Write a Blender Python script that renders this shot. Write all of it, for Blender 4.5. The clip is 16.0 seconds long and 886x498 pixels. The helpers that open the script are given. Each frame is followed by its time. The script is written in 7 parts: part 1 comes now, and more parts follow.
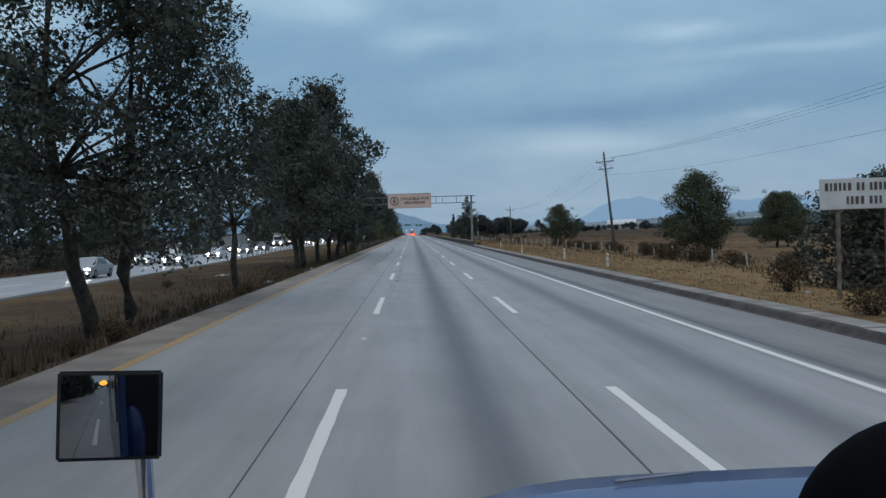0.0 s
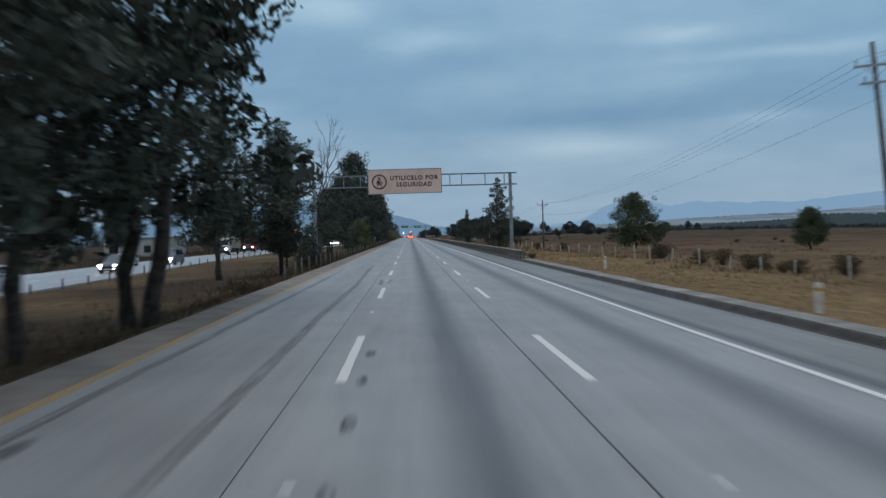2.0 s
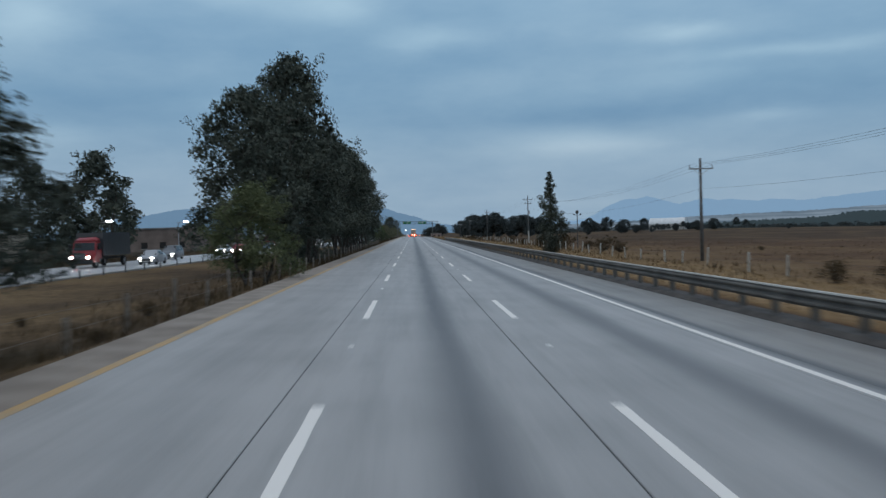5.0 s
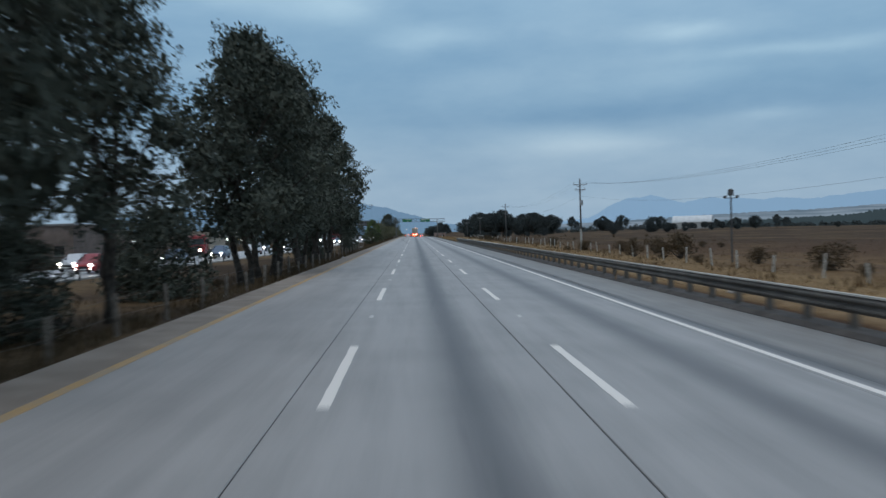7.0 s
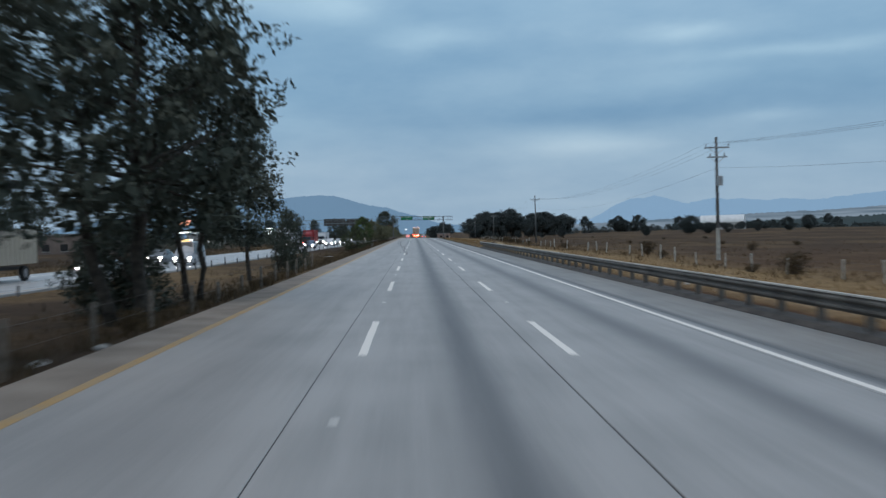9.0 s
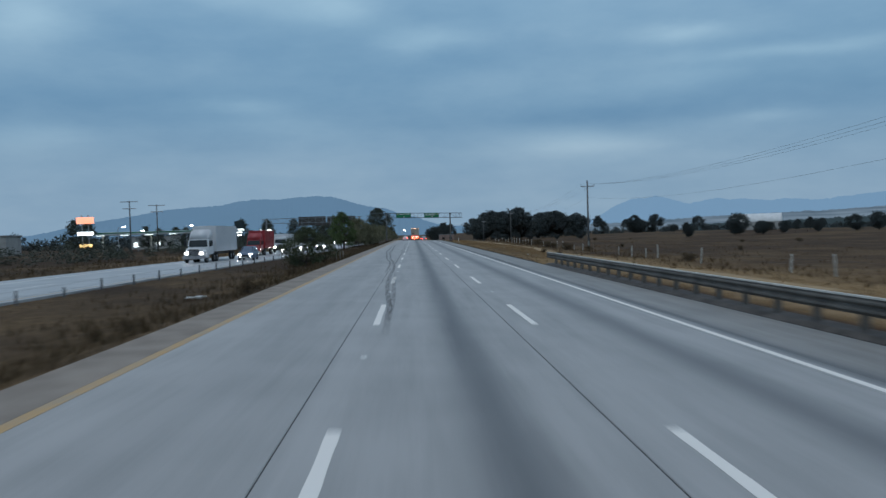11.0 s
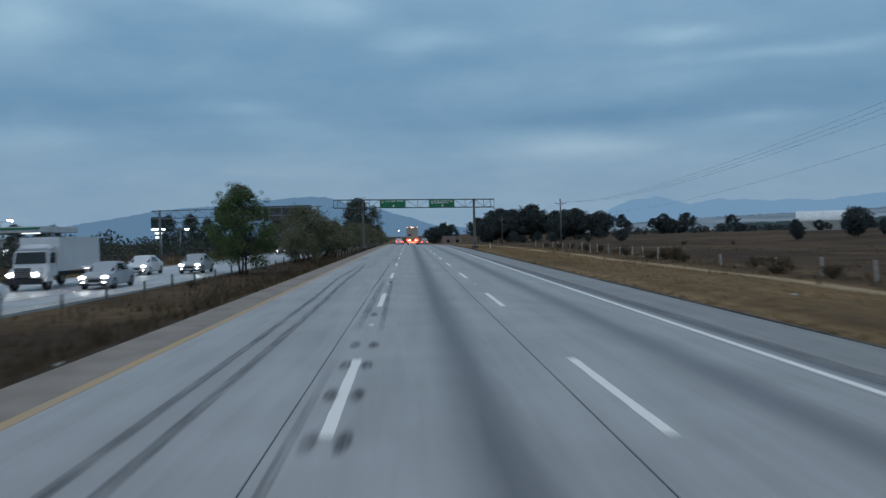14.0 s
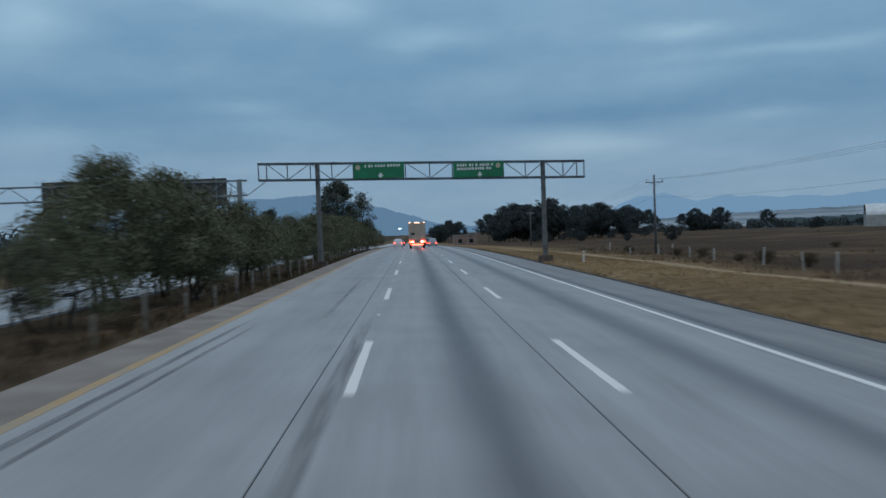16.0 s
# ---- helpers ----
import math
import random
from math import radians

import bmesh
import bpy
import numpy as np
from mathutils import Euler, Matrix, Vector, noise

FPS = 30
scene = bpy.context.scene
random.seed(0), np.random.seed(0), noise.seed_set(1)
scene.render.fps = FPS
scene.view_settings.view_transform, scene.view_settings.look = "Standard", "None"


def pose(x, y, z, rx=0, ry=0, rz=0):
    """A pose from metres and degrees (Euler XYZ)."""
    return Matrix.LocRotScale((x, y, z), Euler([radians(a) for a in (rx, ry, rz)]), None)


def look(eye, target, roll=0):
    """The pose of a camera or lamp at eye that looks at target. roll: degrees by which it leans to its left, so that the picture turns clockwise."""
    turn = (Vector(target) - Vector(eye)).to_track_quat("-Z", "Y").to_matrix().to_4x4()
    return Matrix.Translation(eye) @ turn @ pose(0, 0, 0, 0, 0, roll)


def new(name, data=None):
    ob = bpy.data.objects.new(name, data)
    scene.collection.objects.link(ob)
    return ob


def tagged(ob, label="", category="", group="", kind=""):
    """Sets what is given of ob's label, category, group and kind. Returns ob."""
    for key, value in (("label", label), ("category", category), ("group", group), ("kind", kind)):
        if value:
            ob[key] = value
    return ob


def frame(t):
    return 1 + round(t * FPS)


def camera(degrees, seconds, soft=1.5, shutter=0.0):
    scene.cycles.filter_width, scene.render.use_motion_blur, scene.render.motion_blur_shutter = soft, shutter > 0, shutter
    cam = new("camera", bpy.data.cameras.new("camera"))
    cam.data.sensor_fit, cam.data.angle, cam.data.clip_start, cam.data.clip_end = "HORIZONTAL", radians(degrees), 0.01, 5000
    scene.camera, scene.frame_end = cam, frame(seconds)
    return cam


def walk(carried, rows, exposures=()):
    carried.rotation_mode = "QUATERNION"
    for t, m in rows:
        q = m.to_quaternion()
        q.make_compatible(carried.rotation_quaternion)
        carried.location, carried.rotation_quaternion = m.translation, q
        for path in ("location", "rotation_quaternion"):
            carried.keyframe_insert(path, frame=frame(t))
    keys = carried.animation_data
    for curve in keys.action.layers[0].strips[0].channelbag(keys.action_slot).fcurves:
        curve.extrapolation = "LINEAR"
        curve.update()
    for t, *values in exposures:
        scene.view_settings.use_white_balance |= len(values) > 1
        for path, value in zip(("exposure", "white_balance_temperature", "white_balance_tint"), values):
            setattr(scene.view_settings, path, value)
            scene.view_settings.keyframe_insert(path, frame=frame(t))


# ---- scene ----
# the camera: a seat in a lorry that rolls along the middle lane
CROSSFALL = 0.03
cam = camera(56.53, 16.0, soft=1.45, shutter=0.45)
PATH = [
    (0.0, pose(-0.827, 0.00, 2.066, 88.75, 1.89, -2.19)),
    (0.034, pose(-0.827, 0.02, 2.066, 88.75, 1.89, -2.19)),
    (0.1, pose(-0.815, 2.74, 2.066, 88.72, 1.88, -2.19)),
    (0.2, pose(-0.816, 5.53, 2.066, 88.73, 1.88, -2.20)),
    (0.5, pose(-0.817, 13.73, 2.066, 88.80, 1.86, -2.23)),
    (1.0, pose(-0.821, 27.20, 2.065, 88.83, 1.85, -2.27)),
    (1.5, pose(-0.786, 40.32, 2.065, 88.90, 1.83, -2.32)),
    (2.0, pose(-0.762, 54.13, 2.063, 88.92, 1.80, -2.35)),
    (2.5, pose(-0.690, 68.06, 2.060, 88.83, 1.79, -2.39)),
    (3.0, pose(-0.595, 81.10, 2.058, 88.79, 1.75, -2.39)),
    (3.5, pose(-0.570, 94.79, 2.057, 88.78, 1.72, -2.35)),
    (4.0, pose(-0.584, 108.51, 2.058, 88.78, 1.70, -2.28)),
    (4.5, pose(-0.618, 122.27, 2.059, 88.78, 1.69, -2.20)),
    (5.0, pose(-0.656, 136.04, 2.061, 88.78, 1.69, -2.12)),
    (5.5, pose(-0.687, 149.81, 2.062, 88.75, 1.69, -2.05)),
    (6.0, pose(-0.703, 163.62, 2.062, 88.68, 1.71, -1.98)),
    (6.5, pose(-0.733, 177.62, 2.062, 88.75, 1.72, -2.02)),
    (7.0, pose(-0.741, 191.03, 2.062, 88.73, 1.72, -2.05)),
    (7.5, pose(-0.764, 204.82, 2.063, 88.76, 1.70, -2.07)),
    (8.0, pose(-0.782, 219.07, 2.066, 88.72, 1.65, -2.04)),
    (8.5, pose(-0.840, 233.41, 2.068, 88.72, 1.61, -2.03)),
    (9.0, pose(-0.890, 246.93, 2.069, 88.76, 1.58, -2.02)),
    (9.5, pose(-0.924, 260.79, 2.070, 88.78, 1.59, -2.04)),
    (10.0, pose(-0.941, 274.57, 2.070, 88.80, 1.62, -2.05)),
    (10.5, pose(-0.948, 288.36, 2.069, 88.82, 1.65, -2.08)),
    (11.0, pose(-0.953, 302.25, 2.069, 88.83, 1.68, -2.12)),
    (11.5, pose(-0.961, 316.32, 2.069, 88.82, 1.70, -2.16)),
    (12.0, pose(-0.941, 330.40, 2.069, 88.86, 1.70, -2.23)),
    (12.5, pose(-0.926, 345.00, 2.069, 88.79, 1.68, -2.30)),
    (13.0, pose(-0.915, 358.83, 2.070, 88.81, 1.67, -2.34)),
    (13.5, pose(-0.907, 372.58, 2.070, 88.87, 1.68, -2.34)),
    (14.0, pose(-0.899, 387.25, 2.069, 88.91, 1.71, -2.37)),
    (14.5, pose(-0.906, 400.76, 2.069, 88.90, 1.76, -2.32)),
    (15.0, pose(-0.932, 415.84, 2.068, 88.89, 1.83, -2.27)),
    (15.5, pose(-0.948, 430.46, 2.068, 88.88, 1.91, -2.21)),
    (16.0, pose(-0.922, 445.17, 2.067, 88.81, 2.01, -2.17)),
]
# the clip's camera turns a little cooler once the trees are past
walk(cam, PATH, exposures=((0.0, 0.13, 6650, 10), (5.5, 0.07, 6630, 10), (7.0, 0.18, 6670, 10), (9.0, 0.20, 6660, 10), (11.5, -0.11, 6230, 7), (16.0, -0.13, 6230, 7)))

# ---- light: an overcast dusk sky and a weak, wide sun behind the cloud ----
BANKS = ((-0.424, 0.237, 0.051, 0.027, 0.44), (-0.19, 0.267, 0.075, 0.015, 0.2), (-0.078, 0.263, 0.051, 0.017, 0.37), (0.026, 0.229, 0.048, 0.014, 0.37), (0.322, 0.217, 0.051, 0.01, 0.4), (0.395, 0.188, 0.082, 0.008, 0.22), (0.488, 0.189, 0.075, 0.008, 0.2), (0.352, 0.169, 0.075, 0.008, 0.16), (0.415, 0.12, 0.041, 0.007, 0.22), (-0.423, 0.116, 0.058, 0.018, 0.28), (-0.21, 0.15, 0.048, 0.008, 0.22), (-0.149, 0.13, 0.082, 0.012, 0.15), (0.212, 0.1, 0.086, 0.016, 0.33), (-0.28, 0.222, 0.089, 0.022, -0.121), (-0.388, 0.158, 0.13, 0.022, -0.11), (0.097, 0.207, 0.089, 0.018, -0.11), (0.122, 0.136, 0.226, 0.012, -0.11), (0.333, 0.139, 0.13, 0.012, -0.066), (-0.067, 0.172, 0.117, 0.021, -0.066))


def build_world():
    w = bpy.data.worlds.new("dusk_sky")
    scene.world = w
    w.use_nodes = True
    nt = w.node_tree
    nt.nodes.clear()
    N = nt.nodes.new
    L = nt.links.new
    out = N("ShaderNodeOutputWorld")
    bg = N("ShaderNodeBackground")
    L(bg.outputs[0], out.inputs[0])
    sky = N("ShaderNodeTexSky")
    sky.sky_type = "NISHITA"
    sky.sun_disc = False
    sky.sun_elevation = radians(14)
    sky.sun_rotation = radians(200)
    co = N("ShaderNodeTexCoord")
    sep = N("ShaderNodeSeparateXYZ")
    L(co.outputs["Generated"], sep.inputs[0])
    # flatten the direction onto a cloud deck
    up = N("ShaderNodeMath"); up.operation = "ADD"; up.inputs[1].default_value = 0.14
    L(sep.outputs["Z"], up.inputs[0])
    div = N("ShaderNodeVectorMath"); div.operation = "DIVIDE"
    L(co.outputs["Generated"], div.inputs[0]); L(up.outputs[0], div.inputs[1])
    mp = N("ShaderNodeMapping"); mp.inputs["Scale"].default_value = (0.85, 1.0, 0.0)
    mp.inputs["Location"].default_value = (3.1, 1.7, 0.4)
    L(div.outputs[0], mp.inputs[0])
    n1 = N("ShaderNodeTexNoise"); n1.inputs["Scale"].default_value = 1.55; n1.inputs["Detail"].default_value = 5; n1.inputs["Roughness"].default_value = 0.42
    n2 = N("ShaderNodeTexNoise"); n2.inputs["Scale"].default_value = 0.55; n2.inputs["Detail"].default_value = 3
    L(mp.outputs[0], n1.inputs["Vector"]); L(mp.outputs[0], n2.inputs["Vector"])
    mix = N("ShaderNodeMath"); mix.operation = "MULTIPLY_ADD"; mix.inputs[1].default_value = 0.55
    half = N("ShaderNodeMath"); half.operation = "MULTIPLY"; half.inputs[1].default_value = 0.45
    L(n2.outputs["Fac"], half.inputs[0]); L(n1.outputs["Fac"], mix.inputs[0]); L(half.outputs[0], mix.inputs[2])
    ramp = N("ShaderNodeValToRGB")
    e = ramp.color_ramp.elements
    e[0].position, e[0].color = 0.36, (0.205, 0.352, 0.508, 1)
    e[1].position, e[1].color = 0.66, (0.280, 0.428, 0.574, 1)
    mid = e.new(0.50); mid.color = (0.235, 0.385, 0.540, 1)
    L(mix.outputs[0], ramp.inputs[0])
    # the deck is brighter overhead, bluest a little above the horizon and greyer low down
    tone = N("ShaderNodeValToRGB")
    e = tone.color_ramp.elements
    e[0].position, e[0].color = 0.0, (1.03, 1.02, 1.0, 1)
    e[1].position, e[1].color = 1.0, (1.70, 1.25, 1.14, 1)
    for pos, c in ((0.06, (1.06, 1.02, 1.0)), (0.095, (1.02, 1.0, 0.99)), (0.13, (0.80, 0.87, 0.92)), (0.20, (0.91, 0.96, 0.99)), (0.28, (1.08, 1.09, 1.09)), (0.42, (1.30, 1.17, 1.12)), (0.6, (1.62, 1.24, 1.13))):
        k = e.new(pos)
        k.color = (*c, 1)
    L(sep.outputs["Z"], tone.inputs[0])
    bright = N("ShaderNodeMixRGB"); bright.blend_type = "MULTIPLY"; bright.inputs[0].default_value = 1.0
    low = N("ShaderNodeMapRange"); low.inputs["From Min"].default_value = 0.0; low.inputs["From Max"].default_value = 0.16
    low.inputs["To Min"].default_value = 0.80; low.inputs["To Max"].default_value = 0.0
    L(sep.outputs["Z"], low.inputs["Value"])
    haze = N("ShaderNodeMixRGB"); haze.inputs[2].default_value = (0.265, 0.385, 0.530, 1)
    L(low.outputs[0], haze.inputs[0]); L(ramp.outputs[0], haze.inputs[1])
    L(haze.outputs[0], bright.inputs[1]); L(tone.outputs[0], bright.inputs[2])

    def calc(op, *args):
        n = N("ShaderNodeMath"); n.operation = op
        for i, q in enumerate(args):
            if isinstance(q, (int, float)):
                n.inputs[i].default_value = q
            else:
                L(q, n.inputs[i])
        return n.outputs[0]

    # the cloud banks and breaks ahead: bearing, height, half width, half height, brightness
    wisp = N("ShaderNodeTexNoise"); wisp.inputs["Scale"].default_value = 7.0; wisp.inputs["Detail"].default_value = 4; wisp.inputs["Roughness"].default_value = 0.55
    wide = N("ShaderNodeMapping"); wide.inputs["Scale"].default_value = (1.0, 1.0, 3.2)
    L(co.outputs["Generated"], wide.inputs[0]); L(wide.outputs[0], wisp.inputs["Vector"])
    blow = N("ShaderNodeSeparateXYZ"); L(wisp.outputs["Color"], blow.inputs[0])
    bearing = calc("ADD", calc("ARCTAN2", sep.outputs["X"], sep.outputs["Y"]), calc("MULTIPLY_ADD", blow.outputs["X"], 0.09, -0.045))
    height = calc("ADD", sep.outputs["Z"], calc("MULTIPLY_ADD", blow.outputs["Y"], 0.022, -0.011))
    banks = calc("MULTIPLY_ADD", blow.outputs["Z"], 0.26, -0.13)
    mott = N("ShaderNodeTexNoise"); mott.inputs["Scale"].default_value = 17.0; mott.inputs["Detail"].default_value = 4; mott.inputs["Roughness"].default_value = 0.6
    less = N("ShaderNodeMapping"); less.inputs["Scale"].default_value = (1.0, 1.0, 2.4)
    L(co.outputs["Generated"], less.inputs[0]); L(less.outputs[0], mott.inputs["Vector"])
    banks = calc("ADD", banks, calc("MULTIPLY_ADD", mott.outputs["Fac"], 0.16, -0.08))
    for a, h, wa, wh, amount in BANKS:
        u = calc("DIVIDE", calc("SUBTRACT", bearing, a), wa)
        v = calc("DIVIDE", calc("SUBTRACT", height, h), wh)
        d = calc("ADD", calc("MULTIPLY", u, u), calc("MULTIPLY", v, v))
        banks = calc("MULTIPLY_ADD", calc("EXPONENT", calc("MULTIPLY", d, -0.8)), amount, banks)
    # lit cloud is paler than the blue between
    pale = N("ShaderNodeCombineXYZ")
    for i, k in enumerate((1.35, 0.90, 0.55)):
        L(calc("MULTIPLY_ADD", banks, k, 1.0), pale.inputs[i])
    lit = N("ShaderNodeVectorMath"); lit.operation = "MULTIPLY"
    L(bright.outputs[0], lit.inputs[0]); L(pale.outputs[0], lit.inputs[1])
    # a little of the clear sky shows through the cloud
    clear = N("ShaderNodeVectorMath"); clear.operation = "SCALE"; clear.inputs["Scale"].default_value = 0.05
    L(sky.outputs[0], clear.inputs[0])
    add = N("ShaderNodeMixRGB"); add.inputs[0].default_value = 0.08
    L(lit.outputs[0], add.inputs[1]); L(clear.outputs[0], add.inputs[2])
    L(add.outputs[0], bg.inputs["Color"])
    bg.inputs["Strength"].default_value = 1.0


build_world()
sun_data = bpy.data.lights.new("sun", "SUN")
sun_data.energy, sun_data.angle, sun_data.color = 0.5, radians(40), (1.0, 0.93, 0.85)
sun = new("sun", sun_data)
sun.matrix_world = look((0, 0, 60), (0.35, 1.0, 57.0))

# ---- materials ----
def nodes(name):
    m = bpy.data.materials.new(name)
    m.use_nodes = True
    nt = m.node_tree
    b = nt.nodes["Principled BSDF"]
    return m, nt, nt.nodes.new, nt.links.new, b


def mottled(name, dark, light, scale=4.0, rough=0.8, bump=0.3, fine=60.0, metal=0.0, coords="Object", spread=(0.35, 0.65), fine_amount=0.25, dist=0.01):
    """A surface of two tones at a coarse and a fine scale, with a fine relief."""
    m, nt, N, L, b = nodes(name)
    co = N("ShaderNodeTexCoord")
    n1 = N("ShaderNodeTexNoise"); n1.inputs["Scale"].default_value = scale; n1.inputs["Detail"].default_value = 5
    n2 = N("ShaderNodeTexNoise"); n2.inputs["Scale"].default_value = fine; n2.inputs["Detail"].default_value = 3
    L(co.outputs[coords], n1.inputs["Vector"]); L(co.outputs[coords], n2.inputs["Vector"])
    s = N("ShaderNodeMath"); s.operation = "MULTIPLY_ADD"; s.inputs[1].default_value = fine_amount
    L(n2.outputs["Fac"], s.inputs[0])
    s2 = N("ShaderNodeMath"); s2.operation = "MULTIPLY"; s2.inputs[1].default_value = 1 - fine_amount
    L(n1.outputs["Fac"], s2.inputs[0]); L(s2.outputs[0], s.inputs[2])
    r = N("ShaderNodeValToRGB")
    r.color_ramp.elements[0].position, r.color_ramp.elements[1].position = spread
    r.color_ramp.elements[0].color, r.color_ramp.elements[1].color = (*dark, 1), (*light, 1)
    L(s.outputs[0], r.inputs[0]); L(r.outputs[0], b.inputs["Base Color"])
    b.inputs["Roughness"].default_value, b.inputs["Metallic"].default_value = rough, metal
    if bump:
        bu = N("ShaderNodeBump"); bu.inputs["Strength"].default_value = bump; bu.inputs["Distance"].default_value = dist
        L(s.outputs[0], bu.inputs["Height"]); L(bu.outputs[0], b.inputs["Normal"])
    return m


def glowing(name, colour, strength, base=(0.8, 0.8, 0.8)):
    m, nt, N, L, b = nodes(name)
    b.inputs["Base Color"].default_value = (*base, 1)
    b.inputs["Emission Color"].default_value = (*colour, 1)
    b.inputs["Emission Strength"].default_value = strength
    return m


def leafy(name, dark, light):
    """Leaves: a tone for every leaf, a little light through them."""
    m, nt, N, L, b = nodes(name)
    g = N("ShaderNodeNewGeometry")
    co = N("ShaderNodeTexCoord")
    n = N("ShaderNodeTexNoise"); n.inputs["Scale"].default_value = 0.8; n.inputs["Detail"].default_value = 3
    L(co.outputs["Object"], n.inputs["Vector"])
    mass = N("ShaderNodeMapRange"); mass.inputs["From Min"].default_value = 0.32; mass.inputs["From Max"].default_value = 0.68
    mass.inputs["To Max"].default_value = 0.6
    L(n.outputs["Fac"], mass.inputs["Value"])
    f = N("ShaderNodeMath"); f.operation = "MULTIPLY_ADD"; f.inputs[1].default_value = 0.4
    L(g.outputs["Random Per Island"], f.inputs[0]); L(mass.outputs[0], f.inputs[2])
    r = N("ShaderNodeValToRGB")
    r.color_ramp.elements[0].color, r.color_ramp.elements[1].color = (*dark, 1), (*light, 1)
    L(f.outputs[0], r.inputs[0]); L(r.outputs[0], b.inputs["Base Color"])
    b.inputs["Roughness"].default_value = 0.65
    b.inputs["Specular IOR Level"].default_value = 0.12
    return m


def road_concrete(name="road_concrete", tracks=((-0.08, 0.42, 0.76), (3.52, 0.46, 0.66), (-3.55, 0.6, 0.15), (1.05, 0.35, 0.10), (2.35, 0.4, 0.10), (4.75, 0.3, 0.12), (5.42, 0.17, 0.7), (-1.2, 0.35, 0.05)), lo=(0.302, 0.290, 0.276, 1), hi=(0.438, 0.420, 0.402, 1)):
    """Grey concrete with the dark oil track down the middle of each lane and brushed tyre tracks."""
    m, nt, N, L, b = nodes(name)
    co = N("ShaderNodeTexCoord"); sep = N("ShaderNodeSeparateXYZ"); L(co.outputs["Object"], sep.inputs[0])
    mp = N("ShaderNodeMapping"); mp.inputs["Scale"].default_value = (1.0, 0.06, 1.0); L(co.outputs["Object"], mp.inputs[0])
    streak = N("ShaderNodeTexNoise"); streak.inputs["Scale"].default_value = 2.2; streak.inputs["Detail"].default_value = 6; streak.inputs["Roughness"].default_value = 0.62
    L(mp.outputs[0], streak.inputs["Vector"])
    patch = N("ShaderNodeTexNoise"); patch.inputs["Scale"].default_value = 0.5; patch.inputs["Detail"].default_value = 5; L(co.outputs["Object"], patch.inputs["Vector"])
    grain = N("ShaderNodeTexNoise"); grain.inputs["Scale"].default_value = 45; grain.inputs["Detail"].default_value = 4; L(co.outputs["Object"], grain.inputs["Vector"])

    def math(op, a, v=None, c=None):
        n = N("ShaderNodeMath"); n.operation = op
        for i, q in enumerate((a, v, c)):
            if q is None:
                continue
            if isinstance(q, (int, float)):
                n.inputs[i].default_value = q
            else:
                L(q, n.inputs[i])
        return n.outputs[0]

    x = math("ADD", sep.outputs["X"], math("MULTIPLY", math("SUBTRACT", streak.outputs["Fac"], 0.5), 0.35))

    def track(centre, width, amount):
        d = math("DIVIDE", math("SUBTRACT", x, centre), width)
        return math("MULTIPLY", math("EXPONENT", math("MULTIPLY", math("MULTIPLY", d, d), -1.0)), amount)

    dirt = track(*tracks[0])
    for c, wd, am in tracks[1:]:
        dirt = math("ADD", dirt, track(c, wd, am))
    vary = math("MULTIPLY_ADD", patch.outputs["Fac"], 0.5, math("MULTIPLY", streak.outputs["Fac"], 0.9))
    vary = math("ADD", vary, math("MULTIPLY", grain.outputs["Fac"], 0.25))
    r = N("ShaderNodeValToRGB")
    r.color_ramp.elements[0].position, r.color_ramp.elements[1].position = 0.55, 1.15 / 1.2
    r.color_ramp.elements[0].color, r.color_ramp.elements[1].color = lo, hi
    L(vary, r.inputs[0])
    mix = N("ShaderNodeMixRGB"); mix.inputs[2].default_value = (0.085, 0.085, 0.088, 1)
    L(math("MINIMUM", math("MULTIPLY", dirt, math("MULTIPLY_ADD", streak.outputs["Fac"], 0.8, 0.6)), 0.85), mix.inputs[0])
    L(r.outputs[0], mix.inputs[1]); L(mix.outputs[0], b.inputs["Base Color"])
    b.inputs["Roughness"].default_value = 0.54
    b.inputs["Specular IOR Level"].default_value = 0.62
    bu = N("ShaderNodeBump"); bu.inputs["Strength"].default_value = 0.25; bu.inputs["Distance"].default_value = 0.006
    L(grain.outputs["Fac"], bu.inputs["Height"]); L(bu.outputs[0], b.inputs["Normal"])
    return m


def worn_paint(name, colour, under, amount):
    """Road paint, scuffed through to the concrete in places."""
    m = mottled(name, under, colour, 3.0, 0.6, 0.2, 38.0, spread=(amount - 0.1, amount + 0.06), fine_amount=0.4)
    return m


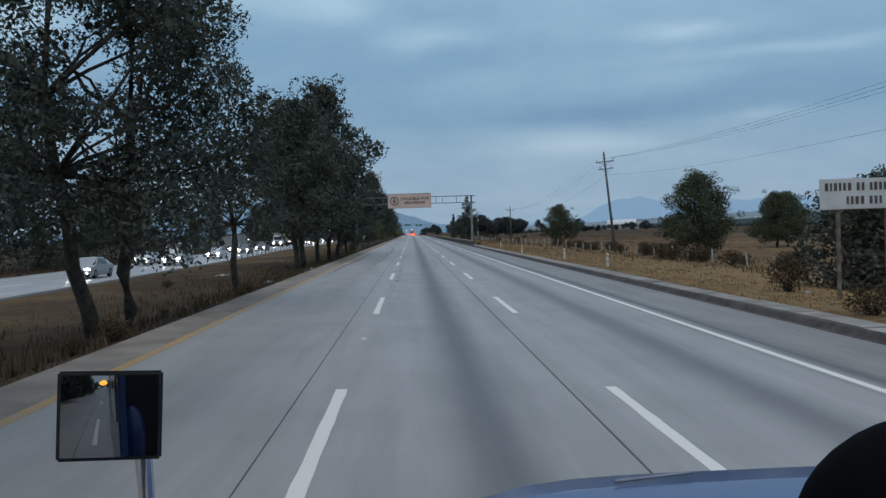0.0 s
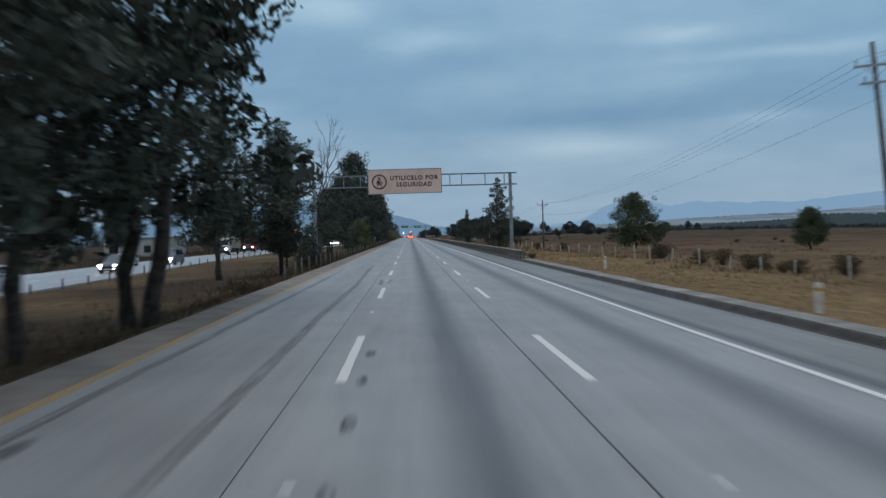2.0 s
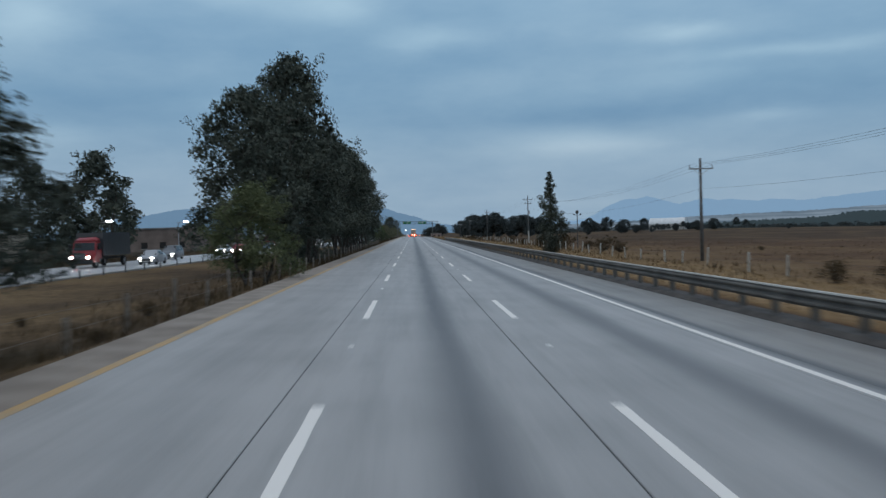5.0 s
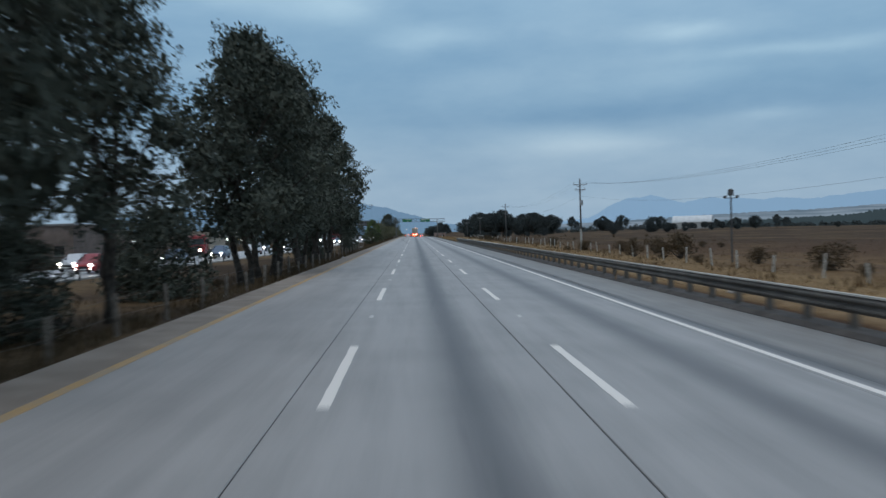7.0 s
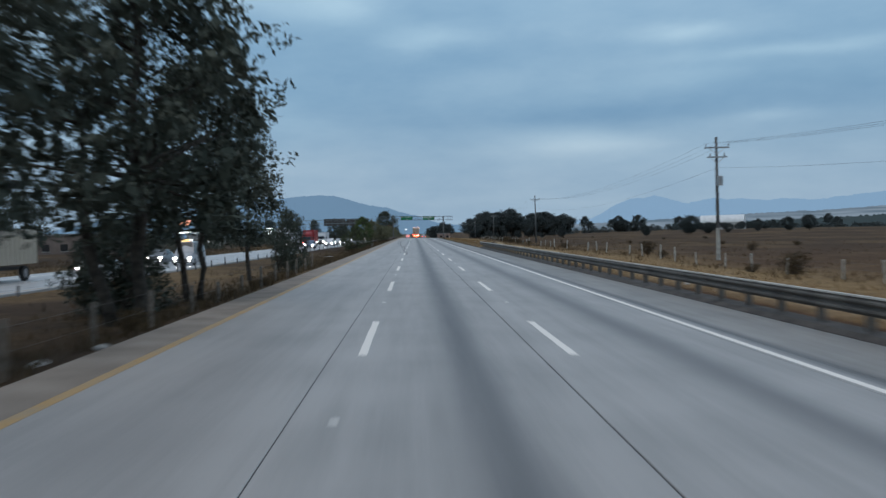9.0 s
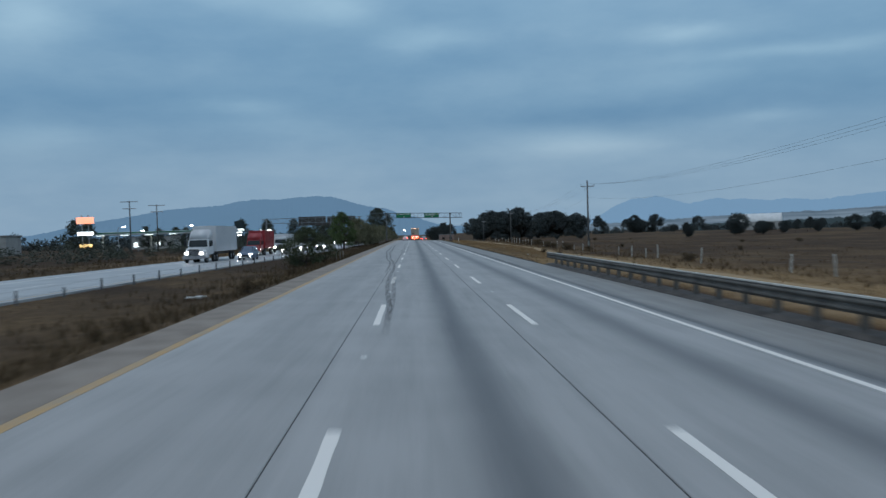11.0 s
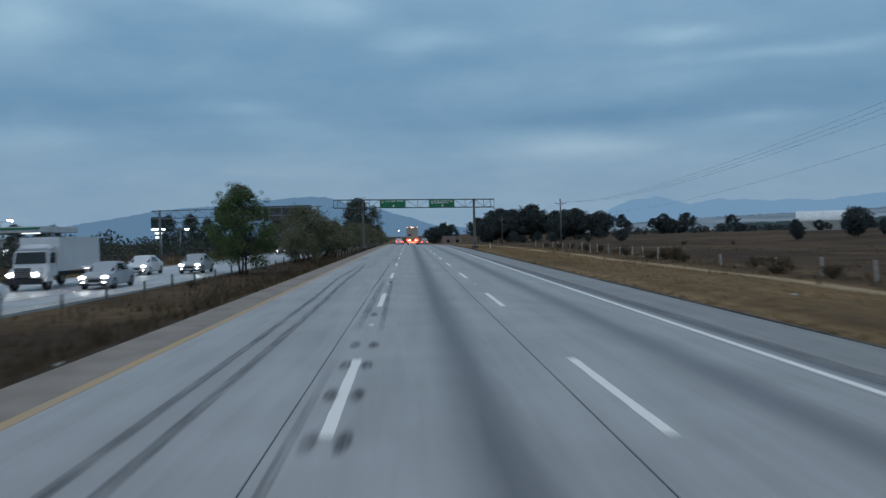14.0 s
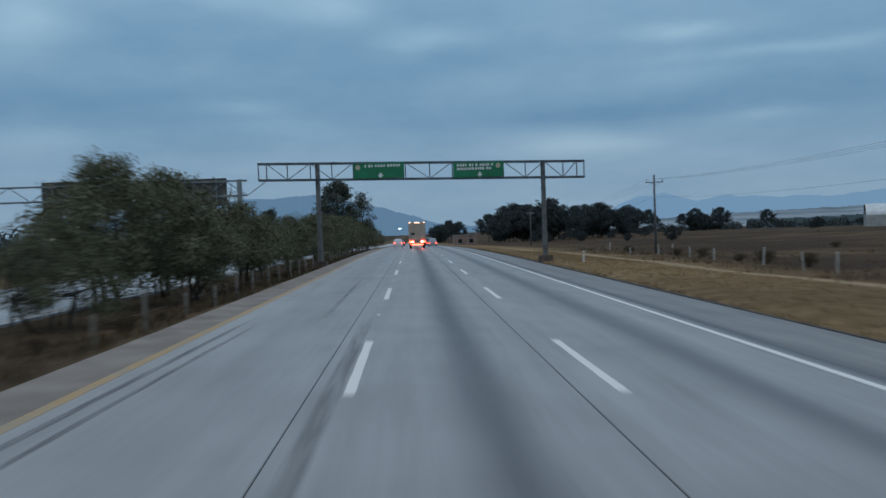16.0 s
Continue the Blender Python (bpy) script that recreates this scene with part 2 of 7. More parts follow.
def dry_ground():
    """Dry grassland: mown straw strip by the kerb, browner field further off, dark soil in the median."""
    m, nt, N, L, b = nodes("dry_ground")
    co = N("ShaderNodeTexCoord")
    n1 = N("ShaderNodeTexNoise"); n1.inputs["Scale"].default_value = 0.09; n1.inputs["Detail"].default_value = 6; n1.inputs["Roughness"].default_value = 0.6
    n2 = N("ShaderNodeTexNoise"); n2.inputs["Scale"].default_value = 1.6; n2.inputs["Detail"].default_value = 7; n2.inputs["Roughness"].default_value = 0.7
    n3 = N("ShaderNodeTexNoise"); n3.inputs["Scale"].default_value = 22; n3.inputs["Detail"].default_value = 4
    for n in (n1, n2, n3):
        L(co.outputs["Object"], n.inputs["Vector"])
    att = N("ShaderNodeAttribute"); att.attribute_name = "cover"
    sep = N("ShaderNodeSeparateXYZ"); L(att.outputs["Vector"], sep.inputs[0])
    soil = N("ShaderNodeValToRGB")
    soil.color_ramp.elements[0].color, soil.color_ramp.elements[1].color = (0.056, 0.031, 0.017, 1), (0.165, 0.094, 0.052, 1)
    soil.color_ramp.elements[0].position, soil.color_ramp.elements[1].position = 0.36, 0.68
    straw = N("ShaderNodeValToRGB")
    straw.color_ramp.elements[0].color, straw.color_ramp.elements[1].color = (0.145, 0.090, 0.040, 1), (0.390, 0.262, 0.130, 1)
    straw.color_ramp.elements[0].position, straw.color_ramp.elements[1].position = 0.33, 0.62
    mixn = N("ShaderNodeMath"); mixn.operation = "MULTIPLY_ADD"; mixn.inputs[1].default_value = 0.35
    half = N("ShaderNodeMath"); half.operation = "MULTIPLY"; half.inputs[1].default_value = 0.65
    L(n2.outputs["Fac"], half.inputs[0]); L(n3.outputs["Fac"], mixn.inputs[0]); L(half.outputs[0], mixn.inputs[2])
    L(mixn.outputs[0], soil.inputs[0]); L(mixn.outputs[0], straw.inputs[0])
    n4 = N("ShaderNodeTexNoise"); n4.inputs["Scale"].default_value = 0.022; n4.inputs["Detail"].default_value = 5
    L(co.outputs["Object"], n4.inputs["Vector"])
    swell = N("ShaderNodeMath"); swell.operation = "MULTIPLY_ADD"; swell.inputs[1].default_value = 1.1; swell.inputs[2].default_value = -0.55
    L(n4.outputs["Fac"], swell.inputs[0])
    f = N("ShaderNodeMath"); f.operation = "MULTIPLY_ADD"; f.inputs[1].default_value = 1.2
    g = N("ShaderNodeMath"); g.operation = "SUBTRACT"; g.inputs[1].default_value = 0.6
    L(n1.outputs["Fac"], f.inputs[0]); L(sep.outputs["X"], g.inputs[0]); gs = N("ShaderNodeMath"); L(g.outputs[0], gs.inputs[0]); L(swell.outputs[0], gs.inputs[1]); L(gs.outputs[0], f.inputs[2]); f.use_clamp = True
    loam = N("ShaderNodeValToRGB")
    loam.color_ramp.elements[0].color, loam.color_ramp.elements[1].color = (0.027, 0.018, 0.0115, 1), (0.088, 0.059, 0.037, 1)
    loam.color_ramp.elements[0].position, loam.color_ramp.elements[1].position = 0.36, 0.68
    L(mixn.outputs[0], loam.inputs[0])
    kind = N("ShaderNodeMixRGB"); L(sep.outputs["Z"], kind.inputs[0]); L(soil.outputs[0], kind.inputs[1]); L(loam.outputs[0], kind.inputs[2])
    mix = N("ShaderNodeMixRGB"); L(f.outputs[0], mix.inputs[0]); L(kind.outputs[0], mix.inputs[1]); L(straw.outputs[0], mix.inputs[2])
    trod = N("ShaderNodeMixRGB"); trod.inputs[2].default_value = (0.46, 0.335, 0.20, 1)
    tf = N("ShaderNodeMath"); tf.operation = "MULTIPLY"; tf.use_clamp = True
    t2 = N("ShaderNodeMath"); t2.operation = "MULTIPLY_ADD"; t2.inputs[1].default_value = 1.6; t2.inputs[2].default_value = -0.1
    L(n2.outputs["Fac"], t2.inputs[0]); L(t2.outputs[0], tf.inputs[0]); L(sep.outputs["Y"], tf.inputs[1])
    L(tf.outputs[0], trod.inputs[0]); L(mix.outputs[0], trod.inputs[1])
    L(trod.outputs[0], b.inputs["Base Color"])
    b.inputs["Roughness"].default_value = 0.95
    b.inputs["Specular IOR Level"].default_value = 0.1
    bu = N("ShaderNodeBump"); bu.inputs["Strength"].default_value = 0.6; bu.inputs["Distance"].default_value = 0.08
    L(mixn.outputs[0], bu.inputs["Height"]); L(bu.outputs[0], b.inputs["Normal"])
    return m


# a far surface whose haze is put in as a faint emission
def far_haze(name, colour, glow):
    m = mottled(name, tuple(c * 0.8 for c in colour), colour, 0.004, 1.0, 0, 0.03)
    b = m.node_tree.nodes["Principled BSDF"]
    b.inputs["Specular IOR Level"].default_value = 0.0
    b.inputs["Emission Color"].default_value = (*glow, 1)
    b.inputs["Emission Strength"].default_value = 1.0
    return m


CONCRETE = road_concrete()
SHOULDER = road_concrete("shoulder_concrete", ((5.50, 0.20, 0.75), (6.6, 0.25, 0.10), (7.5, 0.22, 0.22)), (0.185, 0.172, 0.155, 1), (0.310, 0.288, 0.262, 1))
SHOULDER_DUSTY = mottled("dusty_shoulder", (0.215, 0.178, 0.146), (0.345, 0.292, 0.242), 1.2, 0.9, 0.4, 50)
KERB = mottled("kerb_concrete", (0.30, 0.29, 0.27), (0.52, 0.50, 0.47), 2.0, 0.9, 0.4, 40)
WHITE_PAINT = worn_paint("white_road_paint", (0.93, 0.88, 0.81), (0.78, 0.74, 0.68), 0.31)
YELLOW_PAINT = worn_paint("yellow_road_paint", (0.53, 0.33, 0.135), (0.40, 0.315, 0.215), 0.50)
JOINT = mottled("joint_tar", (0.03, 0.03, 0.03), (0.08, 0.08, 0.08), 5, 0.7, 0.2)
GROUND = dry_ground()
GALV = mottled("galvanised_steel", (0.30, 0.31, 0.32), (0.48, 0.49, 0.50), 1.5, 0.5, 0.1, 25, 0.55)
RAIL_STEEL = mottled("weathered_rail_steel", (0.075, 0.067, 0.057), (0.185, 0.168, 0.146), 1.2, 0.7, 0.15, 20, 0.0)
POST_WOOD = mottled("weathered_post", (0.10, 0.08, 0.06), (0.28, 0.24, 0.20), 4, 0.95, 0.5, 60)
POLE_CONC = mottled("pole_concrete", (0.085, 0.085, 0.084), (0.18, 0.18, 0.178), 2, 0.9, 0.3, 50)
BARK = mottled("bark", (0.025, 0.02, 0.016), (0.10, 0.082, 0.065), 5, 0.95, 0.8, 40, dist=0.03)
PALE_BARK = mottled("dead_bark", (0.035, 0.031, 0.028), (0.10, 0.09, 0.082), 5, 0.95, 0.6, 40)
LEAF_DARK = leafy("dark_leaves", (0.044, 0.053, 0.042), (0.120, 0.132, 0.103))
LEAF_GREEN = leafy("green_leaves", (0.042, 0.054, 0.030), (0.122, 0.138, 0.078))
LEAF_DUSTY = leafy("dusty_leaves", (0.084, 0.087, 0.052), (0.225, 0.214, 0.132))
LEAF_OLIVE = leafy("olive_leaves", (0.066, 0.080, 0.038), (0.180, 0.195, 0.098))
# far foliage, with the grey-blue of distance haze mixed into its tones
LEAF_FAR = leafy("hazed_leaves", (0.050, 0.061, 0.060), (0.082, 0.095, 0.092))
STRAW = leafy("dry_grass", (0.21, 0.130, 0.062), (0.36, 0.235, 0.115))
LEAF_FRESH = leafy("fresh_leaves", (0.052, 0.078, 0.028), (0.138, 0.182, 0.074))
WEED = leafy("dry_weed", (0.045, 0.032, 0.018), (0.15, 0.105, 0.058))
FIELD_WEED = leafy("field_weed", (0.080, 0.052, 0.028), (0.190, 0.125, 0.068))

# ---- building blocks ----
def mesh_of(name, bm, material, smooth=False):
    me = bpy.data.meshes.new(name)
    bm.normal_update()
    bm.to_mesh(me)
    bm.free()
    mats = material if isinstance(material, (list, tuple)) else [material]
    for m in mats:
        me.materials.append(m)
    if smooth:
        me.polygons.foreach_set("use_smooth", [True] * len(me.polygons))
    return me


def part(name, bm, material, parent, label="", smooth=False):
    ob = new(name, mesh_of(name, bm, material, smooth))
    ob.parent = parent
    if label:
        tagged(ob, label)
    return ob


def thing(name, label, category, at=(0, 0, 0), rz=0.0, group="", kind="", data=None):
    ob = new(name, data)
    ob.matrix_basis = pose(*at, 0, 0, rz)
    return tagged(ob, label, category, group, kind)


def box(bm, x0, x1, y0, y1, z0, z1, bevel=0.0, m=None):
    vs = [bm.verts.new(v) for v in ((x0, y0, z0), (x1, y0, z0), (x1, y1, z0), (x0, y1, z0), (x0, y0, z1), (x1, y0, z1), (x1, y1, z1), (x0, y1, z1))]
    fs = [bm.faces.new([vs[i] for i in f]) for f in ((3, 2, 1, 0), (4, 5, 6, 7), (0, 1, 5, 4), (1, 2, 6, 5), (2, 3, 7, 6), (3, 0, 4, 7))]
    if m is not None:
        bmesh.ops.transform(bm, matrix=m, verts=vs)
    if bevel:
        bmesh.ops.bevel(bm, geom=list({e for f in fs for e in f.edges}), offset=bevel, segments=2, affect="EDGES")


def tube(bm, a, b, r0, r1=None, n=8, caps=True):
    """A round bar from a to b, tapered from r0 to r1."""
    r1 = r0 if r1 is None else r1
    a, b = Vector(a), Vector(b)
    w = (b - a)
    q = w.to_track_quat("Z", "Y")
    rings = []
    for p, r in ((a, r0), (b, r1)):
        rings.append([bm.verts.new(p + q @ Vector((r * math.cos(2 * math.pi * i / n), r * math.sin(2 * math.pi * i / n), 0))) for i in range(n)])
    for i in range(n):
        bm.faces.new((rings[0][i], rings[0][(i + 1) % n], rings[1][(i + 1) % n], rings[1][i]))
    if caps:
        bm.faces.new(rings[0][::-1])
        bm.faces.new(rings[1])
    return rings


def sweep(bm, points, radii, n=6):
    """A bent, tapered limb through the points."""
    rings = []
    pts = [Vector(p) for p in points]
    for i, p in enumerate(pts):
        d = pts[min(i + 1, len(pts) - 1)] - pts[max(i - 1, 0)]
        q = d.to_track_quat("Z", "Y")
        rings.append([bm.verts.new(p + q @ Vector((radii[i] * math.cos(2 * math.pi * k / n), radii[i] * math.sin(2 * math.pi * k / n), 0))) for k in range(n)])
    for a, b in zip(rings, rings[1:]):
        for k in range(n):
            bm.faces.new((a[k], a[(k + 1) % n], b[(k + 1) % n], b[k]))
    bm.faces.new(rings[-1])
    bm.faces.new(rings[0][::-1])


def extrude_profile(bm, profile, ys, zs=None, closed=False):
    """Carries an x,z profile along the road through the stations ys."""
    rows = []
    for i, y in enumerate(ys):
        dz = zs(y) if zs else 0
        rows.append([bm.verts.new((x, y, z + dz)) for x, z in profile])
    n = len(profile)
    for a, b in zip(rows, rows[1:]):
        for k in range(n if closed else n - 1):
            bm.faces.new((a[k], a[(k + 1) % n], b[(k + 1) % n], b[k]))
    if closed:
        bm.faces.new(rows[0])
        bm.faces.new(rows[-1][::-1])


def quad(bm, pts, thick=0.012, out=(0, -1, 0)):
    o = Vector(out) * thick
    a = [bm.verts.new(Vector(p) + o) for p in pts]
    b = [bm.verts.new(Vector(p) - o) for p in pts]
    n = len(pts)
    bm.faces.new(a)
    bm.faces.new(b[::-1])
    for i in range(n):
        bm.faces.new((a[i], b[i], b[(i + 1) % n], a[(i + 1) % n]))


# ---- the lie of the land ----
def lerp(x, pts):
    if x <= pts[0][0]:
        return pts[0][1]
    for (a, u), (b, v) in zip(pts, pts[1:]):
        if x <= b:
            return u + (v - u) * (x - a) / (b - a)
    return pts[-1][1]


def fall(y):
    """The road begins to drop a little past the green gantry."""
    if y < 500:
        return 0.0
    if y < 600:
        return -0.00006 * (y - 500) ** 2
    return -0.6 - 0.012 * (min(y, 1200) - 600)


def road_z(x, y=0.0):
    return -CROSSFALL * x + fall(y)


OPP = [(-400, -19.0), (0, -19.6), (70, -20.8), (100, -21.3), (128, -23.4), (155, -25.1), (225, -25.0), (292, -20.3), (355, -18.0), (385, -17.5), (430, -14.9), (520, -13.4), (700, -13.0), (1500, -13.0)]
OPP_W = 11.3
OPP_Z = -0.42


def opp_edge(y):
    return sum(lerp(y + d, OPP) for d in (-24, -12, 0, 12, 24)) / 5


def ground_z(x, y):
    f = fall(y)
    if -6.2 <= x <= 7.4:
        return road_z(x, y) - 0.12
    if x < 0:
        e = opp_edge(y)
        bump = 0.10 * noise.noise((x * 0.25, y * 0.25, 3.0))
        if x > e:
            z = lerp(-x, [(6.2, 0.05), (6.9, 0.02), (8.6, -0.40), (10.5, -0.55), (30, -0.6)])
            k = min(1.0, max(0.0, (x - e) / 1.0))
            return f + k * (z + bump) + (1 - k) * (OPP_Z - 0.10)
        if x > e - OPP_W:
            return f + OPP_Z - 0.12
        d = e - OPP_W - x
        return f + OPP_Z - 0.1 + min(1, d / 3) * (0.15 + bump * 2) + 0.004 * min(d, 200)
    bump = noise.noise((x * 0.06, y * 0.06, 0.0)) * min(1.0, max(0.0, (x - 9) / 12))
    z = lerp(x, [(7.4, -0.36), (8.2, -0.20), (9.2, -0.12), (12, -0.30), (20, -0.85), (30, -1.2), (80, -2.0), (300, -5.5), (1000, -13), (2600, -28)])
    swell = lerp(x, [(80, 0), (170, 1), (320, 1), (600, 0)]) * lerp(y, [(430, 0), (680, 2.8), (900, 2.8), (1200, 0)])
    return f * max(0.0, 1 - x / 250) + z + 0.22 * bump + swell


TRACK = [(330, 14.2), (398, 14.6), (415, 16.2), (430, 17.0), (450, 17.0), (490, 16.8), (520, 15.3), (560, 12.0)]


def build_ground():
    xs = [-2600, -1600, -900, -500, -300, -200, -140, -100, -75, -58, -48, -42] + [-40 + 1.0 * i for i in range(33)] + [-7.3, -6.8, -6.4, -6.2, 7.4, 7.8, 8.2, 8.7, 9.2] + [9.8 + 0.5 * i for i in range(19)] + [20, 21.5, 24, 27, 31, 36, 42, 50, 60, 75, 95, 120, 160, 220, 320, 500, 900, 1600, 2600]
    ys = [-500, -300, -180, -100, -60] + [-40 + 2.5 * i for i in range(260)] + [615, 630, 650, 680, 720, 780, 860, 960, 1100, 1300, 1700, 2300, 3200, 4400]
    bm = bmesh.new()
    cover = bm.verts.layers.float_vector.new("cover")
    grid = []
    for y in ys:
        row = []
        for x in xs:
            v = bm.verts.new((x, y, ground_z(x, y)))
            if x > 0:
                c = lerp(x, [(7, 0.55), (9, 0.75), (12, 0.9), (17, 0.85), (21, 0.40), (26, 0.12), (40, 0.05), (60, 0.08), (120, 0.08), (400, 0.1)])
            else:
                c = lerp(-x, [(6, 0.40), (7, 0.12), (12, 0.12), (16, 0.15), (22, 0.35), (27, 0.5), (33, 0.2), (38, 0.0), (80, 0.0)])
            if x > 20 and y < 260:
                c += 0.31 * min(1.0, (260 - y) / 130) * lerp(x, [(20, 0), (24, 1), (48, 1), (90, 0.3)])
            if 8.5 < x < 24 and y > 340:
                c -= lerp(y, [(340, 0), (375, 0.36), (450, 0.36), (485, 0.0)])
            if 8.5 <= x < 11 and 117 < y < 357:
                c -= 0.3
            # darker tone without straw along the foot of the guard rail
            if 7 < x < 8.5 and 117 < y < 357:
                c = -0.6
            p = 0.0
            if 330 < y < 560 and x > 8:
                p = max(0.0, 1 - abs(x - lerp(y, TRACK)) / 1.15)
            if 8.9 < x < 12 and 117 < y < 357:
                p = 0.22
            loam = 0.9 if x < 0 else lerp(y, [(270, 0.0), (380, 0.75)])
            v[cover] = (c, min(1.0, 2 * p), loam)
            row.append(v)
        grid.append(row)
    for a, b in zip(grid, grid[1:]):
        for i in range(len(xs) - 1):
            bm.faces.new((a[i], a[i + 1], b[i + 1], b[i]))
    g = new("ground", mesh_of("ground", bm, GROUND, True))
    tagged(g, "dry brown grassland and bare soil beside the motorway", "ground", kind="structure")


build_ground()

ROAD_YS = [-320, -240, -180, -120] + [-60 + 10 * i for i in range(70)] + [660, 700, 760, 840, 960, 1100, 1300]
road = tagged(new("road"), "grey concrete motorway carriageway with dark wheel tracks", "road", kind="structure")


def strip(name, x0, x1, mat, parent, drop=0.0, thick=0.25, label=""):
    """One long slab of the carriageway with chamfered edges."""
    c = 0.008
    pr = [(x0, -thick), (x0, -c), (x0 + c, 0), (x1 - c, 0), (x1, -c), (x1, -thick)]
    bm = bmesh.new()
    pr = [(x, z - CROSSFALL * x - drop) for x, z in pr]
    extrude_profile(bm, pr[::-1], ROAD_YS, fall)
    return part(name, bm, mat, parent, label)


strip("slab", -5.385, -2.310, CONCRETE, road)
strip("slab", -2.295, 1.126, CONCRETE, road)
strip("slab", 1.144, 4.95, CONCRETE, road)
strip("slab", 4.965, 5.45, CONCRETE, road)
strip("joint_filler", -2.4, 1.3, JOINT, road, 0.012, 0.05, "black tar joint between the slabs")
strip("shoulder", -6.35, -5.39, SHOULDER_DUSTY, road, 0.004, 0.3, "rough pale concrete shoulder")
strip("shoulder", 5.46, 7.55, SHOULDER, road, 0.004, 0.3, "rough grey concrete shoulder")


def line(name, x, w, mat, label):
    bm = bmesh.new()
    z = -CROSSFALL * x
    k = CROSSFALL * w / 2
    extrude_profile(bm, [(x + w / 2, z - k - 0.01), (x + w / 2, z - k + 0.004), (x - w / 2, z + k + 0.004), (x - w / 2, z + k - 0.01)], ROAD_YS, fall)
    return part(name, bm, mat, road, label)


line("edge_line", 5.11, 0.14, WHITE_PAINT, "solid white edge line")
line("edge_line", -5.28, 0.18, YELLOW_PAINT, "faded yellow edge line")


def dash_mesh(x):
    bm = bmesh.new()
    rng = random.Random(5)
    n = 14
    w = 0.073
    left, right = [], []
    for i in range(n + 1):
        y = -5.15 * (1 - i / n)
        left.append((-w + rng.uniform(-0.006, 0.006), y))
        right.append((w + rng.uniform(-0.006, 0.006), y))
    top = [(bm.verts.new((a[0], a[1], 0.004 - CROSSFALL * a[0])), bm.verts.new((b[0], b[1], 0.004 - CROSSFALL * b[0]))) for a, b in zip(left, right)]
    for a, b in zip(top, top[1:]):
        bm.faces.new((a[0], a[1], b[1], b[0]))
    r = bmesh.ops.extrude_face_region(bm, geom=list(bm.faces))
    bmesh.ops.translate(bm, vec=(0, 0, -0.012), verts=[v for v in r["geom"] if isinstance(v, bmesh.types.BMVert)])
    return mesh_of("lane_dash", bm, WHITE_PAINT)


DASH0 = 10.70
dash_data = dash_mesh(0)
for k in range(-12, 42):
    for x in (-1.80, 1.72):
        y = DASH0 + 15 * k
        if x < 0:
            x += lerp(y, [(0, 0.0), (60, 0.03), (150, -0.02), (210, -0.05), (260, 0.0), (350, -0.03), (420, 0.01)])
        d = new("lane_dash", dash_data)
        d.parent = road
        d.location = (x, y, road_z(x, y))


def stud_mesh():
    bm = bmesh.new()
    box(bm, -0.06, 0.06, -0.055, 0.055, -0.01, 0.022)
    for v in bm.verts:
        if v.co.z > 0:
            v.co.x *= 0.7
            v.co.y *= 0.5
    return mesh_of("road_stud", bm, mottled("stud_white", (0.6, 0.6, 0.58), (0.85, 0.85, 0.82), 8, 0.3, 0))


stud_data = stud_mesh()
for k in range(0, 36):
    for x in (-1.81, 1.74):
        if x > 0 and k % 2:
            continue
        y = 0.75 + 15 * k
        d = new("road_stud", stud_data)
        d.parent = road
        d.location = (x, y, road_z(x, y))

# the other carriageway
OPP_YS = [-200 + 10 * i for i in range(84)] + [660, 700, 760, 840, 960, 1100, 1300]
opp = tagged(new("road_opposite"), "grey concrete opposite carriageway with traffic", "road", kind="structure")


def opp_strip(name, d0, d1, mat, z, label=""):
    bm = bmesh.new()
    rows = []
    for y in OPP_YS:
        e = opp_edge(y)
        zz = OPP_Z + fall(y) + z
        rows.append([bm.verts.new(p) for p in ((e - d0, y, zz - 0.2), (e - d0, y, zz), (e - d1, y, zz), (e - d1, y, zz - 0.2))])
    for a, b in zip(rows, rows[1:]):
        for i in range(3):
            bm.faces.new((a[i + 1], a[i], b[i], b[i + 1]))
    return part(name, bm, mat, opp, label)


OPP_CONC = mottled("opposite_concrete", (0.36, 0.36, 0.36), (0.50, 0.50, 0.495), 0.4, 0.45, 0.12, 30)
opp_strip("slab", 0.0, OPP_W, OPP_CONC, 0.0)
opp_strip("edge_line", 0.45, 0.58, YELLOW_PAINT, 0.005, "yellow edge line")
opp_strip("edge_line", OPP_W - 2.3, OPP_W - 2.16, WHITE_PAINT, 0.005, "white edge line")
bm = bmesh.new()
for k in range(-6, 45):
    y0 = 4 + 15 * k
    e0, e1 = opp_edge(y0) - 4.9, opp_edge(y0 + 5) - 4.9
    z = OPP_Z + 0.005 + fall(y0)
    bm.faces.new([bm.verts.new(p) for p in ((e0 - 0.07, y0, z), (e0 + 0.07, y0, z), (e1 + 0.07, y0 + 5, z), (e1 - 0.07, y0 + 5, z))])
part("lane_markings", bm, WHITE_PAINT, opp, "white lane dashes")

# distant hills, their blue haze put into colour and glow
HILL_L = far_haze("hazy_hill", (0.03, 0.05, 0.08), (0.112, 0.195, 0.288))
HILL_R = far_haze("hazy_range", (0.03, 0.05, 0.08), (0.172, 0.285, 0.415))


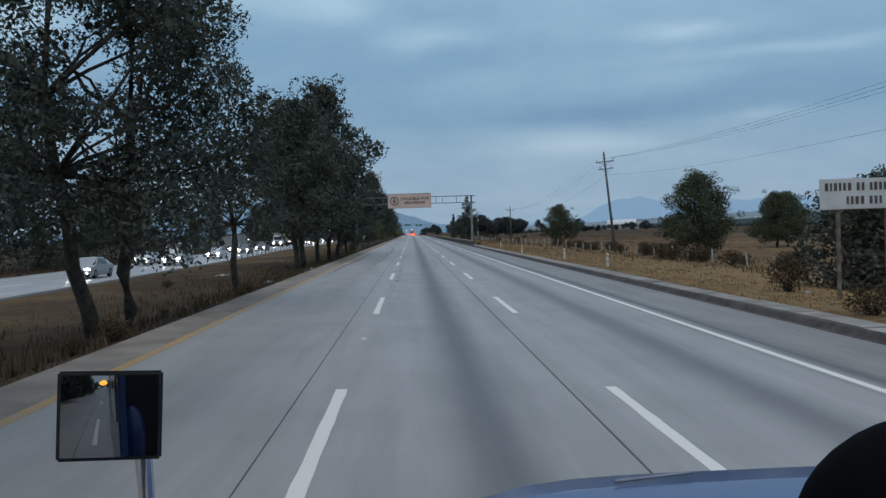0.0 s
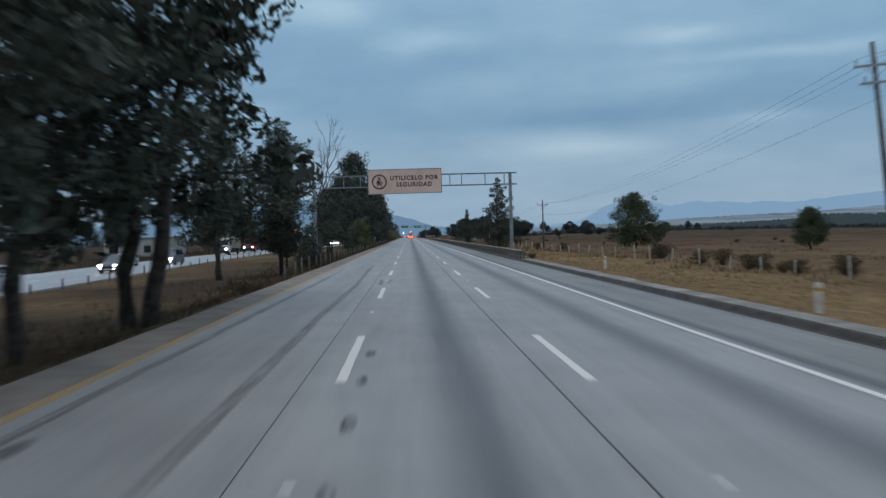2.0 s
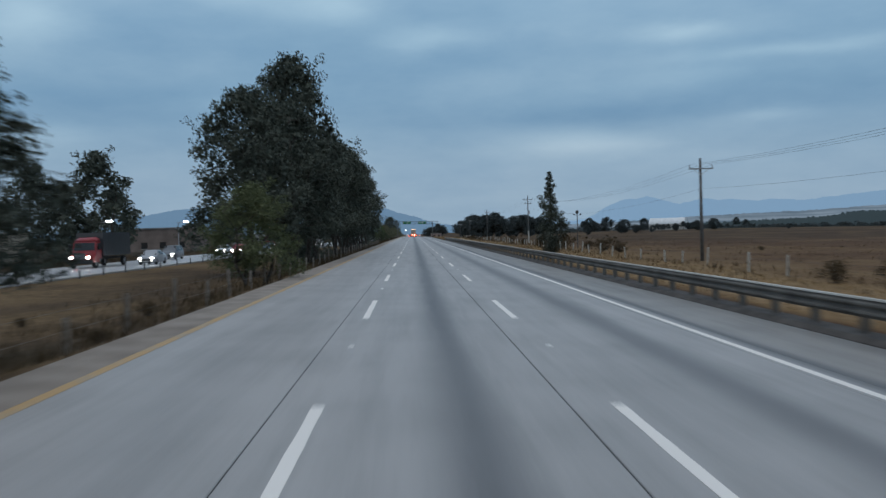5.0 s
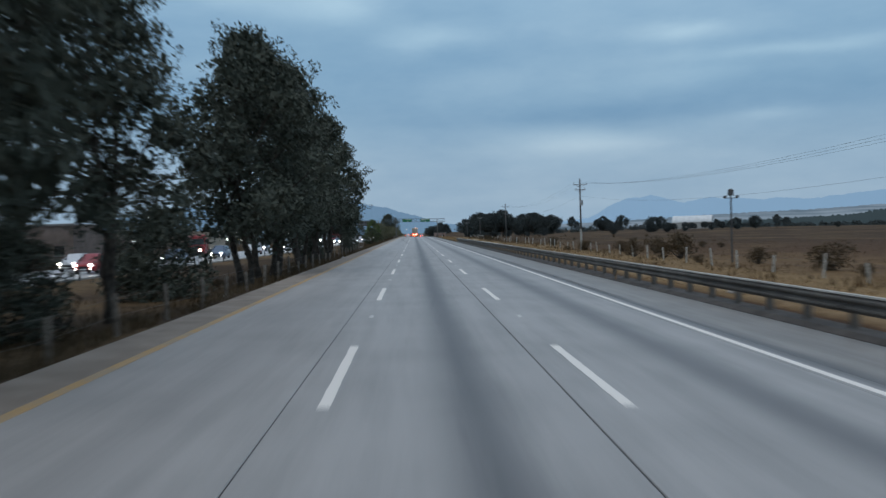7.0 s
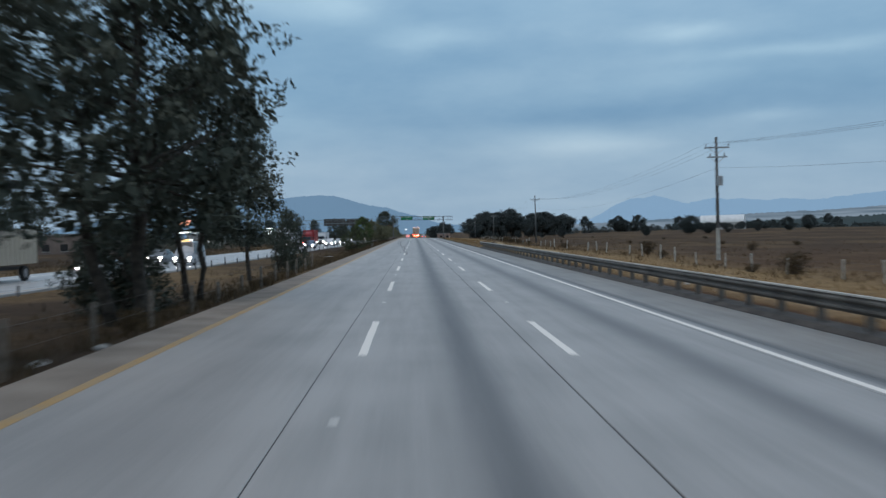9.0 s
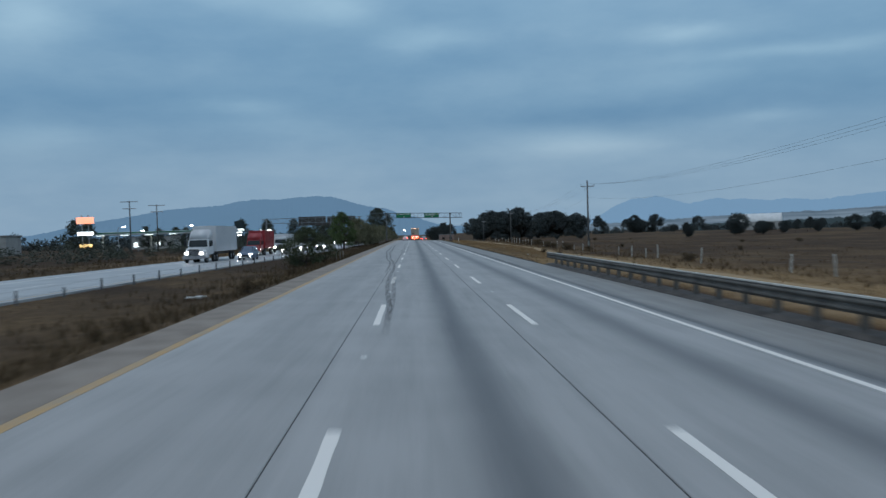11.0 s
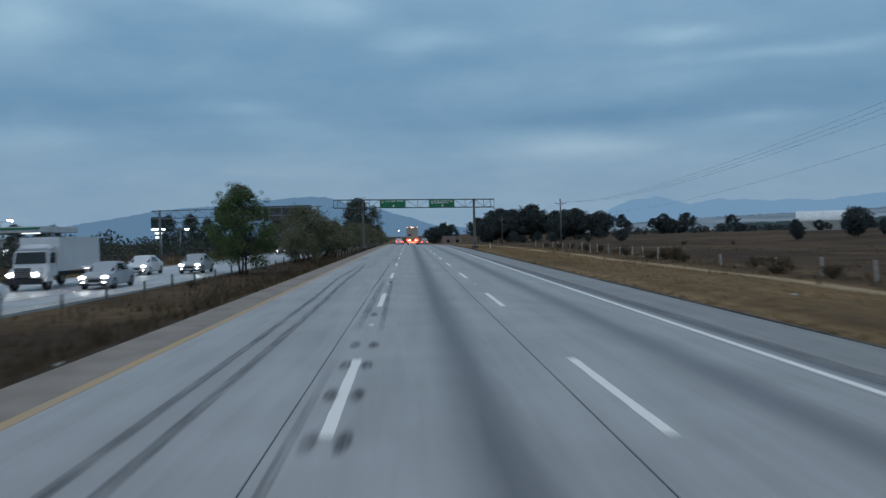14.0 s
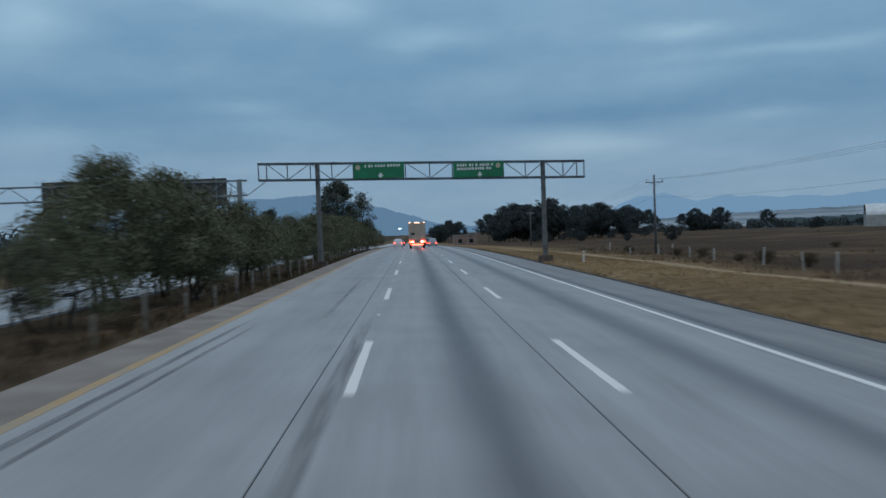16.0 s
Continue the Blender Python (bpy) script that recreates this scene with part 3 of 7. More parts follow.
def ridge(name, label, pts, dist, mat, seed, crag=0.05):
    """A ridge whose crest is given as bearing (hundredths of a radian) and height (same)."""
    bm = bmesh.new()
    a0, a1 = pts[0][0], pts[-1][0]
    n = 480
    rows = []
    for i in range(n + 1):
        a = a0 + (a1 - a0) * i / n
        h = lerp(a, pts) + 0.08 * noise.noise((a * 0.9, seed, 0)) + 0.08 * noise.noise((a * 2.7, seed, 4)) + crag * noise.noise((a * 7.3, seed, 9)) + crag * 0.6 * noise.noise((a * 17.0, seed, 2))
        h = max(0.05, h)
        row = []
        for k, (dd, hh) in enumerate(((0.93, -0.5), (0.96, 0.45), (0.985, 0.8), (1.0, 1.0), (1.04, -0.5))):
            d = dist * dd
            x, y = d * math.tan(a / 100), d
            row.append(bm.verts.new((x, y, 2 + hh * h / 100 * dist * (1 + 0.12 * noise.noise((a * 0.8, k, seed))) if 0 < k < 3 else (2 + hh * h / 100 * dist if k == 3 else -60))))
        rows.append(row)
    for a, b in zip(rows, rows[1:]):
        for k in range(4):
            bm.faces.new((a[k + 1], a[k], b[k], b[k + 1]))
    tagged(new(name, mesh_of(name, bm, mat, True)), label, "hill", kind="structure")


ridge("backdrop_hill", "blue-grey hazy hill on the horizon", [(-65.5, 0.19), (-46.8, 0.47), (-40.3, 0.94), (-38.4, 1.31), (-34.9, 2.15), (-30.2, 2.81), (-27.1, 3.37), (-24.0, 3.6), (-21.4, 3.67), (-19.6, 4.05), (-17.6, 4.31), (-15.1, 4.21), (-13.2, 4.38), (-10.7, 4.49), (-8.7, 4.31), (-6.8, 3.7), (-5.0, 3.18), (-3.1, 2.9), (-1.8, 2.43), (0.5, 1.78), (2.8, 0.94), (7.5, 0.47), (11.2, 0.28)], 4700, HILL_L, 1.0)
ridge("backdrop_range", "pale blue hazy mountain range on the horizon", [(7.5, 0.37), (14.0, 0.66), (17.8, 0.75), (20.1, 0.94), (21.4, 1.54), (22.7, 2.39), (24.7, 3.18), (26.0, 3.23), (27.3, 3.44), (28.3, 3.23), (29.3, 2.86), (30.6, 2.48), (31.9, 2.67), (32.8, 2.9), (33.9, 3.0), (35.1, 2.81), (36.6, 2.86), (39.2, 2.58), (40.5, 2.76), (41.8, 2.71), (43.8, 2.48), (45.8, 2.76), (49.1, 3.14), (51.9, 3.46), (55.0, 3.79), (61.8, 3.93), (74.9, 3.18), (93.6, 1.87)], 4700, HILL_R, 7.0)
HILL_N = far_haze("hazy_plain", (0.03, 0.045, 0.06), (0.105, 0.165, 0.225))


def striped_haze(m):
    """Pale fields and dark hedges of a far plain; their haze is in the glow."""
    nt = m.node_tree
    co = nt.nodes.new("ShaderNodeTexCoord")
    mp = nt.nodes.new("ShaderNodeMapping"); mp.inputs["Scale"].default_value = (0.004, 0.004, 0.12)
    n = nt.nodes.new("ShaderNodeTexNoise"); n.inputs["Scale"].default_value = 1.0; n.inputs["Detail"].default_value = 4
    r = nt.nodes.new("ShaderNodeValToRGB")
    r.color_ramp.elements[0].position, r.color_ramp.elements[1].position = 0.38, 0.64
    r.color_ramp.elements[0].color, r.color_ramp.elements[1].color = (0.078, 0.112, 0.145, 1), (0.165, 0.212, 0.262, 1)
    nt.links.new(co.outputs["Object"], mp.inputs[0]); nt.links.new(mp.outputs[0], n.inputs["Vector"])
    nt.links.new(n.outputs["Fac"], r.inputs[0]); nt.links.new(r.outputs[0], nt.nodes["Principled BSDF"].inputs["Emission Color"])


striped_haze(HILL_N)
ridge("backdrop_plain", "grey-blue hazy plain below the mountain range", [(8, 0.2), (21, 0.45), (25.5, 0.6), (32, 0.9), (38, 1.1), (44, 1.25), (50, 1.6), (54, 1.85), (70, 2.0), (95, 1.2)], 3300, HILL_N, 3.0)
# the rise also carries its haze as a weak glow
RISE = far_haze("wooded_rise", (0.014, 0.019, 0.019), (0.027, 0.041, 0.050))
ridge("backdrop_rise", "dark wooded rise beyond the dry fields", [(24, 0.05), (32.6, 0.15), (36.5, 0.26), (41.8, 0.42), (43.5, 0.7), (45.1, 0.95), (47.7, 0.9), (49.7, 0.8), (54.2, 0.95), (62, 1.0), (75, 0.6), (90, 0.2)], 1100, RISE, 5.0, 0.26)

# ---- trees ----
def leaf_cloud(bm, rng, centres, per, size, aspect, droop=0.0, flat=0.75):
    """Single leaves scattered round each clump: centres are (x, y, z, radius)."""
    for cx, cy, cz, r in centres:
        for _ in range(int(per * r * r)):
            while True:
                p = Vector((rng.uniform(-1, 1), rng.uniform(-1, 1), rng.uniform(-1, 1)))
                l = p.length
                if 0.25 < l < 1 and rng.random() < l + 0.15:
                    break
            ctr = Vector((cx + p.x * r, cy + p.y * r, cz + p.z * r * flat - droop * rng.random() * r))
            d = Vector((rng.gauss(0, 1), rng.gauss(0, 1), rng.gauss(0, 0.8) - droop * 2)).normalized()
            s = d.cross(Vector((rng.gauss(0, 1), rng.gauss(0, 1), rng.gauss(0, 1)))).normalized()
            a = size * rng.uniform(0.6, 1.35)
            w = a * aspect
            v = [bm.verts.new(ctr + q) for q in (-d * a * 0.5, s * w * 0.5, d * a * 0.5, -s * w * 0.5)]
            bm.faces.new(v)


def limb_path(rng, a, b, wob):
    a, b = Vector(a), Vector(b)
    pts = []
    for i in range(5):
        f = i / 4
        p = a.lerp(b, f)
        if 0 < i < 4:
            p += Vector((rng.gauss(0, wob), rng.gauss(0, wob), rng.gauss(0, wob * 0.5)))
        pts.append(p)
    return pts


def broad_tree(seed, height, radius, trunks=1, base=0.28, clumps=34, leaf=0.40, aspect=0.42, per=120, mat=None, lean=0.0, trunk_r=0.24, droop=0.25, squash=1.0, clump_r=0.24, fill=40, peak=0.66, limbs=5):
    """A tree with forked trunk, limbs and a ragged crown of separate leaf clumps. Returns the two meshes."""
    rng = random.Random(seed)
    wood, leaves = bmesh.new(), bmesh.new()
    heads = []
    for t in range(trunks):
        off = Vector((rng.uniform(-0.5, 0.5), rng.uniform(-0.9, 0.9), 0)) if trunks > 1 else Vector((0, 0, 0))
        fork = Vector((off.x * 2.2 + lean, off.y * 2.4 + rng.uniform(-0.3, 0.3), height * base * rng.uniform(0.9, 1.25)))
        pts = limb_path(rng, off + Vector((0, 0, -0.4)), fork, 0.08)
        r = trunk_r * (1 if trunks == 1 else 0.75)
        sweep(wood, pts, [r * 1.25, r, r * 0.92, r * 0.86, r * 0.8], 9)
        heads.append((fork, r * 0.8))
    cent = []
    for i in range(clumps):
        f = (i + 0.5) / clumps
        h = base * 1.05 + (1 - base * 1.05) * f
        prof = math.sin(math.pi * min(1.0, (h - base * 0.7) / (1 - base * 0.7)) ** peak) ** 0.65
        ang = i * 2.39996 + rng.uniform(-0.5, 0.5)
        rr = radius * prof * rng.uniform(0.35, 0.95) * squash
        r = radius * clump_r * rng.uniform(0.75, 1.35)
        cent.append((math.cos(ang) * rr + lean * f * 1.5, math.sin(ang) * rr, height * h - r * 0.5, r))
    leader_top = {}
    for fork, r in heads:
        top = Vector((fork.x * 1.2 + lean, fork.y * 1.2, height * 0.86))
        pts = limb_path(rng, fork, top, 0.25)
        sweep(wood, pts, [r, r * 0.75, r * 0.55, r * 0.35, r * 0.12], 7)
        leader_top[id(fork)] = pts
    paths = list(leader_top.values())
    for j, (x, y, z, r) in enumerate(cent):
        pts = paths[j % len(paths)]
        src = min(pts, key=lambda p: abs(p.z - (z - math.hypot(x - p.x, y - p.y) * 0.75)))
        rb = trunk_r * 0.28 * rng.uniform(0.7, 1.2)
        sweep(wood, limb_path(rng, src, (x, y, z), 0.12), [rb, rb * 0.8, rb * 0.6, rb * 0.4, rb * 0.15], limbs)
    leaf_cloud(leaves, rng, cent, per, leaf, aspect, droop)
    # darker inner foliage that closes the crown
    leaf_cloud(leaves, rng, [(x, y, z, r * 0.66) for x, y, z, r in cent], fill, leaf * 1.6, 0.75, droop)
    # a few loose sprays that break the outline
    sprays = []
    for x, y, z, r in cent:
        for _ in range(2):
            a = rng.uniform(0, 6.283)
            sprays.append((x + math.cos(a) * r * 1.15, y + math.sin(a) * r * 1.15, z + rng.uniform(-0.4, 0.9) * r, r * 0.38))
    leaf_cloud(leaves, rng, sprays, per * 0.9, leaf * 0.85, aspect, droop)
    return mesh_of("trunk", wood, BARK, True), mesh_of("crown", leaves, mat or LEAF_DARK)


def cone_tree(seed, height, radius, mat=None, ragged=0.35, leaf=0.22, per=150, gaps=1.0, base=0.06, taper=0.72, rise=0.25):
    """A conifer: a straight stem with whorls of short, leafy branches that thin to a point."""
    rng = random.Random(seed)
    wood, leaves = bmesh.new(), bmesh.new()
    sweep(wood, limb_path(rng, (0, 0, -0.3), (rng.uniform(-0.2, 0.2), rng.uniform(-0.2, 0.2), height * 0.97), 0.05), [0.16, 0.13, 0.09, 0.05, 0.015], 7)
    cent = []
    n = int(height * 5.5)
    for i in range(n):
        f = (i + rng.random()) / n
        z = height * (base + (0.99 - base) * f)
        rr = radius * (1 - f) ** taper * min(1.0, f * 6 + 0.45)
        a = i * 2.39996 + rng.uniform(-0.4, 0.4)
        reach = rr * rng.uniform(1 - ragged, 1 + ragged * 0.5)
        tip = Vector((math.cos(a) * reach, math.sin(a) * reach, z + rise * reach))
        sweep(wood, limb_path(rng, (0, 0, z - 0.1), tip, 0.03), [0.03, 0.025, 0.02, 0.014, 0.006], 4)
        for s in (0.45, 0.8, 1.0):
            p = Vector((0, 0, z)).lerp(tip, s)
            cent.append((p.x, p.y, p.z, max(0.12, (0.16 + 0.22 * rr) * (1.15 - 0.35 * s) * gaps)))
    leaf_cloud(leaves, rng, cent, per, leaf, 0.28, 0.0, 0.8)
    return mesh_of("trunk", wood, BARK, True), mesh_of("crown", leaves, mat or LEAF_DARK)


def bare_tree(seed, height, spread):
    """A dead tree: forking bare limbs down to twigs."""
    rng = random.Random(seed)
    wood = bmesh.new()

    def grow(p, d, length, r, depth):
        q = p + d * length
        pts = limb_path(rng, p, q, length * 0.04)
        sweep(wood, pts, [r, r * 0.93, r * 0.86, r * 0.78, r * 0.68], 5 if depth < 4 else 4)
        if depth >= 6:
            return
        for _ in range(3 if depth in (1, 2) else 2):
            nd = (d + Vector((rng.gauss(0, spread), rng.gauss(0, spread), rng.gauss(0.12, 0.25)))).normalized()
            grow(q, nd, length * rng.uniform(0.62, 0.85), r * 0.62, depth + 1)

    grow(Vector((0, 0, -0.3)), Vector((0.05, 0, 1)).normalized(), height * 0.30, 0.17, 0)
    return mesh_of("trunk", wood, PALE_BARK, True)


def plant_tree(kinds, at, rz, scale, label, group=""):
    """One tree at its place, from a pair of meshes."""
    x, y = at
    t = thing("tree", label, "tree", (x, y, ground_z(x, y)), rz, group)
    t.scale = (scale, scale, scale) if not isinstance(scale, tuple) else scale
    for nm, me in zip(("trunk", "crown"), kinds):
        o = new(nm, me)
        o.parent = t
    return t


EUC = [broad_tree(11 + i, 13.0, 4.5, trunks=(1, 2, 2, 3)[i], base=(0.27, 0.24, 0.30, 0.25)[i], clumps=56, leaf=0.26, per=(165, 160, 165, 155)[i], clump_r=0.235, fill=64) for i in range(4)]
EUC_NEAR = [broad_tree(15 + i, 13.0, 4.6, trunks=2, base=0.24, clumps=60, leaf=0.13, per=640, clump_r=0.235, fill=190) for i in range(2)]
TALL = "tall dark eucalyptus with drooping leaves on the grassy median"
EUC_THIN = broad_tree(19, 13.0, 4.2, trunks=1, base=0.24, clumps=46, leaf=0.24, per=135, clump_r=0.21, fill=18)
ROW = [(-9.6, -62, 2, 1.0), (-9.2, -50, 0, 1.0), (-9.8, -38, 3, 1.0), (-9.2, -26, 1, 1.0), (-9.4, -14, 2, 0.95), (-9.8, -4, 0, 0.9), (-9.0, 7, 1, 1.0), (-9.0, 23.2, 0, 1.12), (-9.1, 38.5, 0, (0.72, 0.72, 0.86)), (-9.0, 58.5, 0, 0.95), (-9.4, 64.5, 0, 1.0), (-9.0, 71.5, 0, 0.93), (-8.7, 77.5, 1, 1.29),
       (-9.6, 146, 0, 0.62), (-10.4, 153, 2, 0.6), (-11.4, 191, 0, 0.98), (-9.6, 200, 1, 0.98), (-10.6, 207, 3, (1.22, 1.22, 1.40)), (-10.6, 217, 2, (0.82, 0.82, 0.94)), (-9.1, 233.5, 1, 1.02),
       (-10.0, 243, 3, 1.13), (-9.2, 251, 0, 1.14), (-10.4, 261, 1, 0.98), (-9.2, 272, 3, 1.1), (-9.9, 281, 2, 0.76), (-9.3, 289, 0, (0.52, 0.52, 0.74))]
for i, (x, y, k, s) in enumerate(ROW):
    plant_tree(EUC_THIN if y in (38.5, 251, 289) else EUC_NEAR[i % 2] if 5 < y < 30 else EUC[k], (x, y), i * 77 % 360, s, TALL, "median trees")

CASUARINA = cone_tree(31, 11.5, 2.9, ragged=0.95, leaf=0.24, per=300, gaps=1.3, base=0.14, taper=0.6)
plant_tree(CASUARINA, (-9.75, 112.5), 20, (1.15, 1.15, 0.96), "dark ragged casuarina on the grassy median")
plant_tree(EUC[2], (-13.1, 108.7), 140, (0.66, 0.66, 0.76), "dark round-topped tree on the grassy median")
plant_tree(CASUARINA, (-11.6, 127.0), 220, 0.6, "dark ragged casuarina on the grassy median")
dead = thing("dead_tree", "bare dead tree with forked grey limbs", "tree", (-9.7, 136.5, ground_z(-9.7, 136.5)), 30)
new("trunk", bare_tree(4, 14.0, 0.40)).parent = dead

SPIRE = cone_tree(41, 8.2, 1.35, ragged=0.6, leaf=0.17, per=900, gaps=1.15, base=0.03, taper=0.8, rise=0.9)
FIR = cone_tree(43, 7.8, 2.2, ragged=0.5, leaf=0.22, per=400, gaps=1.15, base=0.07)
plant_tree(FIR, (8.95, 143.0), 0, 1.04, "open dark conifer beside the guard rail")
plant_tree(SPIRE, (9.15, 194.3), 50, (0.88, 0.88, 0.76), "narrow dark cypress behind the guard rail")

SHADE = [broad_tree(60 + i, 7.2, 3.3, trunks=(1, 2, 1)[i], base=0.20, clumps=46, leaf=0.14, aspect=0.5, per=620, fill=120, mat=LEAF_GREEN, trunk_r=0.2, droop=0.1, clump_r=0.27) for i in range(3)]
FIELD = "round dark green shade tree in the dry field"
for i, (x, y, k, s) in enumerate([(24.7, 72.6, 1, 1.08), (27.4, 156.0, 0, 1.05), (52.0, 160.5, 2, 0.78), (46, 104, 2, 1.0), (51, 112, 0, 1.05), (19.5, 33, 2, 0.7)]):
    plant_tree(SHADE[k], (x, y), 60 * i, s, FIELD, "field trees")

GREEN_T = broad_tree(71, 6.8, 2.7, trunks=3, base=0.20, clumps=50, leaf=0.115, aspect=0.42, per=1050, fill=200, mat=LEAF_FRESH, trunk_r=0.12, droop=0.35, clump_r=0.25)
plant_tree(GREEN_T, (-13.5, 449.5), 0, 1.0, "feathery light green tree on the median verge")
GREEN_S = broad_tree(72, 6.8, 2.7, trunks=3, base=0.24, clumps=46, leaf=0.12, aspect=0.42, per=780, fill=170, mat=LEAF_OLIVE, trunk_r=0.12, droop=0.35, clump_r=0.25)
plant_tree(GREEN_S, (-7.9, 173.4), 90, (0.86, 0.86, 0.72), "feathery olive green tree on the median verge")
MESQ = [broad_tree(80 + i, 5.6, 3.6, trunks=3, base=0.27, clumps=46, leaf=0.11, aspect=0.42, per=500, fill=220, mat=LEAF_DUSTY, trunk_r=0.13, droop=0.15, clump_r=0.22) for i in range(2)]
VERGE = broad_tree(84, 5.6, 3.4, trunks=3, base=0.10, clumps=52, leaf=0.105, aspect=0.42, per=820, fill=320, mat=LEAF_GREEN, trunk_r=0.11, droop=0.2, clump_r=0.22)
plant_tree(VERGE, (-9.8, 371.5), 40, (0.72, 0.72, 0.61), "dense dark green bush with thin stems on the verge")
MES = "dusty grey-green mesquite with several thin trunks on the verge"
for i, (x, y, k, s) in enumerate([(-12.0, 471, 0, 0.64), (-12.8, 478, 1, 1.10), (-12.6, 485, 0, 1.1), (-10.6, 481, 1, 0.8), (-10.4, 491, 1, 0.85), (-10.6, 499, 0, 0.75), (-10.2, 508, 1, 0.78), (-10.0, 517, 0, 0.8), (-10.2, 527, 1, 0.9), (-9.8, 538, 0, 0.9), (-10.4, 550, 1, 0.95), (-10.0, 563, 0, 1.0), (-10.5, 590, 1, 1.0), (-9.8, 604, 0, 1.0), (-10, 620, 1, 1.0)]):
    plant_tree(MESQ[k], (x, y), 50 * i, s, MES, "mesquites")
plant_tree(EUC[0], (-12.4, 575), 40, (1.1, 1.1, 0.9), "tall dark tree behind the sign gantry")
plant_tree(EUC_THIN, (-9.3, 583), 140, 0.78, "thin grey tree behind the sign gantry")
BUSH = broad_tree(91, 3.4, 2.1, trunks=3, base=0.12, clumps=34, leaf=0.17, aspect=0.45, per=420, mat=LEAF_DARK, trunk_r=0.09, droop=0.0, clump_r=0.30)
for i, (x, y, s) in enumerate([(-9.7, 305, (0.66, 0.66, 1.3)), (-8.8, 121, 0.7), (16.0, 29.5, 1.25), (18.6, 31.5, 1.35), (-11.6, 213, 1.0), (-12.0, 227, 1.15), (-11.6, 277, 1.0), (-8.6, -14, 1.9), (-8.8, -24, 2.1), (-8.6, -35, 2.0), (-8.7, -47, 2.2), (-8.6, -60, 2.1), (-8.8, -75, 2.2)]):
    t = plant_tree(BUSH, (x, y), 70 * i, s, "dense dark green bush on the verge", "verge bushes")

# trees across the other carriageway
EUC_FAR = [broad_tree(25 + i, 13.0, 4.6, trunks=2, base=0.18, clumps=40, leaf=0.5, per=48, clump_r=0.27, fill=14, limbs=3) for i in range(2)]
FARSIDE = "dark tree beyond the opposite carriageway"
for i, (x, y, s) in enumerate([(-37, 63, .85), (-37, 79, .95), (-42, 116, .9), (-39, 238, 1.05), (-44, 232, .9), (-46, 245, .8), (-48, 270, .85), (-44, 330, .6), (-50, 352, .7),
                               (-66, 470, .5), (-72, 478, .55), (-74, 560, .5), (-62, 600, .75), (-55, 612, .7), (-46, 560, .62), (-42, 590, .7), (-36, 612, .75), (-34, 640, .8), (-90, 440, .5), (-84, 432, .45), (-28, 560, .55), (-26, 590, .6), (-56, 505, .42), (-50, 499, .36), (-61, 500, .4), (-66, 506, .45)]):
    plant_tree(EUC_FAR[i % 2], (x, y), 97 * i % 360, s, FARSIDE, "far side trees")

for x, y, k in ((-36.6, 92, 0.86), (-38.2, 99, 1.0), (-37.0, 108, 0.95), (-39.5, 114, 0.85), (-39.4, 148, 0.5), (-39.6, 165, 1.2)):
    plant_tree(CASUARINA, (x, y), 40 * x % 360, k, "dark conifer beyond the opposite carriageway", "far side conifers")
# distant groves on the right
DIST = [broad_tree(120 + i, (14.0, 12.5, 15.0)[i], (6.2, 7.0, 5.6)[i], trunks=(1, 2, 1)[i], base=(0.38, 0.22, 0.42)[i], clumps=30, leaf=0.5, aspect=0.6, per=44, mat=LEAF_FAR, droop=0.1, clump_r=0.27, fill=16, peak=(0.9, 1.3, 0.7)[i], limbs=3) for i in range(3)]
rng = random.Random(9)
GROVE = "dark tree of a distant grove beyond the fields"
for i in range(118):
    k = rng.uniform(0.8, 1.25)
    if i < 40:
        x, y = rng.uniform(46, 124), rng.uniform(880, 970)
        k = rng.uniform(1.0, 1.75) * lerp(x, [(46, 0.75), (75, 1.0), (105, 1.0), (124, 0.85)])
    elif i < 50:
        x, y, k = rng.uniform(174, 198), rng.uniform(940, 985), rng.uniform(0.6, 1.05)
    elif i < 56:
        x, y = rng.uniform(14, 34), rng.uniform(900, 1150)
    elif i < 100:
        x = rng.uniform(190, 640)
        y, k = 1050 - 0.45 * x + rng.uniform(-40, 40), rng.uniform(0.2, 0.36)
    elif i < 112:
        x, y, k = rng.uniform(38, 95), rng.uniform(690, 790), rng.uniform(0.22, 0.4)
    else:
        x, y, k = rng.uniform(100, 260), rng.uniform(600, 700), rng.uniform(0.25, 0.4)
    if 56 <= i < 100 and i % 2:
        continue
    plant_tree(DIST[i % 3], (x, y), rng.uniform(0, 360), (k * 1.12, k * 1.12, k * 1.02), GROVE, "distant grove")
for x, y, k in ((146.5, 953, 1.0), (152, 957, 0.7), (121.7, 608, 0.66), (118.5, 604, 0.5), (160, 704, 0.36), (168, 698, 0.32), (178, 690, 0.34), (192, 684, 0.36), (132, 606, 0.3), (141, 603, 0.28), (95, 588, 0.36), (97, 591, 0.33), (249.4, 1017, 0.95), (124, 592, 0.4), (126, 590, 0.32), (127, 603, 0.30), (136, 601, 0.33), (146, 604, 0.3), (151, 606, 0.34), (160, 596, 0.5), (172, 602, 0.55), (178, 716, 0.33), (186, 713, 0.3), (195, 715, 0.36), (200, 640, 0.5)):
    plant_tree(DIST[int(x) % 3], (x, y), x * 7 % 360, k, GROVE, "distant grove")


# out of view: added across the road's end to darken the mirror
for x in (-14, -5, 4, 13):
    plant_tree(DIST[x % 3], (x, -335 + x), x * 31 % 360, 0.8, "unseen tree added behind to close the mirror's view", "trees behind")


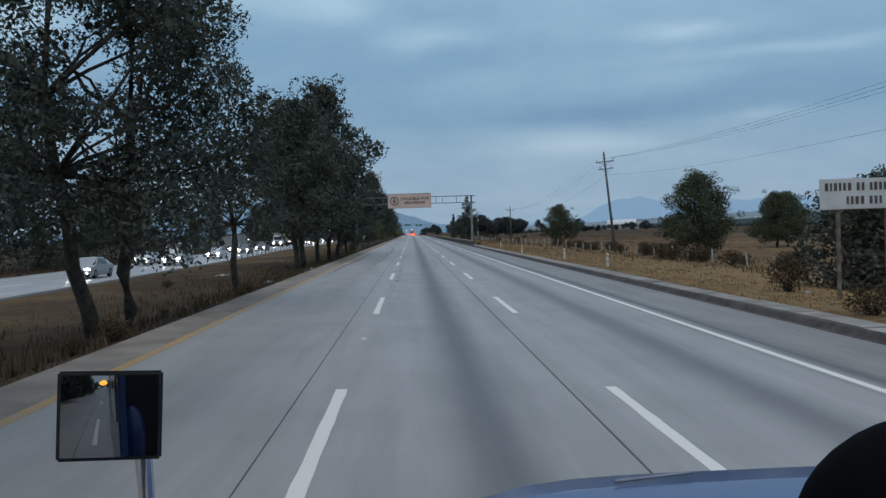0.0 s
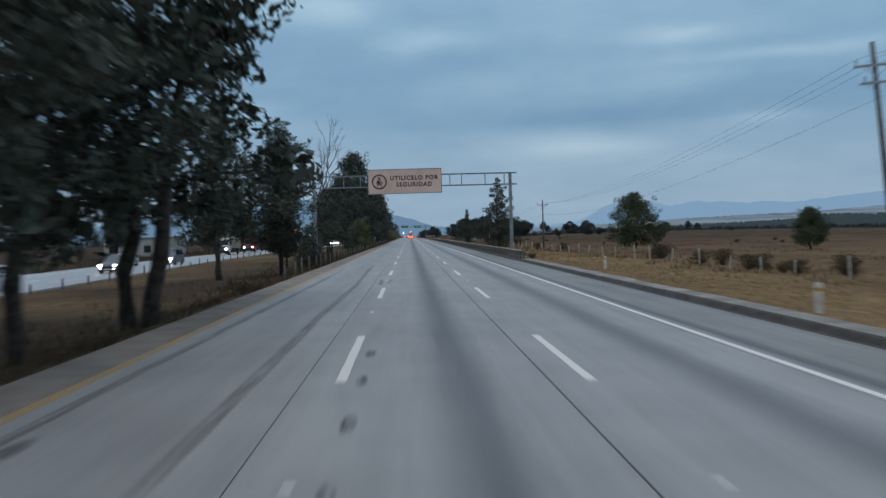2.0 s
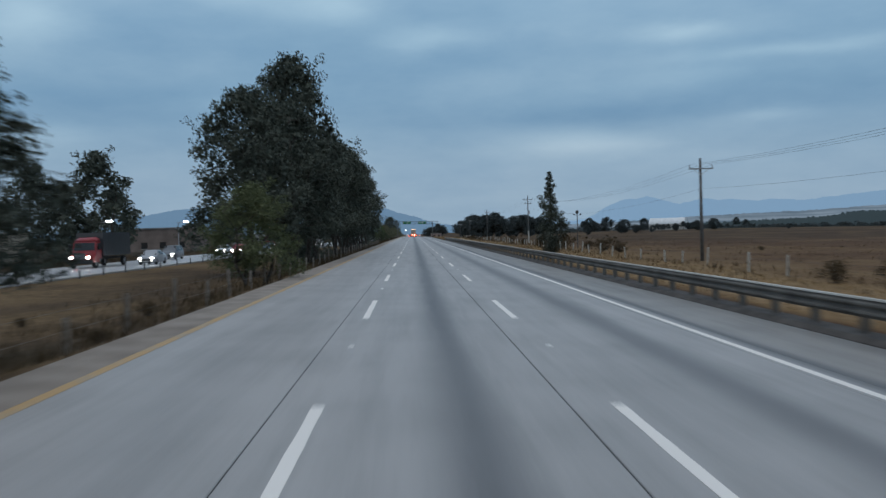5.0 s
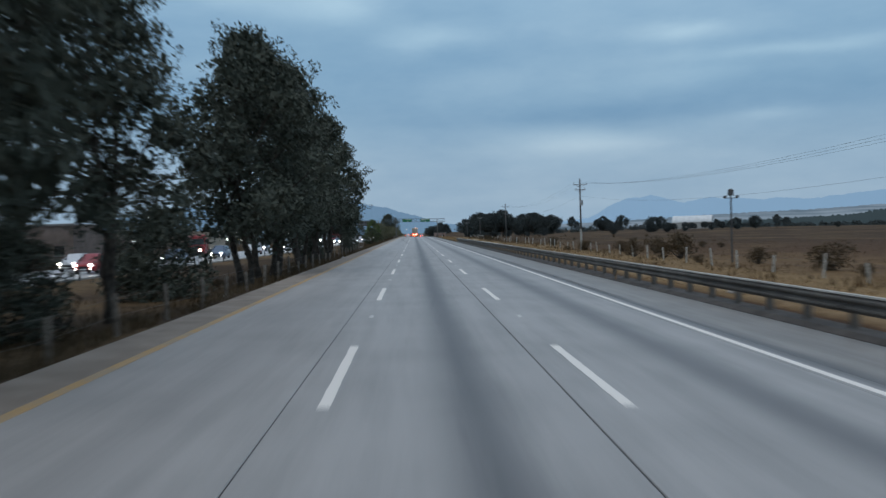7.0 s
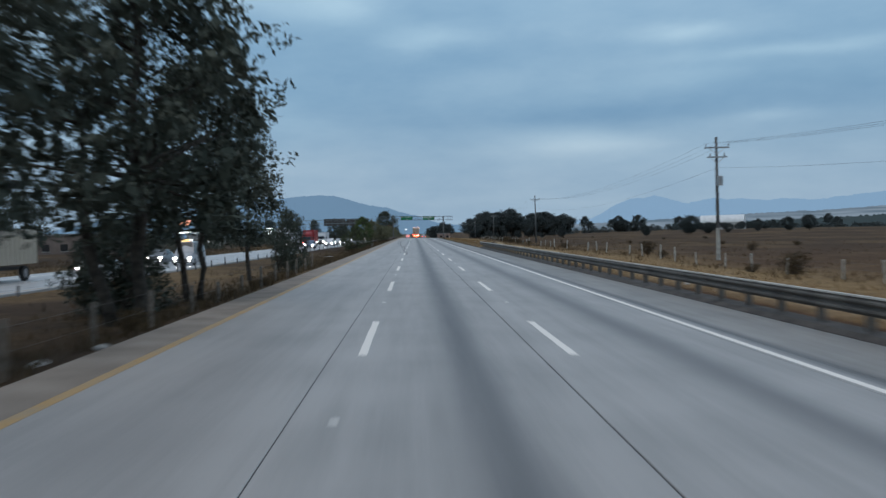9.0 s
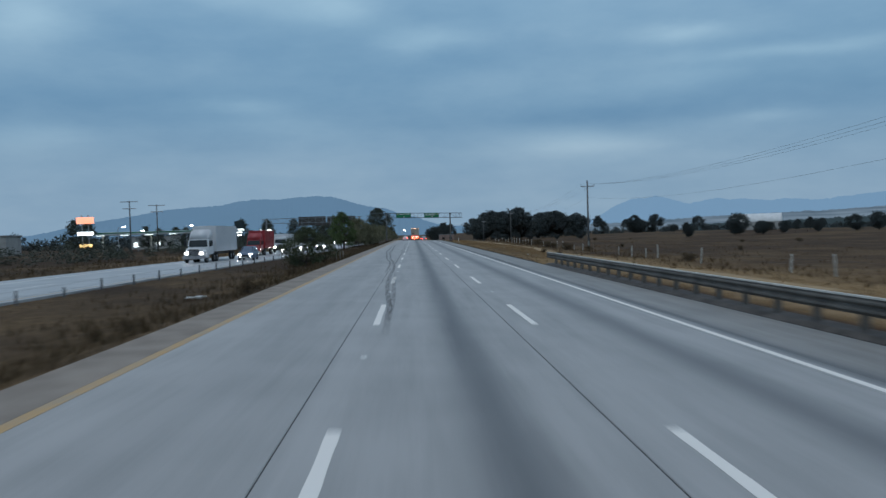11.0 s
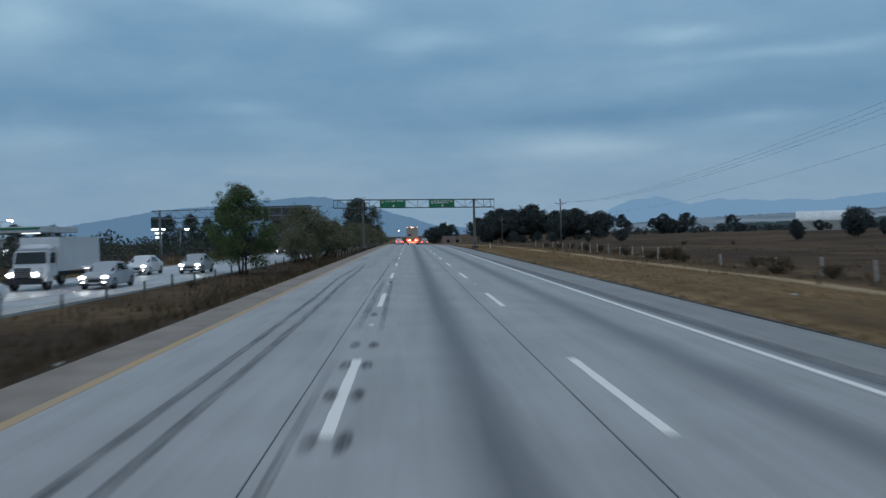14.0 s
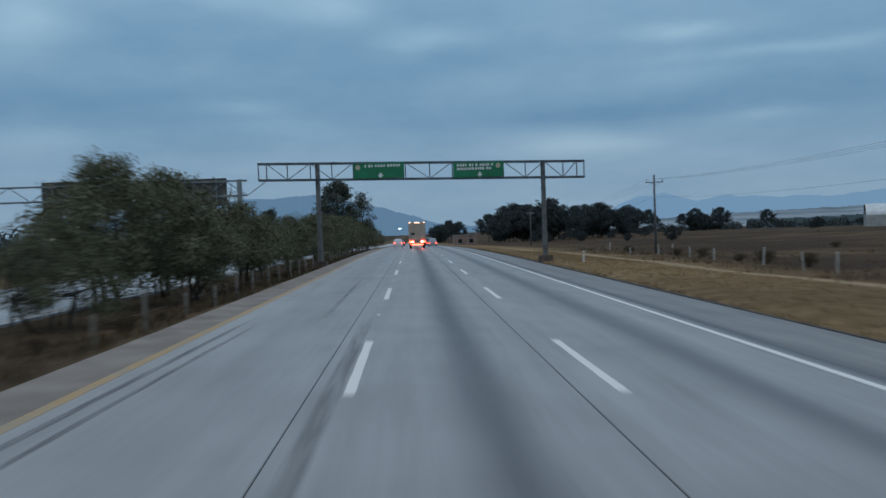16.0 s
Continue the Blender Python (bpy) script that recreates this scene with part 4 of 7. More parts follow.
def far_woods_left():
    """The dark hedge line behind the buildings across the road."""
    rng = random.Random(34)
    leaves = bmesh.new()
    cent = []
    for i in range(230):
        x = -34 - 290 * (i + rng.random()) / 230
        y = 660 + 0.35 * x + rng.uniform(-25, 25)
        r = rng.uniform(1.8, 3.8)
        cent.append((x, y, ground_z(x, y) + r * rng.uniform(0.4, 1.1), r))
    leaf_cloud(leaves, rng, cent, 9.0, 1.0, 0.6, 0, 0.8)
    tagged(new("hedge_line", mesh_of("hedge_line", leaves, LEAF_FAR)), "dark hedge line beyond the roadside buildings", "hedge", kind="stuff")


far_woods_left()


def roadside_hedge(name, label, ys, near, depth, height, seed, share=0.9, per=60, leaf=0.32):
    """Low dark scrub along the outer edge of the opposite carriageway."""
    rng = random.Random(seed)
    leaves = bmesh.new()
    cent = []
    for i in range(int((ys[1] - ys[0]) * share)):
        y = rng.uniform(*ys)
        x = opp_edge(y) - OPP_W - near - abs(rng.gauss(0, depth))
        r = height * rng.uniform(0.35, 0.75)
        cent.append((x, y, ground_z(x, y) + r * rng.uniform(0.3, 0.9), r))
    leaf_cloud(leaves, rng, cent, per, leaf, 0.5, 0, 0.85)
    tagged(new(name, mesh_of(name, leaves, LEAF_DARK)), label, "hedge", kind="stuff")


roadside_hedge("scrub", "dark scrub beyond the opposite carriageway", (30, 122), 3.0, 3.5, 2.4, 51, 0.8, 90, 0.28)
roadside_hedge("scrub_thin", "thin low scrub beyond the opposite carriageway", (122, 290), 4.0, 3.0, 1.2, 53, 0.5, 90, 0.24)
roadside_hedge("scrub_low", "low dark bushes round the roadside yards", (395, 560), 12.0, 6.0, 2.6, 52, 0.45, 150, 0.26)


def far_woods():
    """The low wooded line at the far side of the fields."""
    rng = random.Random(33)
    leaves = bmesh.new()
    cent = []
    for i in range(900):
        x = 130 + 820 * (i + rng.random()) / 900
        y = 1120 - 0.42 * x + rng.uniform(-30, 30)
        r = rng.uniform(1.5, 3.4)
        cent.append((x, y, ground_z(x, y) + r * rng.uniform(0.5, 1.25), r))
    leaf_cloud(leaves, rng, cent, 7.0, 1.3, 0.6, 0, 0.8)
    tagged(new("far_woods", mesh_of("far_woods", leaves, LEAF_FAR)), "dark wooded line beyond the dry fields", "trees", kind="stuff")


far_woods()

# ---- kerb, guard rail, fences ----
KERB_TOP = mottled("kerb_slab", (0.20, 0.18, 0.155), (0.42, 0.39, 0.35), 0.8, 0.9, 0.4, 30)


def kerb():
    k = tagged(new("kerb"), "dark-faced concrete kerb with a pale broken top", "kerb", kind="structure")
    rng = random.Random(3)
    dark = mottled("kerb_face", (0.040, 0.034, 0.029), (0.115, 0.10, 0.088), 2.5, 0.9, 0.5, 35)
    bm = bmesh.new()
    z = lambda x: -CROSSFALL * x
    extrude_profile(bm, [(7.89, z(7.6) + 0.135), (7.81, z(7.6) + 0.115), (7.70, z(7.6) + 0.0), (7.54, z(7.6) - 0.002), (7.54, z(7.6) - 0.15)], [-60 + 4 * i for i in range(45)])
    part("kerb_face", bm, dark, k, "dark sloping face")
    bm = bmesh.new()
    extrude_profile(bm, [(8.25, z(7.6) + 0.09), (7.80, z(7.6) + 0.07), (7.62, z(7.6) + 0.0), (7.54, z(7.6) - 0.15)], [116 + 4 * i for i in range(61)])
    part("kerb_face", bm, dark, k, "dark edge strip below the guard rail")
    y = -60.0
    while y < 117:
        n = rng.uniform(2.6, 3.2)
        bm = bmesh.new()
        w = rng.uniform(0.62, 0.78)
        dz = rng.uniform(-0.012, 0.012)
        box(bm, 7.88, 7.88 + w, y, min(y + n - 0.03, 117.3), z(7.7) - 0.1, z(7.7) + 0.146 + dz, 0.02)
        part("kerb_stone", bm, KERB_TOP, k)
        y += n
    # a low broken edge further on; its shadow line is put into dark stones
    y = 357.0
    while y < 620:
        n = rng.uniform(2.5, 3.4)
        if rng.random() < 0.96:
            bm = bmesh.new()
            box(bm, 7.56, 7.56 + rng.uniform(0.12, 0.20), y, y + n - 0.03, z(7.6) - 0.2 + fall(y), z(7.6) + rng.uniform(0.0, 0.035) + fall(y), 0.015)
            part("kerb_stone", bm, dark, k)
        y += n


kerb()


# pale tone that imitates sky light on the rail's upper edge
SKYLIT_EDGE = mottled("skylit_rail_edge", (0.52, 0.48, 0.42), (0.74, 0.69, 0.62), 1.5, 0.5, 0.1, 25)


def guard_rail():
    g = thing("guard_rail", "weathered steel W-beam guard rail on short posts", "guard rail")
    x0 = 7.92
    zb = -CROSSFALL * 8 + 0.42
    prof = [(0.0, 0.0), (0.03, 0.035), (0.085, 0.075), (0.085, 0.115), (0.02, 0.155), (0.0, 0.18), (0.02, 0.205), (0.085, 0.245), (0.085, 0.285), (0.03, 0.325), (0.0, 0.36)]
    y = 117.6
    while y < 356:
        n = min(3.81, 356.2 - y)
        bm = bmesh.new()
        dx = 0.006 * math.sin(y * 0.7)
        front = [(x0 - a + dx, zb + b) for a, b in prof]
        back = [(x0 - a + dx + 0.008, zb + b) for a, b in reversed(prof)]
        extrude_profile(bm, front + back, [y, y + n + 0.02], closed=True)
        part("beam", bm, RAIL_STEEL, g)
        # a pale bar stands in for sky light on the beam's top curve
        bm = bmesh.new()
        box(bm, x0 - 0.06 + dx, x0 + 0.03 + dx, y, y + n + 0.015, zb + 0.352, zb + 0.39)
        part("top_edge", bm, SKYLIT_EDGE, g, "upper edge painted bright as if sky-lit")
        y += n
    for ya in (117.2, 356.25):
        bm = bmesh.new()
        for i in range(5):
            a = math.pi * i / 4
            tube(bm, (x0 + 0.10 - 0.12 * math.cos(a), ya + 0.12 * math.sin(a) * (-1 if ya < 200 else 1), zb), (x0 + 0.10 - 0.12 * math.cos(a), ya + 0.12 * math.sin(a) * (-1 if ya < 200 else 1), zb + 0.36), 0.045)
        part("end_piece", bm, RAIL_STEEL, g, "rounded rail end")
    bm = bmesh.new()
    box(bm, 0.0, 0.15, -0.075, 0.075, -0.75, 0.36, 0.008)
    pm = mesh_of("post", bm, RAIL_STEEL)
    bm = bmesh.new()
    box(bm, -0.12, 0.0, -0.05, 0.05, 0.04, 0.33, 0.01)
    bl = mesh_of("spacer", bm, RAIL_STEEL)
    y = 118.0
    while y < 356.2:
        for me, nm in ((pm, "post"), (bl, "spacer")):
            o = new(nm, me)
            o.parent = g
            o.location = (x0 + 0.11, y, zb)
        y += 1.985


guard_rail()


def wire_fence(name, label, xs, ys, h, post_mat, square, rng, wires, tilt=2.0):
    f = thing(name, label, "fence")
    bm = bmesh.new()
    if square:
        box(bm, -0.055, 0.055, -0.055, 0.055, -0.3, h, 0.012)
    else:
        tube(bm, (0, 0, -0.3), (0.01, 0.0, h), 0.065, 0.055, 8)
    me = mesh_of("post", bm, post_mat)
    tops = []
    for y in ys:
        x = xs(y) + rng.uniform(-0.06, 0.06)
        o = new("post", me)
        o.parent = f
        o.matrix_basis = pose(x, y, ground_z(x, y), rng.uniform(-tilt, tilt), rng.uniform(-tilt, tilt), rng.uniform(0, 90))
        o.scale = (1, 1, rng.uniform(0.68, 1.1))
        tops.append((x, y, ground_z(x, y)))
    for w in wires:
        for a, b in zip(tops, tops[1:]):
            if b[1] - a[1] < 16:
                bm = bmesh.new()
                tube(bm, (a[0], a[1], a[2] + w), (b[0], b[1], b[2] + w), 0.0035, n=4, caps=False)
                part("wire", bm, RAIL_STEEL, f)


rng = random.Random(21)
wire_fence("median_fence", "weathered timber post and wire fence on the median", lambda y: -7.38, [98 + 3.6 * i for i in range(57)], 0.98, POST_WOOD, False, rng, (0.45, 0.85))
wire_fence("median_fence", "weathered timber post and wire fence on the median", lambda y: -7.45, [372, 375.6, 379.2] + [462 + 3.4 * i for i in range(30)], 0.95, POST_WOOD, False, rng, (0.5,))
PALE_POST = mottled("pale_concrete_post", (0.30, 0.285, 0.25), (0.60, 0.57, 0.51), 3, 0.9, 0.3, 40)
FIELD_X = lambda y: lerp(y, [(0, 20.5), (110, 21.0), (175, 18.4), (210, 18.2), (300, 20.0), (440, 22.0), (560, 24.0)])
wire_fence("field_fence", "pale concrete post and wire fence along the dry field", FIELD_X, [y for y in [6 + 5.2 * i + rng.uniform(-0.9, 0.9) for i in range(106)] if y < 330 or rng.random() < 0.6], 1.14, PALE_POST, True, rng, (0.5, 0.8), 5.0)


def marker_posts():
    bm = bmesh.new()
    tube(bm, (0, 0, -0.2), (0, 0, 0.74), 0.075, 0.07, 10)
    white = mesh_of("post", bm, mottled("post_white", (0.55, 0.54, 0.5), (0.8, 0.79, 0.75), 5, 0.7, 0.2))
    bm = bmesh.new()
    tube(bm, (0, 0, 0.54), (0, 0, 0.62), 0.079, 0.079, 10)
    band = mesh_of("band", bm, mottled("post_band", (0.5, 0.3, 0.05), (0.6, 0.4, 0.1), 5, 0.5, 0))
    for x, y in ((9.7, 44.1), (9.7, 56.7), (9.0, 73.5), (9.8, 98.4), (9.9, 497.0)):
        p = thing("marker_post", "white round kerbside marker post", "post", (x, y, ground_z(x, y)), 0, "marker posts")
        for nm, me in (("post", white), ("band", band)):
            new(nm, me).parent = p


marker_posts()
DELINEATOR = mottled("cable_post_grey", (0.10, 0.10, 0.10), (0.2, 0.2, 0.2), 4, 0.8, 0)
wire_fence("cable_barrier", "thin grey posts with two cables along the median edge", lambda y: opp_edge(y) + 0.5, [90 + 4.6 * i for i in range(92)], 0.72, DELINEATOR, False, rng, (0.35, 0.62), 1.0)


# ---- sign gantries ----
def plain_text(body, size, mat, parent, at, name="lettering", bold=0.0, rz=0.0, align="CENTER"):
    cu = bpy.data.curves.new(name, "FONT")
    cu.body, cu.size, cu.align_x, cu.align_y, cu.extrude, cu.offset = body, size, align, "CENTER", 0.006, bold
    cu.materials.append(mat)
    o = new(name, cu)
    o.parent = parent
    o.matrix_basis = pose(*at, 90, 0, rz)
    return o


SIGN_PINK = mottled("faded_sign_face", (0.72, 0.49, 0.40), (0.87, 0.62, 0.52), 0.9, 0.5, 0.05, 30)
SIGN_INK = mottled("sign_ink", (0.040, 0.022, 0.022), (0.085, 0.050, 0.048), 5, 0.5, 0)
SIGN_GREEN = mottled("sign_green", (0.010, 0.15, 0.062), (0.018, 0.22, 0.095), 1.2, 0.45, 0, 30)
SIGN_WHITE = mottled("sign_white", (0.62, 0.62, 0.60), (0.8, 0.8, 0.78), 2, 0.5, 0)
GANTRY_BLUE = mottled("gantry_paint", (0.16, 0.19, 0.21), (0.27, 0.30, 0.32), 1.5, 0.55, 0.1, 25, 0.3)
GANTRY_GREY = mottled("gantry_galvanised", (0.20, 0.21, 0.21), (0.34, 0.35, 0.35), 1.5, 0.55, 0.1, 25, 0.4)


def belt_gantry():
    g = thing("sign_gantry", "steel sign gantry over the road with a faded seat-belt sign", "sign gantry", (0, 131.2, 0))
    for x, zt in ((-9.45, 7.72), (8.85, 7.6)):
        bm = bmesh.new()
        zb = ground_z(x, 131.2)
        tube(bm, (x, 0, zb - 0.3), (x, 0, zt), 0.17, 0.15, 14)
        part("post", bm, GANTRY_GREY, g)
        bm = bmesh.new()
        box(bm, x - 0.32, x + 0.32, -0.32, 0.32, zb - 0.2, zb + 0.16, 0.03)
        part("footing", bm, KERB, g, "concrete footing")
    for za, zb, nm in ((7.66, 7.56, "chord"), (6.62, 6.50, "chord")):
        bm = bmesh.new()
        d = Vector((9.5, 0, zb)) - Vector((-10.2, 0, za))
        m = Matrix.Translation((-10.2, 0, za)) @ Matrix.Rotation(-math.atan2(d.z, d.x), 4, "Y")
        box(bm, 0, d.length, -0.06, 0.06, -0.06, 0.06, 0.01, m)
        part(nm, bm, GANTRY_BLUE, g)
    for x in (-8.3, -6.7, -5.15, 3.2, 4.3, 6.5, 8.3):
        bm = bmesh.new()
        box(bm, x - 0.04, x + 0.04, -0.04, 0.04, 6.5, 7.64, 0.008)
        part("strut", bm, GANTRY_BLUE, g)
    bm = bmesh.new()
    box(bm, -4.40, 2.38, -0.14, -0.09, 5.92, 8.15, 0.02)
    panel = part("sign_panel", bm, SIGN_PINK, g, "faded pinkish sign board")
    bm = bmesh.new()
    for x0, x1, z0, z1 in ((-4.42, 2.40, 8.13, 8.19), (-4.42, 2.40, 5.88, 5.94), (-4.45, -4.38, 5.88, 8.19), (2.36, 2.43, 5.88, 8.19)):
        box(bm, x0, x1, -0.16, -0.07, z0, z1)
    part("frame", bm, GANTRY_GREY, panel)
    # ring with a seat-belt mark
    bm = bmesh.new()
    n = 40
    for r0, r1 in ((0.57, 0.70),):
        a = [[bm.verts.new((-3.38 + r * math.cos(6.2832 * i / n), yy, 7.04 + r * math.sin(6.2832 * i / n))) for i in range(n)] for r, yy in ((r0, -0.155), (r1, -0.155), (r1, -0.13))]
        for i in range(n):
            j = (i + 1) % n
            bm.faces.new((a[0][i], a[0][j], a[1][j], a[1][i]))
            bm.faces.new((a[1][i], a[1][j], a[2][j], a[2][i]))
    part("ring", bm, SIGN_INK, panel, "dark ring emblem")
    bm = bmesh.new()
    tube(bm, (-3.38, -0.155, 7.38), (-3.38, -0.13, 7.38), 0.105, n=14)
    for pts in (((-3.47, 7.27), (-3.29, 7.27), (-3.18, 7.05), (-3.24, 6.86), (-3.52, 6.86), (-3.58, 7.05)), ((-3.58, 7.06), (-3.52, 7.00), (-3.66, 6.86), (-3.71, 6.92)), ((-3.18, 7.06), (-3.24, 7.00), (-3.10, 6.86), (-3.05, 6.92)),
                ((-3.58, 6.84), (-3.18, 6.84), (-3.18, 6.74), (-3.58, 6.74)), ((-3.58, 6.735), (-3.50, 6.735), (-3.50, 6.52), (-3.58, 6.52)), ((-3.26, 6.735), (-3.18, 6.735), (-3.18, 6.52), (-3.26, 6.52))):
        quad(bm, [(x, -0.142, z) for x, z in pts], 0.012)
    part("pictogram", bm, SIGN_INK, panel, "plain seat-belt pictogram")
    bm = bmesh.new()
    quad(bm, [(x, -0.156, z) for x, z in ((-3.45, 7.24), (-3.40, 7.27), (-3.20, 6.96), (-3.24, 6.92))], 0.003)
    part("belt", bm, SIGN_PINK, panel, "pale belt stripe")
    for body, wide, x, z in (("UTILICELO POR", 4.49, -0.155, 7.33), ("SEGURIDAD", 3.34, -0.15, 6.72)):
        o = plain_text(body, 0.545, SIGN_INK, panel, (x, -0.145, z), bold=0.022)
        o.data.space_character = 1.22
        bpy.context.view_layer.update()
        o.scale = (wide / max(0.1, o.dimensions.x), 1, 1)


belt_gantry()


FOOTING = mottled("stained_footing", (0.07, 0.050, 0.038), (0.17, 0.125, 0.10), 3, 0.9, 0.5, 30)
GANTRY_DARK = mottled("dark_gantry_steel", (0.075, 0.092, 0.105), (0.155, 0.178, 0.195), 1.5, 0.55, 0.1, 25, 0.2)
GANTRY_POST = mottled("bronze_gantry_post", (0.10, 0.10, 0.095), (0.20, 0.195, 0.185), 1.5, 0.6, 0.1, 25, 0.2)


def green_gantry():
    Y = 501.5
    g = thing("sign_gantry", "steel truss gantry over the road with two green direction signs", "sign gantry", (0, Y, 0))
    zt = lambda x: 6.86 - 0.0215 * x
    zb = lambda x: 5.76 - 0.0208 * x
    for x in (-7.2, 8.25):
        bm = bmesh.new()
        z0 = ground_z(x, Y)
        tube(bm, (x, 0.25, z0 - 0.3), (x, 0.25, zt(x) + 0.05), 0.175, 0.16, 14)
        part("post", bm, GANTRY_POST, g)
        bm = bmesh.new()
        box(bm, x - 0.45, x + 0.45, -0.2, 0.7, z0 - 0.2, z0 + 0.42, 0.05)
        part("footing", bm, FOOTING, g, "brown stained concrete footing")
    for yy in (0.0, 0.5):
        for zf in (zt, zb):
            bm = bmesh.new()
            a, b = Vector((-11.2, yy, zf(-11.2))), Vector((11.1, yy, zf(11.1)))
            m = Matrix.Translation(a) @ Matrix.Rotation(-math.atan2(b.z - a.z, b.x - a.x), 4, "Y")
            box(bm, 0, (b - a).length, -0.06, 0.06, -0.065, 0.065, 0.01, m)
            part("chord", bm, GANTRY_DARK, g)
    xs = [-11.15, -10.6, -9.2, -7.65, -6.2, -4.75, -3.0, -1.2, 0.45, 2.0, 3.8, 5.5, 7.0, 8.3, 9.6, 10.55, 11.05]
    for i, x in enumerate(xs):
        bm = bmesh.new()
        box(bm, x - 0.035, x + 0.035, -0.03, 0.03, zb(x), zt(x), 0.006)
        part("strut", bm, GANTRY_DARK, g)
        if 0 < i < len(xs) - 2:
            x2 = xs[i + 1]
            a, b = ((x, 0.02, zt(x)), (x2, 0.02, zb(x2))) if i % 2 else ((x, 0.02, zb(x)), (x2, 0.02, zt(x2)))
            bm = bmesh.new()
            tube(bm, a, b, 0.03, n=6)
            part("brace", bm, GANTRY_DARK, g)
    for x0, x1, shield in ((-4.72, -1.28, -4.42), (2.05, 5.48, 5.12)):
        bm = bmesh.new()
        box(bm, x0, x1, -0.16, -0.10, zb(x0) + 0.0, zt(x1) + 0.02, 0.02)
        p = part("sign_panel", bm, SIGN_GREEN, g, "green direction sign board")
        zc = (zb(x0) + zt(x1)) / 2
        bm = bmesh.new()
        rb = random.Random(int(x0 * 10))
        for row, z in enumerate((zc + 0.33, zc + 0.08)):
            if x0 < 0 and row == 1:
                continue
            x = x0 + 0.75 if x0 < 0 else x0 + 0.25
            while x < x1 - (0.3 if x0 < 0 else 0.75):
                w = rb.uniform(0.10, 0.16)
                box(bm, x, x + w, -0.172, -0.15, z - 0.085, z + 0.085)
                x += w + rb.choice((0.05, 0.05, 0.05, 0.14))
        part("lettering", bm, SIGN_WHITE, p, "unreadable white letters as bars")
        bm = bmesh.new()
        xc = (x0 + x1) / 2 + 0.1
        vs = [bm.verts.new((xc + a, -0.168, zc - 0.30 + b)) for a, b in ((-0.08, 0.15), (-0.08, 0.0), (-0.20, 0.0), (0.0, -0.20), (0.20, 0.0), (0.08, 0.0), (0.08, 0.15))]
        bm.faces.new(vs)
        r = bmesh.ops.extrude_face_region(bm, geom=list(bm.faces))
        bmesh.ops.translate(bm, vec=(0, 0.02, 0), verts=[v for v in r["geom"] if isinstance(v, bmesh.types.BMVert)])
        part("arrow", bm, SIGN_WHITE, p, "white down arrow")
        bm = bmesh.new()
        tube(bm, (shield, -0.175, zc + 0.25), (shield, -0.155, zc + 0.25), 0.18, 0.18, 7)
        part("shield", bm, mottled("shield_tan", (0.4, 0.36, 0.25), (0.55, 0.5, 0.35), 5, 0.5, 0), p, "pale route shield")


green_gantry()


def opposite_gantry():
    Y = 510.0
    g = thing("sign_gantry", "steel truss gantry over the opposite carriageway seen from behind", "sign gantry", (0, Y, 0))
    for x in (-37.4, -14.2):
        bm = bmesh.new()
        z0 = ground_z(x, Y)
        tube(bm, (x, 0, z0 - 0.3), (x, 0, 6.7), 0.24, 0.20, 12)
        part("post", bm, GANTRY_GREY, g)
    for z in (6.6, 5.45):
        bm = bmesh.new()
        box(bm, -38.6, -13.6, -0.06, 0.06, z - 0.07, z + 0.07, 0.01)
        part("chord", bm, GANTRY_BLUE, g)
    for i in range(16):
        x = -38.5 + 1.66 * i
        bm = bmesh.new()
        tube(bm, (x, 0, 5.45 if i % 2 else 6.6), (x + 1.66, 0, 6.6 if i % 2 else 5.45), 0.035, n=6)
        part("brace", bm, GANTRY_BLUE, g)
    back = mottled("sign_back", (0.05, 0.045, 0.04), (0.09, 0.08, 0.07), 1.5, 0.6, 0.1)
    for x0, x1, z0, z1 in ((-29.4, -22.6, 4.7, 6.95), (-22.2, -15.2, 4.7, 6.85)):
        bm = bmesh.new()
        box(bm, x0, x1, 0.08, 0.14, z0, z1, 0.02)
        p = part("sign_panel", bm, back, g, "dark back of a direction sign")
        for k in range(4):
            x = x0 + 0.8 + k * (x1 - x0 - 1.6) / 3
            bm = bmesh.new()
            box(bm, x - 0.04, x + 0.04, 0.02, 0.08, z0 + 0.05, z1 - 0.05)
            part("stiffener", bm, GANTRY_BLUE, p)


opposite_gantry()


def roadside_board():
    x0, y0 = 10.58, 22.6
    zb = ground_z(11, y0)
    b = thing("roadside_sign", "white roadside board with dark unreadable lettering on two posts", "road sign", (x0, y0, 0))
    bm = bmesh.new()
    box(bm, 0.0, 2.5, -0.03, 0.03, 2.30, 3.16, 0.015)
    pnl = part("sign_panel", bm, SIGN_WHITE, b, "white sign board")
    for x in (0.55, 1.95):
        bm = bmesh.new()
        box(bm, x - 0.05, x + 0.05, 0.035, 0.12, zb - 0.4, 3.1, 0.01)
        part("post", bm, POST_WOOD, b)
    rb = random.Random(2)
    for z, xa, xb in ((2.93, 0.14, 2.35), (2.55, 0.75, 2.3)):
        x = xa
        while x < xb:
            w = rb.uniform(0.05, 0.09)
            bm = bmesh.new()
            box(bm, x, x + w, -0.042, -0.025, z - 0.11, z + 0.11)
            part("letter_bar", bm, SIGN_FADED, pnl, "faded dark letter")
            x += w + rb.choice((0.055, 0.06, 0.06, 0.16))


SIGN_FADED = mottled("faded_ink", (0.07, 0.05, 0.05), (0.15, 0.11, 0.11), 5, 0.6, 0)
roadside_board()


